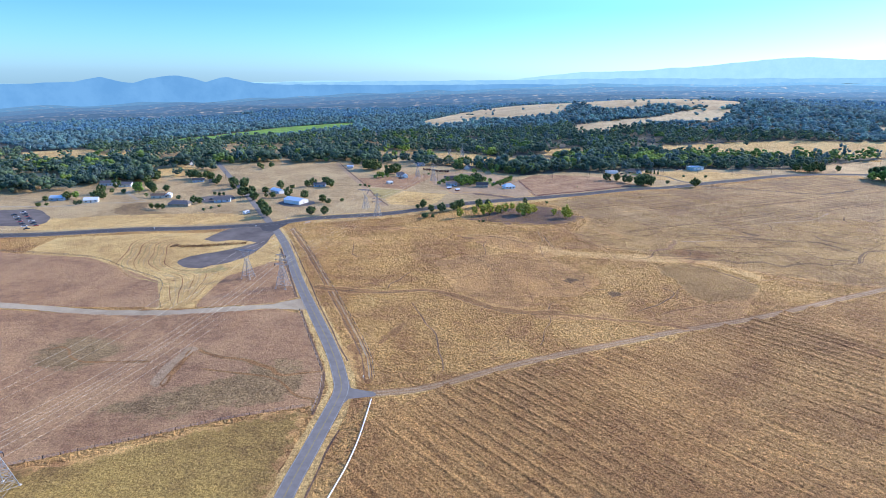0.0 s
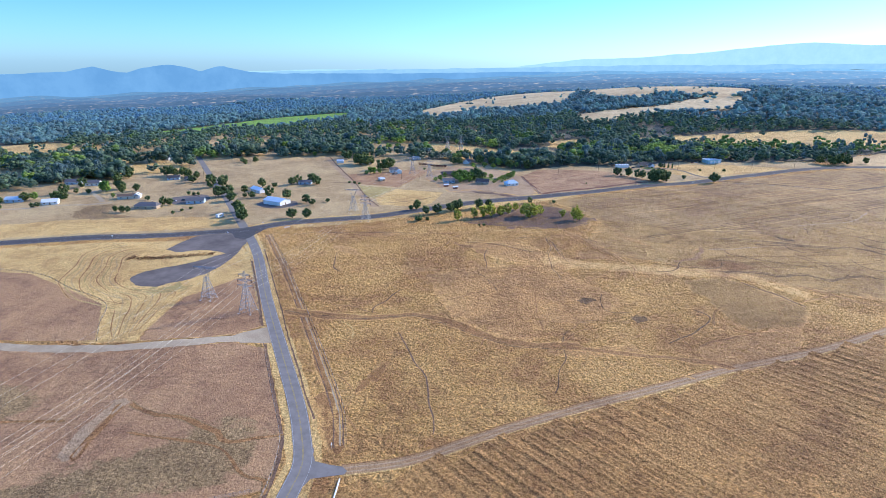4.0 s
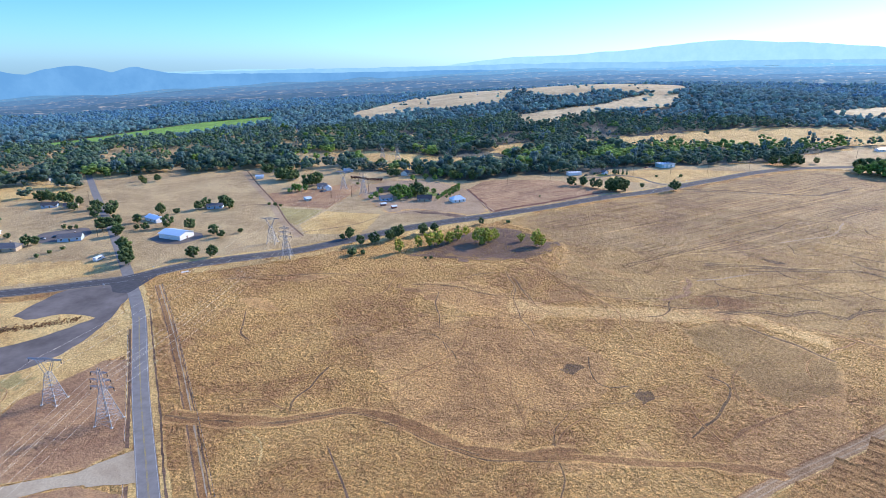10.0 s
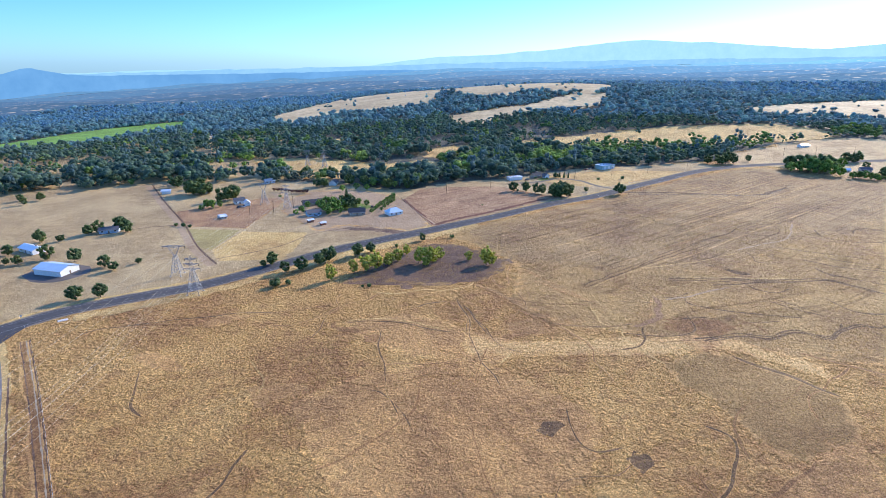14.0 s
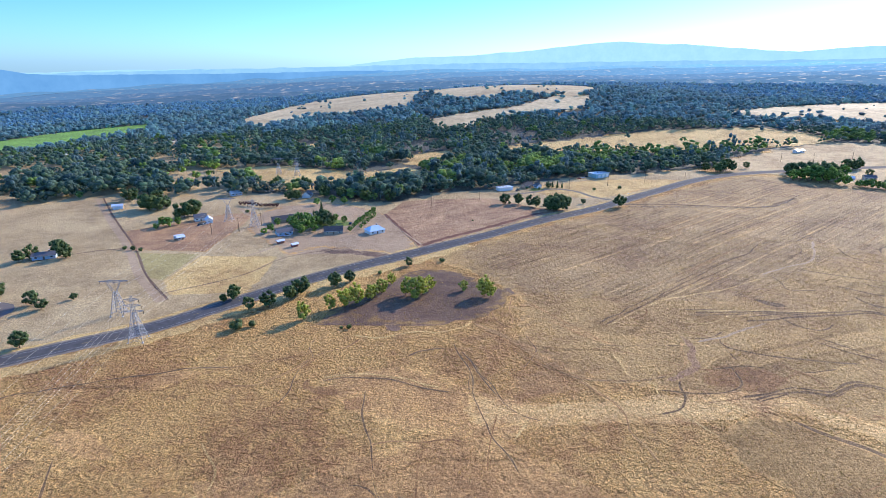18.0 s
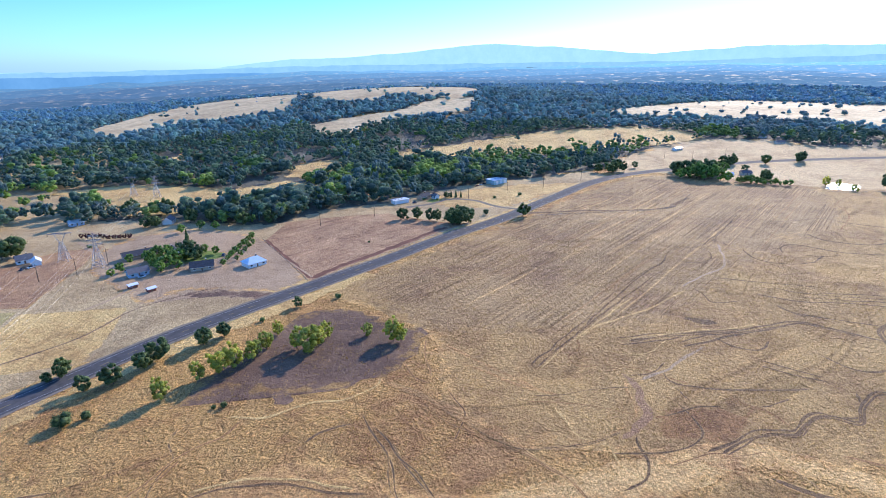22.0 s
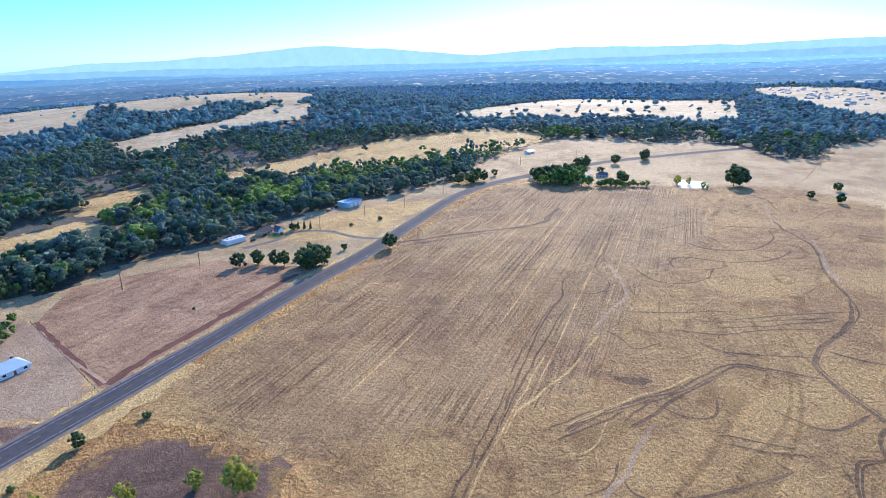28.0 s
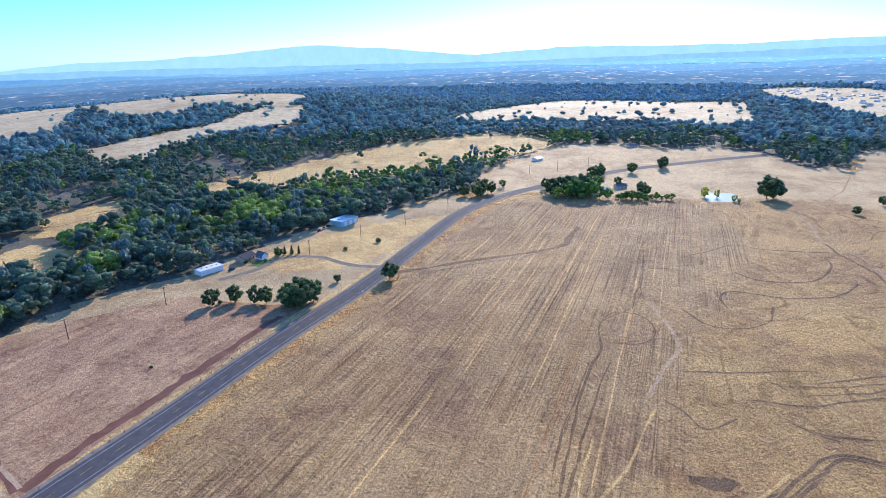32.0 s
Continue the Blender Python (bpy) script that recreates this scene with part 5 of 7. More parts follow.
def stand(d0, d1, gap, dens, seed):
    x, y = np.meshgrid(np.arange(-3400, 5200, gap), np.arange(60, 5200, gap))
    x, y = x + rs.uniform(-0.5, 0.5, x.shape) * gap, y + rs.uniform(-0.5, 0.5, x.shape) * gap
    d = np.hypot(x - MID[0], y - MID[1]) + 130 * (speckle(x, y, 260, 3) - 0.5)
    az = np.degrees(np.arctan2(y - MID[1], x - MID[0]))
    ok = (d > d0) & (d < d1) & (az > np.where(d > 1000, 1, -4)) & (az < np.where(d > 1000, 136, 153)) & inside(WOODS, x, y)
    for c in CLEAR:
        ok &= ~(inside(c, x, y) & (rs.uniform(0, 1, x.shape) > (0.03 if c is MEADOWS[1][1] else 0.01)))
    broken = np.where((x < -20) & (d < 1000), np.clip(speckle(x, y, 75, 21) * 1.5 - 0.9, -0.45, 0.1), 0)
    ok &= (speckle(x, y, 190, seed) + rs.normal(0, 0.12, x.shape) + 0.2 * (x > 640) + broken) > 1 - dens
    x, y = x[ok], y[ok]
    return np.stack([x, y, land(x, y)], 1)


GROVE = [(-431, 556), (-392, 545), (-400, 590), (-345, 580), (-372, 640), (-458, 682), (-511, 664)]
edge_tpl = [leafy_tree(k, 12 + k % 3, 8) for k in range(8)]
edge_pine = [leafy_tree(30 + k, 11, 9, 0.66, 1.3) for k in range(4)]
near_tpl = [leafy_tree(50 + k, 5 + k % 2, 3) for k in range(8)]
near_pine = [leafy_tree(70 + k, 6, 4, 0.66, 1.25) for k in range(4)]
mid_tpl = [clump_tree(40 + k, 2, 1, 11) for k in range(9)]
thin_tpl = [clump_tree(60 + k, 1, 1, 9, 0.24) for k in range(9)]
for group in (mid_tpl, thin_tpl):
    for k in range(3):
        v, f = clump_tree(90 + k, 1, 1, 12, 0.24)
        v = v * (0.85, 0.85, 1.2)
        v[:, :2] *= np.clip(1.5 - v[:, 2:3], 0.25, 1.2)
        group.append((v, f))
for lo, hi, gap, tall, tpl, dens in ((300, 680, 9.2, 12, edge_tpl, 0.88), (680, 1000, 9.2, 12, near_tpl, 0.88), (1000, 1550, 9.6, 10, mid_tpl, 0.95), (1550, 2150, 11, 10.5, thin_tpl, 0.97)):
    at = stand(lo, hi, gap, dens, 11)
    edge, near, far = lo < 600, lo < 900, lo > 1500
    h = tall * np.where(rs.uniform(0, 1, len(at)) < 0.2, rs.uniform(1.15, 1.55, len(at)), rs.uniform(0.45, 1.15, len(at))) * (1.1 if near else 1)
    stream = np.interp(at[:, 0], [-60, 60, 120, 200, 300, 400, 500, 640], [800, 775, 770, 770, 765, 772, 790, 800])
    tone = 0.42 + 0.35 * (speckle(at[:, 0], at[:, 1], 120, 77) - 0.5) + rs.normal(0, 0.17, len(at)) + 0.42 * np.exp(-(((at[:, 1] - stream) / 38) ** 2)) * (at[:, 0] > -120)
    if edge:
        gx, gy = rs.uniform(-515, -330, 700), rs.uniform(540, 690, 700)
        ok = inside(GROVE, gx, gy)
        at = np.vstack([at, np.column_stack([gx[ok], gy[ok], land(gx[ok], gy[ok])])])
        h = np.append(h, rs.uniform(7, 14, ok.sum()))
        tone = np.append(tone, rs.normal(0.42, 0.2, ok.sum()))
    # mid and far stands take the leaf colours with haze mixed in
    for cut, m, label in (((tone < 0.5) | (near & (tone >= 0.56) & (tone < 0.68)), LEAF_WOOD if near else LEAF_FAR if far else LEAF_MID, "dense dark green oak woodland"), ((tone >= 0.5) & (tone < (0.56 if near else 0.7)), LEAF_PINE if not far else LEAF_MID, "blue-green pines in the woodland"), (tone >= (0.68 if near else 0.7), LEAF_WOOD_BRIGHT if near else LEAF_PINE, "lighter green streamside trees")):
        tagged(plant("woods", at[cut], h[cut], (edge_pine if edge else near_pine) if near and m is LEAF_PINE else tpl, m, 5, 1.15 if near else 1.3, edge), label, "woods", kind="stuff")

# leaf litter with tree shade in its colour, on the ground's own faces
ground.data.materials.append(SHADED_LITTER)
shade = inside(WOODS, mx, my)
for c in CLEAR:
    shade &= ~inside(c, mx, my)
kinds[shade & ~((mx < -20) & (np.hypot(mx - MID[0], my - MID[1]) < 1000))] = 3
kinds[shade & (kinds == 0)] = 1
ground.data.polygons.foreach_set("material_index", kinds)
for c in CLEAR[len(MEADOWS) + 3 :]:
    patch("pasture", c, 0.3, STRAW, "dry meadow in the woods", wobble=3, under=SHADED_LITTER)


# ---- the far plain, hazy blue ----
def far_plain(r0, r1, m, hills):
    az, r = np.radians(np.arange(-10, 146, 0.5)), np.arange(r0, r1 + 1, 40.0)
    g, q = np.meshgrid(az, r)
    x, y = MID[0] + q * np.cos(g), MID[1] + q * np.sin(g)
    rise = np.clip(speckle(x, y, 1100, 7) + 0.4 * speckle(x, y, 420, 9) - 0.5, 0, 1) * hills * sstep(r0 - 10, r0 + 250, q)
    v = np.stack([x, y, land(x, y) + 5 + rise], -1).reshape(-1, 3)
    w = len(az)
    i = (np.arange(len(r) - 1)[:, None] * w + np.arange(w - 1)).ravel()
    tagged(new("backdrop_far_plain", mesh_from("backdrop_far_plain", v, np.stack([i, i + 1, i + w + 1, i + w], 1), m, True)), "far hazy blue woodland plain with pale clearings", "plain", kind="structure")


# each ring's emission holds its own haze, lighter farther out
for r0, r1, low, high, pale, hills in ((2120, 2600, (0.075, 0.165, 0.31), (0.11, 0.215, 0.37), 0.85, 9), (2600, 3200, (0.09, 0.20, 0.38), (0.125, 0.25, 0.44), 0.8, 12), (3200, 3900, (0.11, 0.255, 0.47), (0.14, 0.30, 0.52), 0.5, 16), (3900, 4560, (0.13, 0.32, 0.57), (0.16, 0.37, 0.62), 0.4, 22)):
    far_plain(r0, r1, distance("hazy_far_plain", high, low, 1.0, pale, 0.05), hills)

# ---- far ranges ----
def ridge(name, radius, base, peaks, m, seed, a0=-14, a1=146, rough=9):
    """A mountain range far off: a rolling crest with peaks at bearings, with its slope towards the plain."""
    az = np.arange(a0, a1, 0.2)
    z = np.interp(az, [p[0] for p in peaks], [p[1] for p in peaks])
    r1 = np.random.RandomState(seed)
    for k in range(15):
        z = z + rough * r1.uniform(0.3, 1) / (1 + k * 0.6) * np.sin(np.radians(az) * (17 + 23 * k) + r1.uniform(0, 6.28))
    c, s = np.cos(np.radians(az)), np.sin(np.radians(az))
    rows = []
    for f, dr in ((-0.25, -60), (0.35, -40), (0.75, -16), (1.0, 0)):
        wob = 4 * (1 - f) * np.sin(np.radians(az) * 90 + f * 9)
        rows.append(np.stack([MID[0] + (radius + dr + wob) * c, MID[1] + (radius + dr + wob) * s, base + (z - base) * f], 1))
    n, w = len(az), len(rows)
    v = np.stack(rows, 1).reshape(-1, 3)
    f = [(i * w + j, (i + 1) * w + j, (i + 1) * w + j + 1, i * w + j + 1) for i in range(n - 1) for j in range(w - 1)]
    return tagged(new(name, mesh_from(name, v, f, m, True)), "hazy blue mountain range on the horizon", "mountains", kind="structure")


# air haze is put into the ranges' glow
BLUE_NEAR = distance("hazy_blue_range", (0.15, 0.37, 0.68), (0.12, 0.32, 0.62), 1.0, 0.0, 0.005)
BLUE_FAR = distance("pale_haze_range", (0.37, 0.68, 0.93), (0.33, 0.63, 0.90), 1.0)
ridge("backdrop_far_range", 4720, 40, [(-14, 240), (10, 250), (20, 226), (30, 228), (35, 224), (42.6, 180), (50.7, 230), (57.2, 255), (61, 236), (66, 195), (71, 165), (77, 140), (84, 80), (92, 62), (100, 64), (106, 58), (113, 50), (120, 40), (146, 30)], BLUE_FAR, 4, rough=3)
BLUE_SOFT = distance("soft_haze_range", (0.28, 0.55, 0.82), (0.23, 0.49, 0.78), 1.0)
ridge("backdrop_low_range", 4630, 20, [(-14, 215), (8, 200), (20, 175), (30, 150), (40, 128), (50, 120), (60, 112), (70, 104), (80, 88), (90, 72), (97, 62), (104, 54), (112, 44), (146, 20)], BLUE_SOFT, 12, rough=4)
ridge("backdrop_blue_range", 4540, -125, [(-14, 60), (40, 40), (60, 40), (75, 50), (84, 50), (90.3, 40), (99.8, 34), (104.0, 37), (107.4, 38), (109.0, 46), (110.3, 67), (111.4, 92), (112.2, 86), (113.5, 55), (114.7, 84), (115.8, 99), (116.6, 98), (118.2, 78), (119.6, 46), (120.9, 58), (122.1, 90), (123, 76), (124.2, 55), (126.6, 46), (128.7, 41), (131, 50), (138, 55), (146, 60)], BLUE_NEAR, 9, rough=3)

# ---- building blocks ----
def holder(name, label, category, group=""):
    return tagged(new(name), label, category, group)


def part(name, bm, material, parent, label=""):
    me = bpy.data.meshes.new(name)
    bm.to_mesh(me)
    bm.free()
    me.materials.append(material)
    ob = new(name, me)
    ob.parent = parent
    if label:
        tagged(ob, label)
    return ob


def box(bm, x0, x1, y0, y1, z0, z1, bevel=0.0):
    m = Matrix.Translation(((x0 + x1) / 2, (y0 + y1) / 2, (z0 + z1) / 2)) @ Matrix.Diagonal((x1 - x0, y1 - y0, z1 - z0, 1))
    made = bmesh.ops.create_cube(bm, size=1, matrix=m)["verts"]
    if bevel:
        bmesh.ops.bevel(bm, geom=list({e for v in made for e in v.link_edges}), offset=bevel, segments=1, affect="EDGES")
    return bm


def boxed(*a, **k):
    return box(bmesh.new(), *a, **k)


def beam(bm, a, b, r0, r1=None, sides=4):
    """A tapered rod between two points."""
    a, b = Vector(a), Vector(b)
    r1 = r0 if r1 is None else r1
    d = b - a
    q = d.to_track_quat("Z", "Y").to_matrix().to_4x4()
    bmesh.ops.create_cone(bm, cap_ends=True, segments=sides, radius1=r0, radius2=r1, depth=d.length, matrix=Matrix.Translation((a + b) / 2) @ q)
    return bm


# ---- single trees ----
def leafy(bm, centre, size, rs, leaves):
    """One clump: a rough core with leaf sprays standing off it."""
    core = bmesh.ops.create_icosphere(bm, subdivisions=1, radius=size * 0.78, matrix=Matrix.Translation(centre))
    for v in core["verts"]:
        v.co += Vector(rs.normal(0, size * 0.1, 3))
    for f in {f for v in core["verts"] for f in v.link_faces}:
        f.smooth = True
    for k in range(leaves):
        d = Vector(rs.normal(0, 1, 3)).normalized()
        p = Vector(centre) + d * size * rs.uniform(0.72, 1.1)
        u, w = (Vector(rs.normal(0, 1, 3)).normalized() * size * rs.uniform(0.16, 0.34) for _ in range(2))
        vs = [bm.verts.new(p - u * 0.5 - w * 0.4), bm.verts.new(p + u * 0.6 - w * 0.2), bm.verts.new(p + w * 0.8), bm.verts.new(p - u * 0.4 + w * 0.3)]
        bm.faces.new(vs)


def tree(seed, height, spread_, low, leaf, name="tree", clumps=36, leaves=18, stem=0.28):
    """A tree with a bent tapered trunk, limbs and a crown of leaf clumps. Its foot is at the origin."""
    rs = np.random.RandomState(seed)
    root = new(name)
    fork = Vector((rs.normal(0, 0.2), rs.normal(0, 0.2), height * max(low, 0.14)))
    bm = bmesh.new()
    beam(bm, (0, 0, -0.3), fork * 0.5 + Vector((rs.normal(0, 0.12), rs.normal(0, 0.12), 0)), stem, stem * 0.8, 7)
    beam(bm, fork * 0.48, fork, stem * 0.8, stem * 0.62, 7)
    part("trunk", bm, BARK, root)
    for k in range(5):
        a = k * 1.26 + rs.uniform(-0.4, 0.4)
        c = Vector((0.5 * spread_ * math.cos(a), 0.5 * spread_ * math.sin(a), height * rs.uniform(0.4, 0.75)))
        bm = bmesh.new()
        mid = fork.lerp(c, 0.5) + Vector((0, 0, 0.04 * height))
        beam(bm, fork, mid, stem * 0.5, stem * 0.34, 5)
        beam(bm, mid, c, stem * 0.34, stem * 0.1, 5)
        part("limb", bm, BARK, root)
    bm = bmesh.new()
    half = height * (1 - low) / 2
    lobes = [Vector(rs.normal(0, 1, 3)).normalized() for _ in range(7)]
    for k in range(clumps):
        d = Vector(rs.normal(0, 1, 3)).normalized()
        lump = 0.8 + 0.32 * max(0, max(d.dot(q) for q in lobes) - 0.5) * 2
        d *= rs.uniform(0.55, 0.84) * lump
        taper = 1.0 - 0.3 * max(0, -d.z)
        p = Vector((d.x * spread_ * taper, d.y * spread_ * taper, height * low + half + d.z * half))
        leafy(bm, p, spread_ * rs.uniform(0.2, 0.33), rs, leaves)
    part("crown", bm, leaf, root)
    return root


def conifer(seed, height, width, leaf):
    """A narrow evergreen of whorled sprays."""
    rs = np.random.RandomState(seed)
    root = new("cypress_tree")
    part("trunk", beam(bmesh.new(), (0, 0, -0.2), (0, 0, height * 0.3), 0.16, 0.12, 6), BARK, root)
    bm = bmesh.new()
    for k in range(34):
        t = k / 33
        a = k * 2.4
        r = width * 0.5 * (1 - t) * rs.uniform(0.3, 0.8)
        leafy(bm, (r * math.cos(a), r * math.sin(a), height * (0.1 + 0.86 * t)), width * (0.34 - 0.2 * t), rs, 9)
    part("crown", bm, leaf, root)
    return root


def shrub(seed, size, leaf, name="shrub"):
    rs = np.random.RandomState(seed)
    root = new(name)
    bm = bmesh.new()
    for k in range(4):
        a = k * 1.6 + 0.4
        beam(bm, (0, 0, -0.1), (0.3 * size * math.cos(a), 0.3 * size * math.sin(a), size * 0.5), 0.05, 0.02, 5)
    part("stem", bm, BARK, root)
    bm = bmesh.new()
    for k in range(16):
        d = Vector(rs.normal(0, 1, 3)).normalized() * size * 0.32
        leafy(bm, (d.x, d.y, size * 0.46 + d.z * 0.9), size * rs.uniform(0.24, 0.34), rs, 22)
    part("crown", bm, leaf, root)
    return root


def grow(models, places, label, category, group, size=1.0):
    """Copies of model trees at x, y, height."""
    r = random.Random(len(places) * 7 + len(group))
    for k, (x, y, h) in enumerate(places):
        ob, base = models[k % len(models)]
        s = size * h / base
        c = copy_thing(ob, pose(x, y, float(land(x, y)) - 0.05, 0, 0, r.uniform(0, 360)))
        c.scale = (s * r.uniform(0.92, 1.08), s * r.uniform(0.92, 1.08), s)
        tagged(c, label, category, group)


OAKS = [(tree(k, 10, w, 0.03, LEAF_OAK, "oak_tree", 42, 16), 10) for k, w in ((1, 5.2), (2, 5.6), (3, 5.0), (4, 6.0))]
ROUND = [(tree(10 + k, 9, w, 0.0, LEAF_OAK, "shade_tree", 52, 20), 9) for k, w in ((1, 4.4), (2, 4.1))]
BRIGHT = [(tree(20 + k, 11, w, 0.03, LEAF_BRIGHT, "cottonwood_tree", 38, 22, 0.2), 11) for k, w in ((1, 4.2), (2, 3.7), (3, 4.8))]
GARDEN = [(tree(30 + k, 7, w, 0.06, LEAF_SHRUB, "garden_tree", 32, 16, 0.14), 7) for k, w in ((1, 3.6), (2, 3.2))]
PLUM = [(tree(41, 4, 2.2, 0.1, LEAF_RED, "plum_tree", 26, 12, 0.09), 4)]
SHRUBS = [(shrub(50 + k, 2.4, LEAF_OAK), 2.4) for k in range(2)]
CYPRESS = [(conifer(60, 6, 2.4, LEAF_OAK), 6)]
grow(ROUND + OAKS, [(-28, 449, 5.5), (-23, 451, 10), (-15, 434, 8), (-5, 434.5, 10), (6, 441, 9.5), (12, 447, 11), (30, 451, 10.5), (39.5, 455.5, 8.5), (78, 474, 6.5)], "dark green round oak beside the highway", "tree", "oaks along the highway", 0.9)
grow(BRIGHT, [(11, 413, 11), (25, 421, 10), (33, 422, 12), (39, 424, 13), (46, 427, 10), (54, 435, 10), (62, 447, 8), (66, 429, 12), (70, 424, 14), (75, 428, 12), (81, 433, 10), (98, 427, 7), (106, 416, 13), (109, 414, 11), (49, 431, 9)], "bright yellow-green cottonwood in bare soil", "tree", "cottonwoods by the highway", 0.98)
grow(SHRUBS, [(-20, 412, 6), (-13, 413, 3.4), (27.5, 398, 1.8), (31, 397, 2.4), (100, 476, 3), (58, 464, 2.5)], "dark green shrub in dry grass", "shrub", "shrubs by the highway")
grow(OAKS + ROUND, [(-232, 533, 12), (-210, 493, 12), (-224, 541, 11), (-202, 497, 13), (-193, 478, 11), (-174, 441, 12), (-169, 432, 10), (-160, 411, 12), (-165, 420, 10), (-228, 556, 11), (-243, 562, 11), (-183, 540, 11), (-164, 497, 11), (-145, 488, 10), (-123, 471, 9.5), (-116, 463, 7), (-123, 419, 10), (-111, 420, 9.5), (-178, 491, 7), (-185, 493, 5), (-192, 513, 9), (-170, 539, 6), (-104, 472, 4.5)], "broad dark green oak among the houses", "tree", "oaks round the houses", 0.92)
grow(OAKS + ROUND, [(-151, 556, 10), (-156, 550, 9), (-137, 562, 12), (-130, 550, 11), (-270, 437, 7), (-277, 440, 6), (-265, 437, 6), (-246, 461, 9), (-241, 462, 8), (-270, 481, 5), (-322, 531, 11), (-318, 527, 11), (-361, 534, 11), (-360, 503, 11), (-352, 509, 6), (-343, 587, 12), (-349, 600, 13), (-378, 476, 10), (-351, 478, 10), (-345, 480, 9), (-394, 467, 7), (-386, 445, 5), (-381, 449, 4)], "broad dark green oak among the houses", "tree", "oaks round the houses", 0.92)
grow(OAKS + ROUND, [(-357, 454, 5), (-354, 456, 5), (-339, 507, 6), (-241, 501, 4), (-235, 498, 4), (-231, 499, 4), (-308, 600, 12), (-303, 603, 12), (-297, 598, 11), (-284, 592, 13), (-278, 590, 11), (-267, 584, 9), (-242, 667, 8), (-234, 681, 9), (-251, 684, 8), (-262, 560, 9), (-300, 520, 9), (-310, 512, 10), (-340, 560, 12), (-372, 580, 12), (-350, 480, 10)], "broad dark green oak among the houses", "tree", "oaks round the houses", 0.92)
grow(OAKS, [(3, 721, 13), (30, 717, 13), (-63, 640, 16), (-70, 637, 14), (-74, 632, 9), (6, 735, 12), (60, 668, 12), (80, 650, 12), (100, 646, 11), (45, 672, 12), (-101, 668, 15), (-94, 664, 14), (-106, 675, 13), (-88, 672, 11), (-100, 700, 12), (-125, 712, 13), (36, 585, 12), (39, 579, 11), (20, 672, 10), (14, 676, 9)], "large dark green oak at the farm", "tree", "farm oaks")
grow(GARDEN, [(-326, 514, 12), (-331, 518, 11), (-372, 480, 8), (-307, 491, 5), (-3, 576, 6.5), (2, 592, 7), (-8, 570, 5), (12, 588, 9), (14, 582, 9), (18, 563, 8), (18, 590, 10), (23, 584, 10), (22, 570, 9), (26, 575, 11), (30, 580, 9), (24, 594, 9), (16, 572, 8), (28, 565, 7), (53, 558, 4.4), (57, 566, 4.4), (60, 573, 4.8)], "leafy green garden tree by the farmhouse", "tree", "garden trees")
grow(GARDEN, [(64, 580, 5.1), (68, 588, 5.1), (72, 595, 5.1), (76, 602, 5.4), (80, 611, 5.1), (62, 563, 4.1), (66, 572, 4.1), (70, 580, 4.4), (74, 588, 4.4), (78, 595, 4.8), (52, 584, 6), (46, 590, 7), (36, 645, 7), (50, 650, 8), (60, 645, 7), (-78, 611, 9), (-82, 614, 8), (-72, 616, 7), (-86, 606, 5), (44, 560, 5)], "leafy green garden tree by the farmhouse", "tree", "garden trees")
grow(CYPRESS, [(263, 655, 6.5), (266.5, 652, 6.5), (270, 649, 6.8), (273.5, 646, 6.2), (38, 623, 9), (42, 582, 9), (34, 584, 10), (30, 598, 8)], "narrow dark evergreen in a row", "tree", "evergreens")
grow(PLUM, [(-28 + 3.4 * k, 667.5 - 2.1 * k, 4.0) for k in range(5)] + [(-11 + 3.4 * k, 653 - 1.2 * k, 4.0) for k in range(5)], "small purple-leaved plum tree in a row", "tree", "purple plum row")
grow(ROUND + OAKS, [(196, 605, 10.5), (207, 601, 10.5), (214, 592, 9.5), (218, 587, 9.5), (223, 571, 13), (229, 570, 15), (237, 571, 14), (226, 577, 13), (233, 578, 13), (287, 567, 11), (263, 586, 5), (262, 652, 6)], "dark round oak near the highway", "tree", "oaks by the red field")
grow(OAKS, [(654, 472, 21), (659, 468, 19), (644, 402, 8), (694, 392, 9), (639, 378, 9), (652, 642, 13), (686, 622, 13), (731, 607, 14), (743, 612, 12), (553, 645, 11), (545, 622, 19), (552, 612, 20), (560, 606, 19), (568, 606, 18), (560, 620, 18), (574, 612, 16), (540, 630, 15), (638, 634, 12), (632, 640, 14), (482, 672, 13), (492, 674, 14), (500, 670, 12), (472, 680, 11), (508, 690, 12), (529, 680, 8), (595, 560, 10), (600, 566, 11), (610, 572, 10), (616, 600, 9)], "big dark oak on pale grassland", "tree", "oaks on the east pasture")
grow(GARDEN, [(564 + 2.4 * k, 572 - 3.6 * k, 4.5 + 1.5 * (k % 3)) for k in range(12)], "green garden tree in a hedge line", "tree", "hedge trees")
grow(GARDEN, [(526, 613, 12), (536, 610, 15), (541, 604, 18), (543, 596, 19), (552, 593, 17), (553, 584, 14), (556, 578, 11), (579, 612, 16), (589, 609, 14), (567, 618, 15)], "tall leafy green willow beside the highway bend", "tree", "willows at the bend")
grow(GARDEN, [(558, 565, 8), (565, 564, 9), (566, 559, 10), (570, 554, 9), (570, 548, 7)], "leafy green tree round the hidden house", "tree", "trees round the hidden house")
grow(BRIGHT, [(622, 516, 11), (626, 506, 9), (621, 489, 7), (618, 484, 5), (556, 600, 9), (580, 606, 10)], "pale green poplar by the pond", "tree", "poplars by the pond")
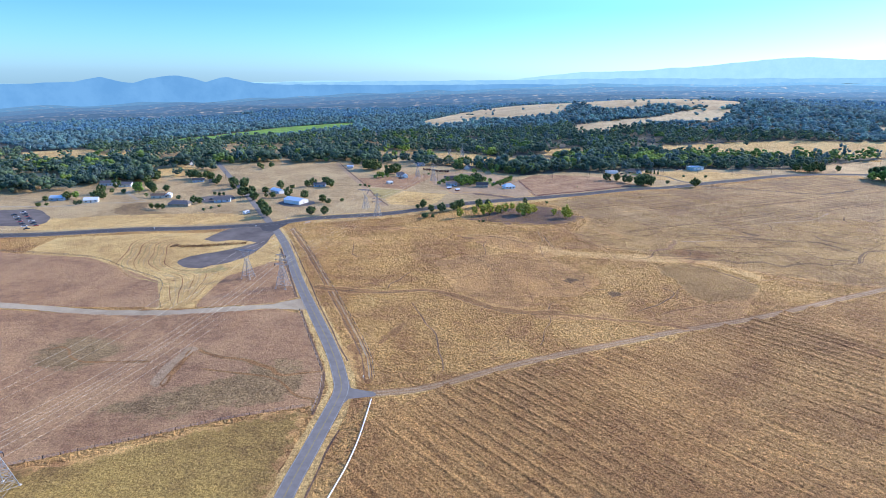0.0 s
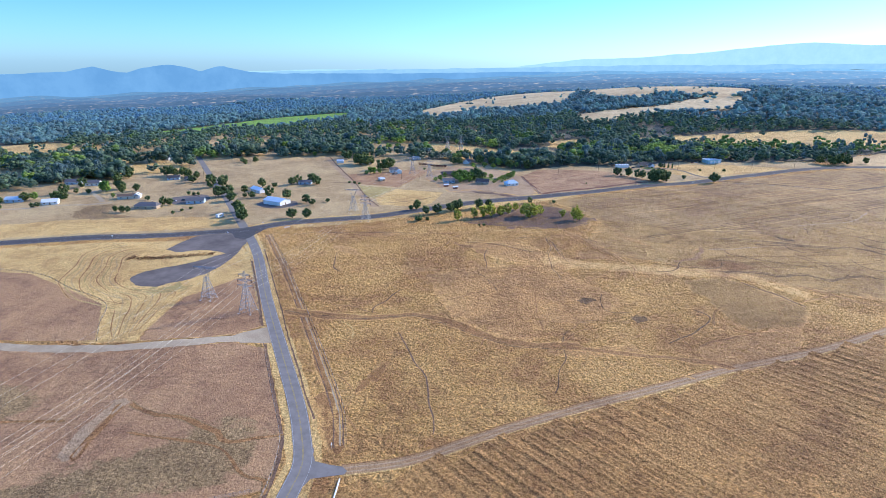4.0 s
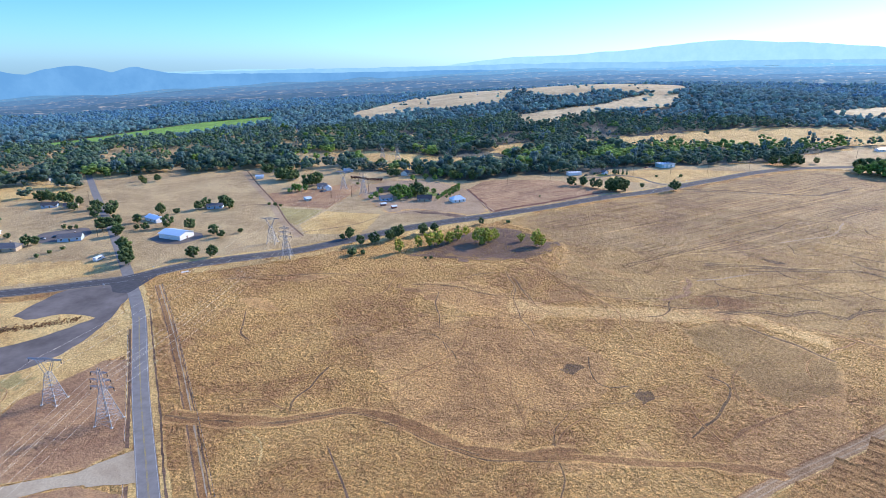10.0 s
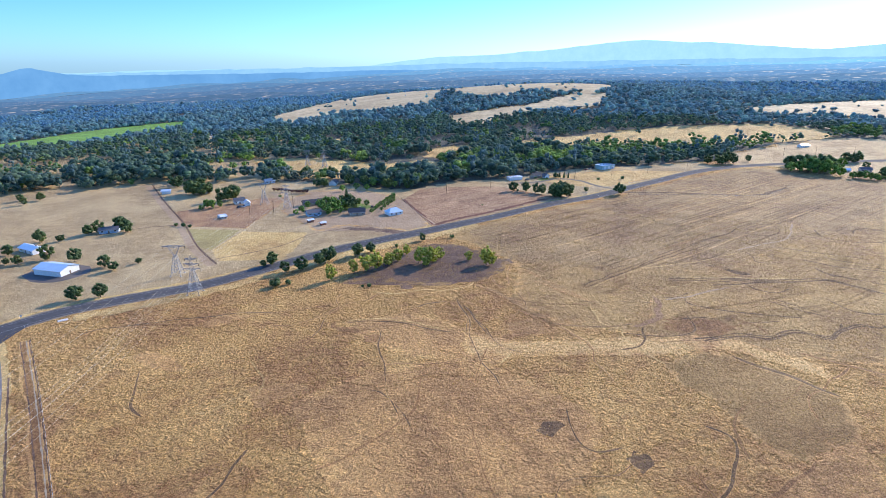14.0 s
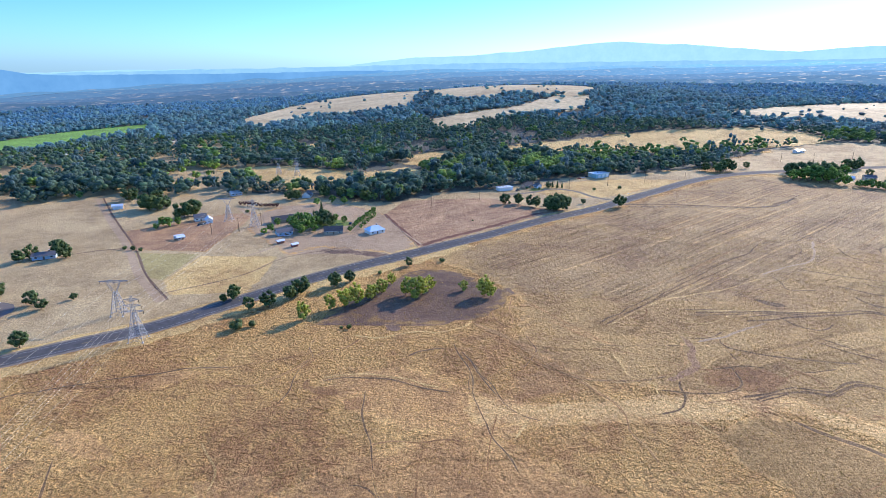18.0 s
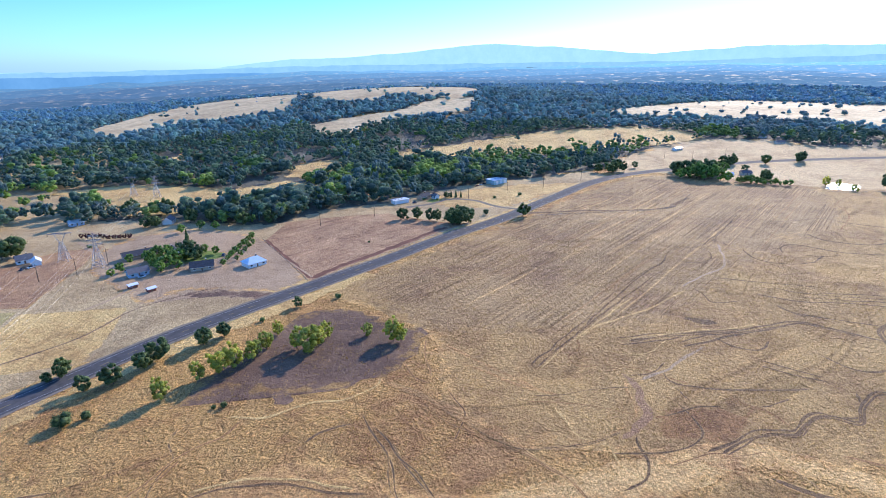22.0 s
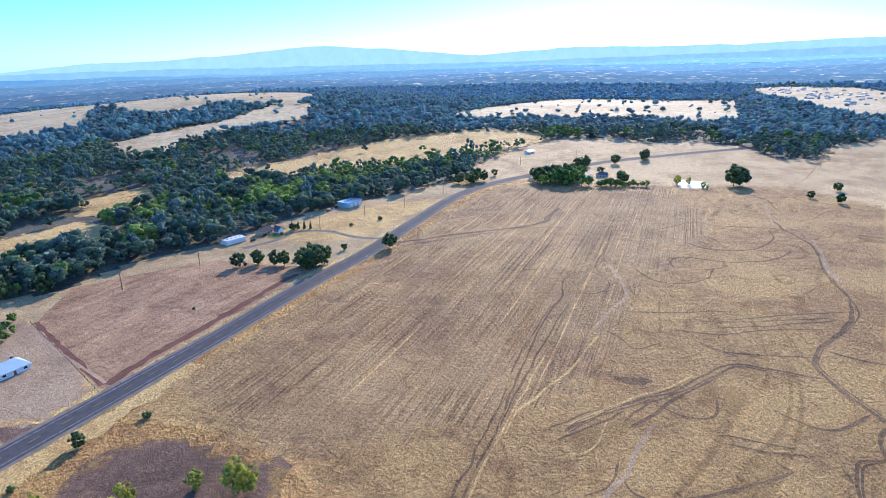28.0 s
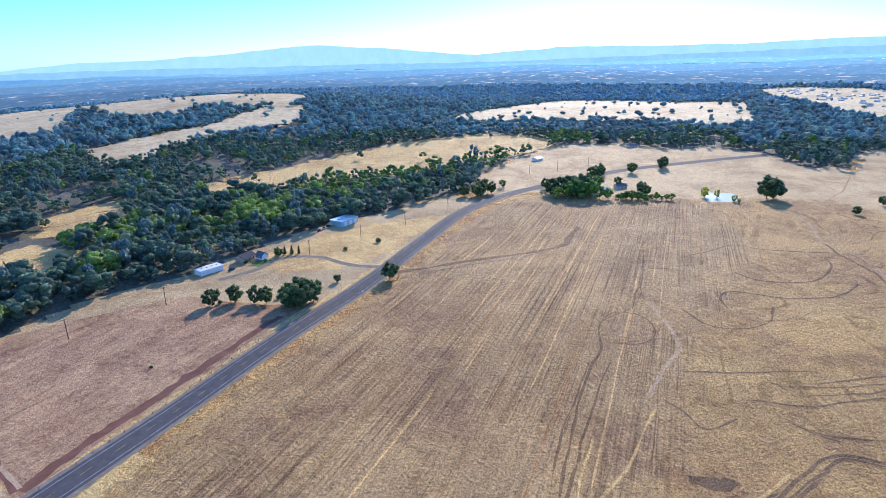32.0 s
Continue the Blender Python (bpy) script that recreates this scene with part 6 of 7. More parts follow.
grow(SHRUBS, [(-222, 442, 3), (-226, 434, 3), (-217, 449, 3), (200, 604, 2.5), (226, 588, 3), (250, 648, 2.5), (240, 655, 3), (150, 560, 1.5), (300, 630, 3), (327, 628, 3.6), (-98, 560, 3), (-92, 556, 3.5), (-87, 553, 3), (5, 600, 4), (-22, 640, 3)], "small dark garden shrub", "shrub", "garden shrubs")
for models in (OAKS, ROUND, BRIGHT, GARDEN, PLUM, SHRUBS, CYPRESS):
    for ob, _ in models:
        for c in (*ob.children_recursive, ob):
            bpy.data.objects.remove(c)


# ---- buildings ----
def house(x, y, turn, length, width, wall, rise, walls, roof, label, category="house", windows=3, chimney=True, hip=0.0, name="house"):
    """A gabled or hipped house: walls, two roof slopes with eaves, windows with frames, a door."""
    root = holder(name, label, category)
    root.matrix_world = pose(x, y, float(land(x, y)), 0, 0, turn)
    l, w = length / 2, width / 2
    bm = bmesh.new()
    box(bm, -l, l, -w, w, -0.3, wall)
    if not hip:
        for s in (-1, 1):
            a, b, c = bm.verts.new((s * l, -w, wall)), bm.verts.new((s * l, w, wall)), bm.verts.new((s * l, 0, wall + rise))
            d, e, f = bm.verts.new((s * (l - 0.2), -w, wall)), bm.verts.new((s * (l - 0.2), w, wall)), bm.verts.new((s * (l - 0.2), 0, wall + rise))
            for q in ((a, b, c), (d, f, e), (a, c, f, d), (b, e, f, c)):
                bm.faces.new(q)
        bmesh.ops.recalc_face_normals(bm, faces=bm.faces[:])
    part("wall", bm, walls, root)
    o, t = 0.55, 0.16
    for s in (-1, 1):
        bm = bmesh.new()
        drop = rise / w * o
        top, low = [(-l - o + hip, 0, wall + rise), (l + o - hip, 0, wall + rise)], [(l + o, s * (w + o), wall - drop), (-l - o, s * (w + o), wall - drop)]
        lower = [bm.verts.new((p[0], p[1], p[2] + 0.03)) for p in top + low]
        upper = [bm.verts.new((p[0], p[1], p[2] + t)) for p in top + low]
        bm.faces.new(lower), bm.faces.new(upper)
        for k in range(4):
            bm.faces.new((lower[k], lower[(k + 1) % 4], upper[(k + 1) % 4], upper[k]))
        bmesh.ops.recalc_face_normals(bm, faces=bm.faces[:])
        slope = part("roof", bm, roof, root)
        part("gutter", boxed(-l - o, l + o, s * (w + o) - 0.07, s * (w + o) + 0.07, wall - drop - 0.08, wall - drop + 0.05), TRIM, slope)
        if hip:
            bm = bmesh.new()
            p = [(s * (l + o - hip), 0, wall + rise + t), (s * (l + o), -w - o, wall - drop + t), (s * (l + o), w + o, wall - drop + t)]
            q = [bm.verts.new(v) for v in p] + [bm.verts.new((v[0], v[1], v[2] - t)) for v in p]
            for fc in ((0, 1, 2), (3, 5, 4), (0, 3, 4, 1), (1, 4, 5, 2), (2, 5, 3, 0)):
                bm.faces.new([q[k] for k in fc])
            bmesh.ops.recalc_face_normals(bm, faces=bm.faces[:])
            part("roof", bm, roof, root)
    for s in (-1, 1):
        for k in range(windows):
            u = -l + length * (k + 0.5) / windows
            if s < 0 and k == windows // 2:
                d = part("door", boxed(u - 0.5, u + 0.5, -w - 0.06, -w + 0.02, 0, 2.05), DOOR, root)
                part("door_frame", boxed(u - 0.6, u + 0.6, -w - 0.04, -w + 0.02, 2.05, 2.17), TRIM, d)
                continue
            f = part("window", boxed(u - 0.75, u + 0.75, s * w - 0.05, s * w + 0.05, 0.95, 2.15), TRIM, root)
            part("pane", boxed(u - 0.64, u + 0.64, s * w - 0.07, s * w + 0.07, 1.05, 2.05), GLASS, f)
    if chimney:
        c = part("chimney", boxed(l * 0.4 - 0.35, l * 0.4 + 0.35, w * 0.3 - 0.35, w * 0.3 + 0.35, wall, wall + rise + 0.7), BROWN_ROOF, root)
        part("chimney_cap", boxed(l * 0.4 - 0.42, l * 0.4 + 0.42, w * 0.3 - 0.42, w * 0.3 + 0.42, wall + rise + 0.7, wall + rise + 0.8), CONCRETE, c)
    return root


def barn(x, y, turn, length, width, wall, rise, walls, roof, label):
    root = house(x, y, turn, length, width, wall, rise, walls, roof, label, "barn", 0, False, name="barn")
    l, w = length / 2, width / 2
    for u in (-0.5, 0.1, 0.62):
        d = part("roller_door", boxed(u * l - 1.7, u * l + 1.7, -w - 0.07, -w + 0.02, 0, 3.2), TRIM, root)
        for k in range(4):
            part("door_panel", boxed(u * l - 1.62, u * l + 1.62, -w - 0.1, -w - 0.06, 0.06 + k * 0.78, 0.78 + k * 0.78), WHITE_WALL, d)
    part("side_door", boxed(l - 0.02, l + 0.06, -0.5, 0.5, 0, 2.05), DOOR, root)
    for k in range(5):
        u = -l + length * (k + 0.5) / 5
        part("skylight", boxed(u - 0.45, u + 0.45, w * 0.3, w * 0.34, wall + rise * 0.6, wall + rise * 0.72), TRIM, root)
    return root


def flat_shop(x, y, turn, length, width, wall, walls, roof, label):
    root = holder("workshop", label, "building")
    root.matrix_world = pose(x, y, float(land(x, y)), 0, 0, turn)
    l, w = length / 2, width / 2
    part("wall", boxed(-l, l, -w, w, -0.3, wall), walls, root)
    part("roof", boxed(-l - 0.4, l + 0.4, -w - 0.4, w + 0.4, wall, wall + 0.35, bevel=0.08), roof, root)
    for k in range(3):
        d = part("roller_door", boxed(-l * 0.7 + k * l * 0.6, -l * 0.7 + k * l * 0.6 + 3.4, -w - 0.06, -w + 0.02, 0, 3.4), TRIM, root)
        part("door_panel", boxed(-l * 0.7 + k * l * 0.6 + 0.1, -l * 0.7 + k * l * 0.6 + 3.3, -w - 0.09, -w - 0.05, 0.1, 3.3), WHITE_WALL, d)
    for k in range(4):
        part("roof_vent", boxed(-l * 0.7 + k * l * 0.45, -l * 0.7 + k * l * 0.45 + 0.9, -0.45, 0.45, wall + 0.34, wall + 0.75, bevel=0.06), STEEL, root)
    part("corner_post", boxed(-l - 0.06, -l + 0.12, -w - 0.06, -w + 0.12, -0.2, wall), TRIM, root)
    return root


barn(-149, 470, -29, 20, 13, 3.6, 1.9, WHITE_WALL, METAL_ROOF, "long white metal barn with a pale blue roof")
house(-180, 518, -43, 17, 8, 2.8, 1.8, WHITE_WALL, WHITE_ROOF, "white house with a pale metal roof behind the barn")
house(-143, 555, 5, 13, 7, 2.6, 1.5, BLUE_WALL, GREY_ROOF, "pale blue house with a grey shingle roof among oaks")
house(-256, 453, 0, 19, 9, 2.8, 2.2, TAN_WALL, GREY_ROOF, "tan house with a broad grey shingle roof", hip=3.0)
house(-222, 471, 10, 15, 8, 2.8, 2, BLUE_WALL, GREY_ROOF, "pale blue house with a grey roof by the side road")
house(-291, 488, 14, 17, 7, 2.8, 1.6, CREAM_WALL, BROWN_ROOF, "long cream house with a low brown roof")
house(-284, 490, 104, 7, 6, 2.8, 1.8, WHITE_WALL, WHITE_ROOF, "white gabled garage beside the cream house", "garage", 1, False)
house(-357, 546, 8, 13, 8, 3, 2, WHITE_WALL, GREY_ROOF, "white house with a grey roof under trees")
house(-380, 551, 5, 14, 8, 2.8, 2.2, BLUE_WALL, GREY_ROOF, "pale blue house with a grey roof under trees")
house(-386, 475, 10, 14, 8, 2.8, 1.8, BLUE_WALL, METAL_ROOF, "pale blue house with a metal roof at the wood's edge")
house(-349, 467, 20, 12, 8, 2.8, 1.8, WHITE_WALL, WHITE_ROOF, "white house with a pale roof beside the lane")
house(-290, 579, 14, 12, 7, 2.6, 1.8, BLUE_WALL, DARK_ROOF, "pale blue house with a dark roof under oaks")
house(-269, 572, 10, 10, 7, 2.6, 1.6, TAN_WALL, DARK_ROOF, "tan shed with a dark roof under oaks", "shed", 2, False)
barn(-128, 682, 4, 8, 5.5, 2.6, 1.4, TAN_WALL, WHITE_ROOF, "small tan barn with a white roof")
house(-94, 674, 15, 12, 7, 2.8, 2, CREAM_WALL, GREY_ROOF, "cream house with a grey roof under big oaks")
house(-57, 626, 15, 9, 6, 2.9, 2.4, WHITE_WALL, GREY_ROOF, "white farmhouse with a grey roof under a big oak")
house(-50, 619, 100, 7, 5, 2.6, 1.8, WHITE_WALL, WHITE_ROOF, "small white outbuilding with a metal roof", "shed", 2, False)
house(-34, 710, 18, 10, 6, 2.8, 1.8, BLUE_WALL, METAL_ROOF, "pale house with a light blue metal roof")
house(30, 680, 70, 9, 7, 3, 2.6, WHITE_WALL, GREY_ROOF, "white gabled barn at the wood's edge", "barn", 2, False)
house(6, 566, 14, 11, 7, 2.8, 1.9, BLUE_WALL, GREY_ROOF, "pale blue cottage with a grey roof")
house(8, 602, 12, 20, 8, 2.8, 2, TAN_WALL, DARK_ROOF, "long low house with a dark shingle roof")
house(28, 597, 100, 7, 6, 3, 2.2, WHITE_WALL, GREY_ROOF, "white gabled wing beside the long house")
house(41, 558, -6, 13, 8, 2.8, 2.4, TAN_WALL, DARK_ROOF, "tan farmhouse with a dark shingle roof")
house(70, 549, 18, 12, 9, 2.8, 2.6, WHITE_WALL, METAL_ROOF, "white house with a pale blue hipped roof", hip=4.0)
house(-65, 574, 20, 4.6, 3, 2.2, 0.7, CREAM_WALL, WHITE_ROOF, "small cream shed with a white roof", "shed", 2, False)
house(3, 544, 20, 4.6, 2.6, 2.1, 0.6, RED_WALL, WHITE_ROOF, "low red shed with a white roof", "shed", 2, False)
house(12, 533, 25, 4.2, 2.4, 2.1, 0.6, RED_WALL, WHITE_ROOF, "tiny red shed with a white roof", "shed", 1, False)
flat_shop(217, 657, 8, 15, 7, 3, WHITE_WALL, WHITE_ROOF, "white metal building with a low flat roof")
house(243, 661, 20, 11, 7, 2.8, 2.2, TAN_WALL, DARK_ROOF, "tan house with a dark roof and solar dark slope")
house(252, 656, 100, 6, 5, 2.8, 2, WHITE_WALL, GREY_ROOF, "white gabled house wing")
flat_shop(338, 685, 14, 19, 12, 4.2, TEAL_WALL, WHITE_ROOF, "pale teal metal workshop with a white roof")
house(675, 744, 5, 14, 7, 2.8, 1.6, WHITE_WALL, WHITE_ROOF, "white house far up the highway", chimney=False)
house(606, 592, -30, 11, 7, 2.8, 1.9, CREAM_WALL, GREY_ROOF, "cream house hidden in the hedge of trees")
house(584, 596, -30, 7, 5, 2.5, 1.5, WHITE_WALL, WHITE_ROOF, "white outbuilding among the hedge trees", "shed", 2, False)
house(858, 742, -20, 10, 7, 3, 2, WHITE_WALL, GREY_ROOF, "small white house at the far wood's edge")
house(835, 700, -25, 13, 7, 2.8, 1.8, CREAM_WALL, GREY_ROOF, "cream house at the far wood's edge")
house(880, 640, -35, 13, 7, 2.8, 1.8, TAN_WALL, BROWN_ROOF, "tan house with a brown roof at the far wood's edge")
for k in range(26):
    r1 = random.Random(k)
    a, d = radians(r1.uniform(95, 128)), r1.uniform(640, 1150)
    x, y = MID[0] + d * math.cos(a), MID[1] + d * math.sin(a)
    if any(inside(q, np.array(x), np.array(y)) for q in CLEAR):
        continue
    house(x, y, r1.uniform(0, 180), r1.uniform(10, 16), 8, 3, 2.2, r1.choice([WHITE_WALL, CREAM_WALL, BLUE_WALL]), r1.choice([GREY_ROOF, WHITE_ROOF, DARK_ROOF]), "house half hidden in the woods", "house", 2, False)


# far houses on the pale slopes, too small to tell apart
rs = np.random.RandomState(17)
v, f = [], []
for k in range(210):
    x, y = rs.uniform(1480, 2250), rs.uniform(500, 980)
    if not inside(MEADOWS[6][1], np.array(x), np.array(y)):
        continue
    l1, w1, a1, z1 = rs.uniform(3.5, 6.5), rs.uniform(2.6, 4), rs.uniform(0, 3.1), float(land(x, y))
    for u, w2, h in ((-1, -1, 0), (1, -1, 0), (1, 1, 0), (-1, 1, 0), (-1, -1, 2.8), (1, -1, 2.8), (1, 1, 2.8), (-1, 1, 2.8), (-1, 0, 4.4), (1, 0, 4.4)):
        v.append((x + u * l1 * math.cos(a1) - w2 * w1 * math.sin(a1), y + u * l1 * math.sin(a1) + w2 * w1 * math.cos(a1), z1 + 1 + h))
    f += [[q + len(v) - 10 for q in p] for p in ((0, 1, 5, 4), (1, 2, 6, 5), (2, 3, 7, 6), (3, 0, 4, 7), (4, 5, 9, 8), (6, 7, 8, 9), (5, 6, 9, 9), (7, 4, 8, 8))]
tagged(new("distant_houses", mesh_from("distant_houses", v, f, CREAM_WALL)), "scattered tiny pale houses of a far settlement", "houses", kind="stuff")


# ---- vehicles ----
def car(x, y, turn, paint_, label, van=False):
    root = holder("car" if not van else "motorhome", label, "car" if not van else "motorhome")
    root.matrix_world = pose(x, y, float(land(x, y)) + 0.05, 0, 0, turn)
    l, w, h = (2.25, 0.9, 0.85) if not van else (3.8, 1.2, 1.1)
    part("body", boxed(-l, l, -w, w, 0.35, h, bevel=0.12), paint_, root)
    bm = bmesh.new()
    vs = box(bm, -l * 0.55, l * 0.5, -w * 0.88, w * 0.88, h, h + 0.6) if not van else box(bm, -l, l * 0.75, -w, w, h, 2.9, bevel=0.15)
    if not van:
        for v in bm.verts:
            if v.co.z > h + 0.3:
                v.co.x *= 0.72
                v.co.y *= 0.86
    part("cabin", bm, GLASS if not van else paint_, root)
    for s in (-1, 1):
        part("headlight", boxed(l - 0.05, l + 0.02, s * w * 0.75 - 0.15, s * w * 0.75 + 0.15, 0.55, 0.7), TRIM, root)
        for u in (-0.62, 0.62):
            wheel = part("wheel", beam(bmesh.new(), (u * l, s * (w - 0.2), 0.32), (u * l, s * (w + 0.02), 0.32), 0.33, 0.33, 12), TYRE, root)
            part("rim", beam(bmesh.new(), (u * l, s * (w + 0.02), 0.32), (u * l, s * (w + 0.04), 0.32), 0.19, 0.19, 10), STEEL, wheel)
        if van:
            part("window", boxed(-l * 0.5, l * 0.2, s * w - 0.02, s * w + 0.02, 1.6, 2.3), GLASS, root)
    return root


car(-183, 424, 70, CAR_WHITE, "white motorhome parked by the side road", True)
car(-66, 577, 20, CAR_WHITE, "white trailer parked in the field", True)
car(-236, 478, 15, CAR_DARK, "dark car parked by the house")
car(-243, 474, 15, CAR_WHITE, "white car parked by the house")
car(-52, 612, 40, CAR_WHITE, "white car parked at the farm")
car(-56, 610, 50, CAR_DARK, "dark car parked at the farm")
car(56, 578, 70, CAR_DARK, "dark car on the farm drive")
car(8, 560, 10, CAR_WHITE, "white pickup parked by the cottage")
car(318, 683, 20, CAR_WHITE, "white car parked by the workshop")
car(312, 680, 20, CAR_RED, "red car parked by the workshop")
car(324, 686, 20, CAR_DARK, "dark car parked by the workshop")
car(228, 650, 20, CAR_DARK, "dark car parked on the drive")
for k in range(14):
    car(-383 + 7 * (k % 7), 420 - 7.5 * (k % 7) - 11 * (k // 7), 40, (CAR_WHITE, CAR_DARK, CAR_RED, CAR_DARK)[k % 4], "car parked in a grey gravel lot")


# ---- power lines ----
def pylon(x, y, turn, height, wide, label):
    """A lattice tower: four legs, bracing, a bridge with arms, insulators."""
    root = holder("transmission_tower", label, "pylon", "transmission towers")
    z0 = float(land(x, y))
    root.matrix_world = pose(x, y, z0, 0, 0, turn)
    b, waist, hw = height * 0.15, 0.75, height * 0.62
    for sx in (-1, 1):
        for sy in (-1, 1):
            leg = part("leg", beam(bmesh.new(), (sx * b, sy * b, -0.3), (sx * waist, sy * waist, hw), 0.14, 0.1), STEEL, root)
            part("footing", boxed(sx * b - 0.35, sx * b + 0.35, sy * b - 0.35, sy * b + 0.35, -0.3, 0.25), CONCRETE, leg)
            if wide:
                part("upper_leg", beam(bmesh.new(), (sx * waist, sy * waist, hw), (sx * height * 0.17, sy * 0.5, height * 0.9), 0.1), STEEL, root)
            else:
                part("upper_leg", beam(bmesh.new(), (sx * waist, sy * waist, hw), (sx * 0.3, sy * 0.3, height), 0.1, 0.06), STEEL, root)
    for face in range(4):
        bm = bmesh.new()
        q = Matrix.Rotation(face * math.pi / 2, 4, "Z")
        n = 7
        for k in range(n):
            za, zb = hw * (1 - (1 - k / n) ** 1.2), hw * (1 - (1 - (k + 1) / n) ** 1.2)
            ra, rb = b + (waist - b) * za / hw, b + (waist - b) * zb / hw
            for s in (-1, 1):
                beam(bm, q @ Vector((s * ra, -ra, za)), q @ Vector((-s * rb, -rb, zb)), 0.055)
            beam(bm, q @ Vector((-rb, -rb, zb)), q @ Vector((rb, -rb, zb)), 0.055)
        tagged(part("bracing", bm, STEEL, root), kind="stuff")
    arms = [(height * 0.9, height * 0.34)] if wide else [(height * 0.66, 4.6), (height * 0.79, 4.0), (height * 0.92, 3.2)]
    ends = []
    for z, r in arms:
        rods = []
        for sy in (-0.5, 0.5):
            rods += [((s * r, 0, z), (0, sy, z + dz), w) for s in (-1, 1) for dz, w in ((0.3, 0.08), (-0.9, 0.07))]
        if wide:
            rods += [((-r + r * k / 4, 0.4, z), (-r + r * (k + 1) / 4, -0.4, z), 0.05) for k in range(8)]
            rods += [((-r, s * 0.4, z), (r, s * 0.4, z), 0.08) for s in (-1, 1)]
        for a, b, w in rods:
            part("arm_rod", beam(bmesh.new(), a, b, w), STEEL, root)
        for u in ((-1, 0, 1) if wide else (-1, 1)):
            part("insulator", beam(bmesh.new(), (u * r * 0.96, 0, z), (u * r * 0.96, 0, z - 1.6), 0.1, 0.1, 6), GLASS, root)
            ends.append(root.matrix_world @ Vector((u * r * 0.96, 0, z - 1.6)))
    return ends


def wires(rows, sag, thick, owner_label):
    for a_ends, b_ends in zip(rows, rows[1:]):
        for a, b in zip(a_ends, b_ends):
            bm = bmesh.new()
            p = [a.lerp(b, k / 18) - Vector((0, 0, sag * 4 * (k / 18) * (1 - k / 18))) for k in range(19)]
            out = Vector((-(b - a).y, (b - a).x, 0)).normalized() * thick
            loops = [[bm.verts.new(q + out), bm.verts.new(q + Vector((0, 0, thick))), bm.verts.new(q - out), bm.verts.new(q - Vector((0, 0, thick)))] for q in p]
            for u, v in zip(loops, loops[1:]):
                for k in range(4):
                    bm.faces.new((u[k], u[(k + 1) % 4], v[(k + 1) % 4], v[k]))
            me = bpy.data.meshes.new("power_cable")
            bm.to_mesh(me)
            bm.free()
            me.materials.append(WIRE)
            tagged(new("power_cable", me), owner_label, "cable", "power cables")


LINE_A = [(-216, -135), (-173, 58), (-126, 254), (-77, 446), (-35, 619), (7, 800)]
LINE_B = [(-180, -110), (-139, 64), (-100, 238), (-62.5, 414), (-15, 594), (26, 780)]
wires([pylon(x, y, -13, 20, True, "grey lattice transmission tower with a wide bridge top") for x, y in LINE_A], 4.5, 0.027, "pale sagging transmission cable")
wires([pylon(x, y, -13, 22, False, "tall grey lattice transmission tower with three arms") for x, y in LINE_B], 5.0, 0.027, "pale sagging transmission cable")


def pole(x, y, h, turn):
    root = holder("utility_pole", "brown wooden utility pole with a crossarm", "pole", "utility poles")
    root.matrix_world = pose(x, y, float(land(x, y)), 0, 0, turn)
    part("post", beam(bmesh.new(), (0, 0, -0.4), (0, 0, h), 0.17, 0.12, 7), WOOD, root)
    part("crossarm", boxed(-1.2, 1.2, -0.07, 0.07, h - 0.75, h - 0.6), WOOD, root)
    for u in (-1.1, 0, 1.1):
        part("insulator", beam(bmesh.new(), (u, 0, h - 0.6), (u, 0, h - 0.4), 0.06, 0.04, 6), GLASS, root)


for x, y in ((179, 623), (277, 638), (323, 643), (370, 648), (132, 616), (-45, 582), (-26, 583), (-10, 595), (-205, 474), (-236, 532), (-262, 590), (425, 655), (600, 700), (640, 690), (690, 680)):
    pole(x, y, 10.5, 20)


# ---- fences, pond and small things ----
def fence(pts, gap, label, posts=True, dark=WOOD, height=1.2):
    """Posts with three wires along a line."""
    root = holder("fence", label, "fence")
    p = curve_pts(pts, 0.8)
    run = np.concatenate([[0], np.cumsum(np.linalg.norm(np.diff(p, axis=0), axis=1))])
    bm = bmesh.new()
    beam(bm, (0, 0, -0.2), (0, 0, height), 0.11, 0.09, 6)
    first = part("post", bm, dark, root)
    at = []
    for k, s in enumerate(np.arange(0, run[-1], gap)):
        x, y = float(np.interp(s, run, p[:, 0])), float(np.interp(s, run, p[:, 1]))
        z = float(land(x, y))
        at.append(Vector((x, y, z)))
        o = first if not k else new("post", first.data)
        o.parent, o.location = root, (x, y, z)
    for z in (0.35, 0.7, 1.05):
        bm = bmesh.new()
        loops = []
        for k, q in enumerate(at):
            d = at[min(k + 1, len(at) - 1)] - at[max(k - 1, 0)]
            side = Vector((-d.y, d.x, 0)).normalized() * 0.02
            loops.append([bm.verts.new(q + Vector((0, 0, z)) + side), bm.verts.new(q + Vector((0, 0, z + 0.03))), bm.verts.new(q + Vector((0, 0, z)) - side)])
        for u, v in zip(loops, loops[1:]):
            for k in range(3):
                bm.faces.new((u[k], u[(k + 1) % 3], v[(k + 1) % 3], v[k]))
        part("wire", bm, STEEL, root)


fence([(-122.8, 314), (-102.8, 260.5), (-88.8, 222)], 5, "wooden post and wire fence along the side road")
fence([(-81.8, 203), (-69.8, 171), (-59.2, 144), (-55.8, 134), (-54.2, 118), (-54.8, 106)], 5, "wooden post and wire fence along the bare field")
fence([(-126, 371), (-104, 321), (-82, 268), (-63, 221), (-44, 171), (-37, 151), (-33.5, 133)], 5, "wooden post and wire fence by the rutted strip")
fence([(-420, 309), (-320, 305), (-247, 292), (-211, 270), (-179, 249.5), (-167, 224), (-157, 204)], 4, "wooden post and wire fence round the brown field")
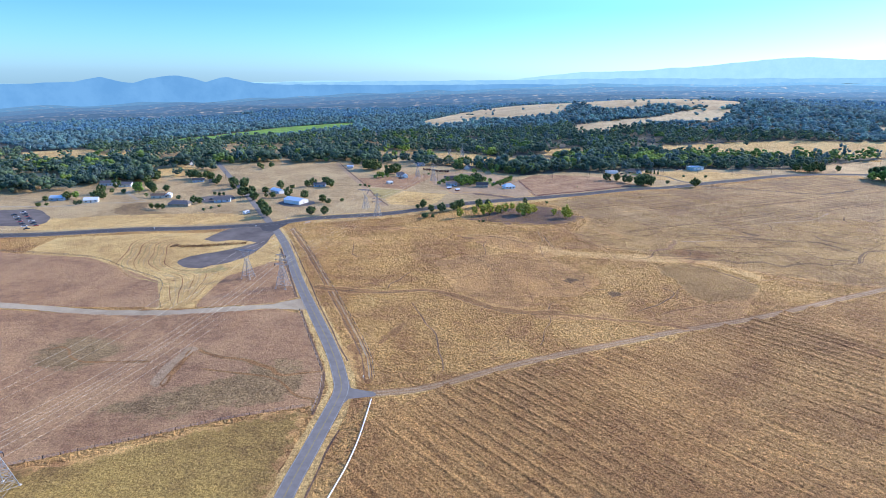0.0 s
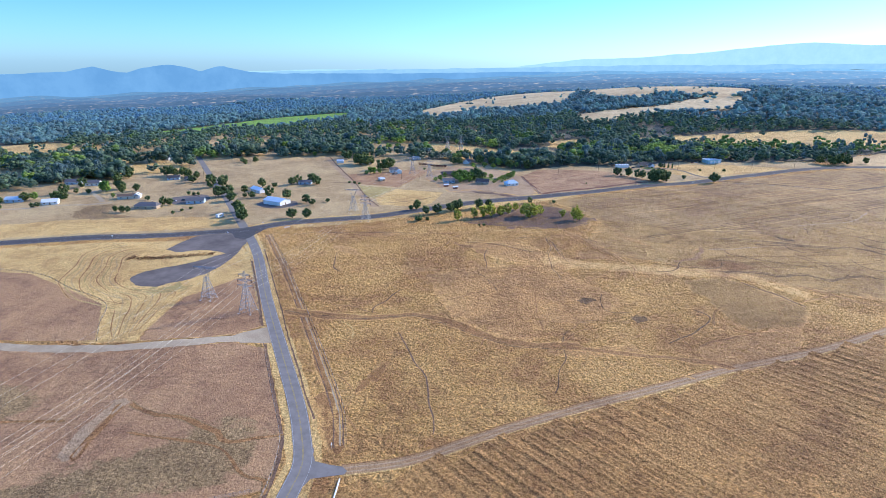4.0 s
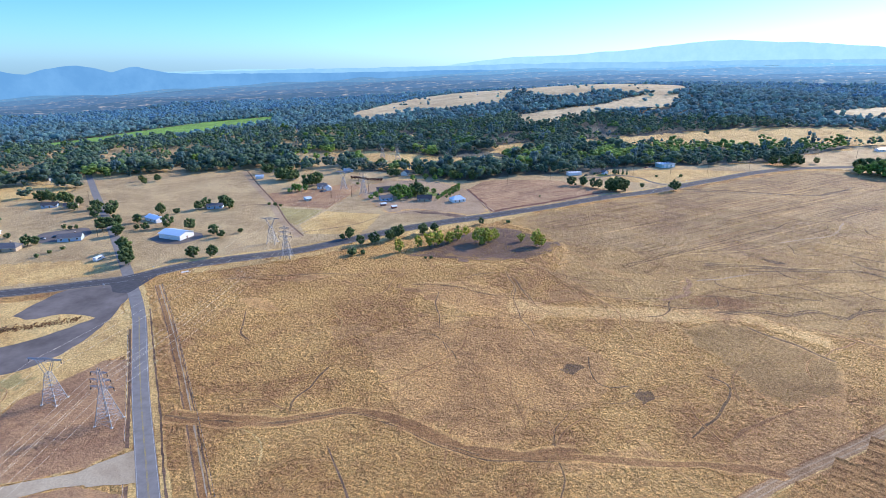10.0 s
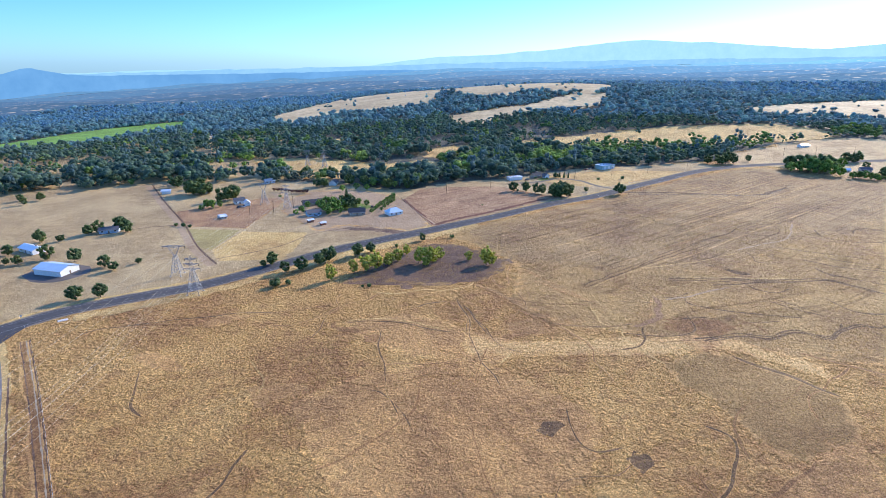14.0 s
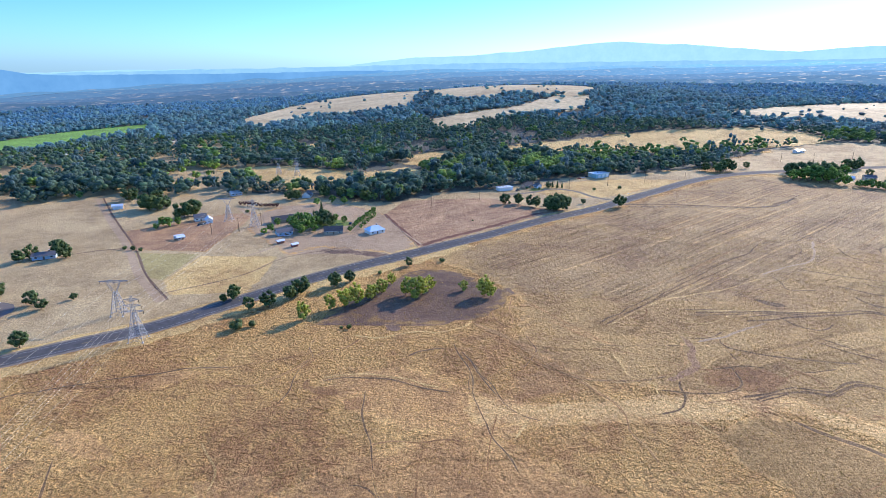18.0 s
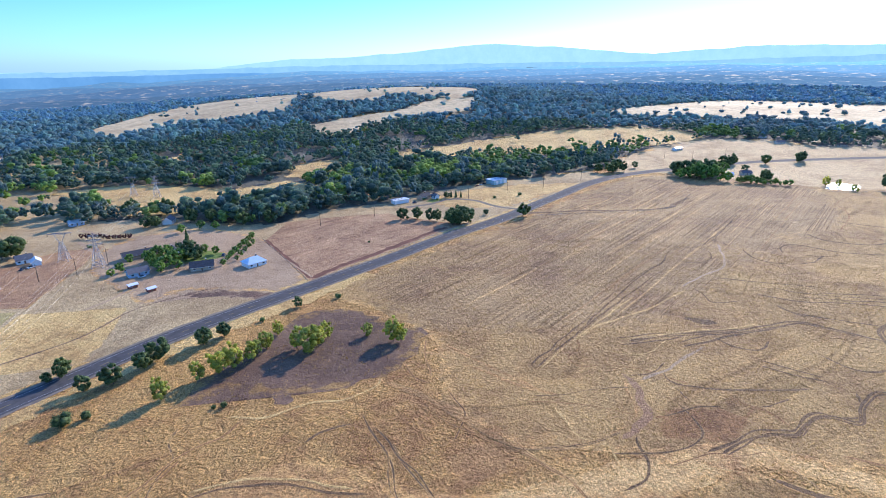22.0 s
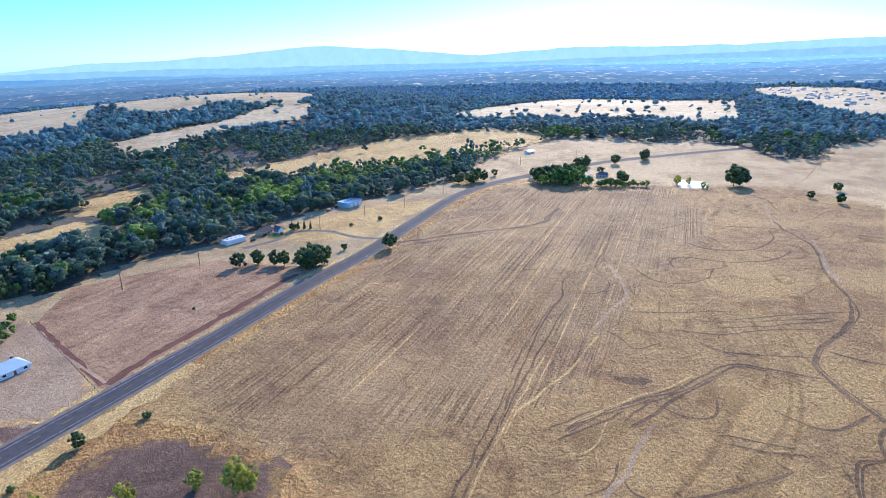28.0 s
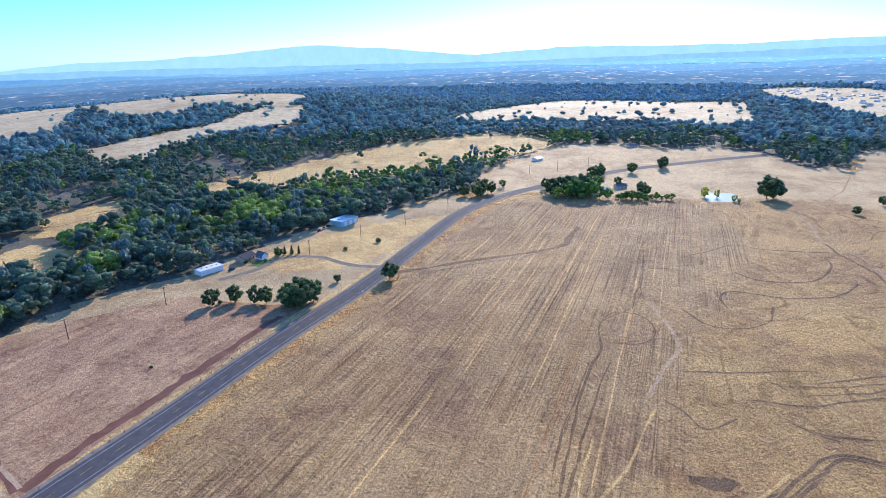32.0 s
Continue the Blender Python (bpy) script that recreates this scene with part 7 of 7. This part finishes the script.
fence([(-160, 70), (-140, 78), (-119, 87), (-84, 102), (-56, 112)], 5, "wooden post and wire fence along the weedy field")
fence([(86, 602), (89, 555), (92, 505)], 4, "wooden post and wire fence of the red field")
fence([(100, 507), (172, 539), (238, 568)], 6, "wire fence along the highway")
fence([(294, 562), (341, 543), (412, 527), (468, 552)], 5, "old wire fence across the mown field")
fence([(590, 500), (606, 486), (640, 470), (655, 455)], 5, "wire fence by the pond")
water = patch("pond", [(642, 521), (652, 500), (624, 489), (606, 506)], 0.12, WATER, "small pond shining in the low sun", wobble=0.5, fade=0)
water["category"] = "pond"
slab = boxed(-2.2, 2.2, -1.2, 1.2, -0.1, 0.12, bevel=0.05)
me = bpy.data.meshes.new("driveway_slab")
slab.to_mesh(me)
slab.free()
me.materials.append(CONCRETE)
s = new("driveway_slab", me)
s.matrix_world = pose(-120, 392, float(land(-120, 392)) + 0.05, 0, 0, 24)
tagged(s, "pale concrete driveway slab at the highway's edge", "slab")


def sign(x, y, turn):
    root = holder("road_sign", "small square road sign on a steel post", "sign", "road signs")
    root.matrix_world = pose(x, y, float(land(x, y)), 0, 0, turn)
    part("post", beam(bmesh.new(), (0, 0, -0.2), (0, 0, 2.4), 0.05, 0.05, 6), STEEL, root)
    part("plate", boxed(-0.4, 0.4, -0.04, -0.01, 1.6, 2.4), WHITE_WALL, root)


for x, y, a in ((-158, 372, 20), (-140, 398, 200), (-133, 384, 110), (-236, 361, 10), (258, 575, 30), (262, 560, 200), (-38, 131, 70), (318, 600, 20)):
    sign(x, y, a)

# low bank of rust-coloured reeds beside the asphalt turnout
rs = np.random.RandomState(8)
at = np.column_stack([rs.uniform(-203, -152, 420), np.zeros(420), np.zeros(420)])
at[:, 1] = 319 + np.clip(at[:, 0] + 185, 0, 40) * 0.33 + rs.normal(0, 1.9, 420)
at[:, 2] = land(at[:, 0], at[:, 1]) - 0.2
tagged(plant("reeds", at, rs.uniform(0.5, 1.2, 420), thin_tpl, REEDS, 4, 1.2), "rust-brown dry reed bank beside the turnout", "reeds", kind="stuff")


# ---- grass tufts ----
def tuft(seed):
    r1 = np.random.RandomState(seed)
    v, f = [], []
    for k in range(3):
        a = r1.uniform(0, 6.28)
        d = np.array([math.cos(a), math.sin(a), 0])
        s = np.array([-d[1], d[0], 0])
        c = d * r1.uniform(0, 0.2)
        v += [c - s * 0.32, c + s * 0.32, c + d * r1.uniform(0.0, 0.35) + (0, 0, 1)]
        f.append((3 * k, 3 * k + 1, 3 * k + 2))
    return np.array(v), np.array(f)


rs = np.random.RandomState(21)
n = 240000
x, y = rs.uniform(-150, 420, n), rs.uniform(-20, 520, n)
keep = (speckle(x, y, 38, 5) + rs.normal(0, 0.2, n)) > 0.36
hx, hy = np.array(curve_pts(HIGHWAY, 6)).T
dist = np.interp(x, hx, hy) - y
keep &= (dist > 9) & (np.hypot(x - 36, y - 160) < 420)
sx, sy = np.array(curve_pts(SIDE, 6)).T
keep &= x - np.interp(y, sy, sx) > 5.5
rx, ry = np.array(curve_pts(DIRT_LINE, 6)).T
keep &= np.abs(np.interp(x, rx, ry) - y) > 3.6
x, y = x[keep], y[keep]
at = np.stack([x, y, land(x, y) - 0.02], 1)
tagged(plant("grass", at, rs.uniform(0.12, 0.45, len(at)), [tuft(k) for k in range(6)], DRY_TUFT, 2, 1.5), "golden dry grass tufts over the field", "grass", kind="stuff")
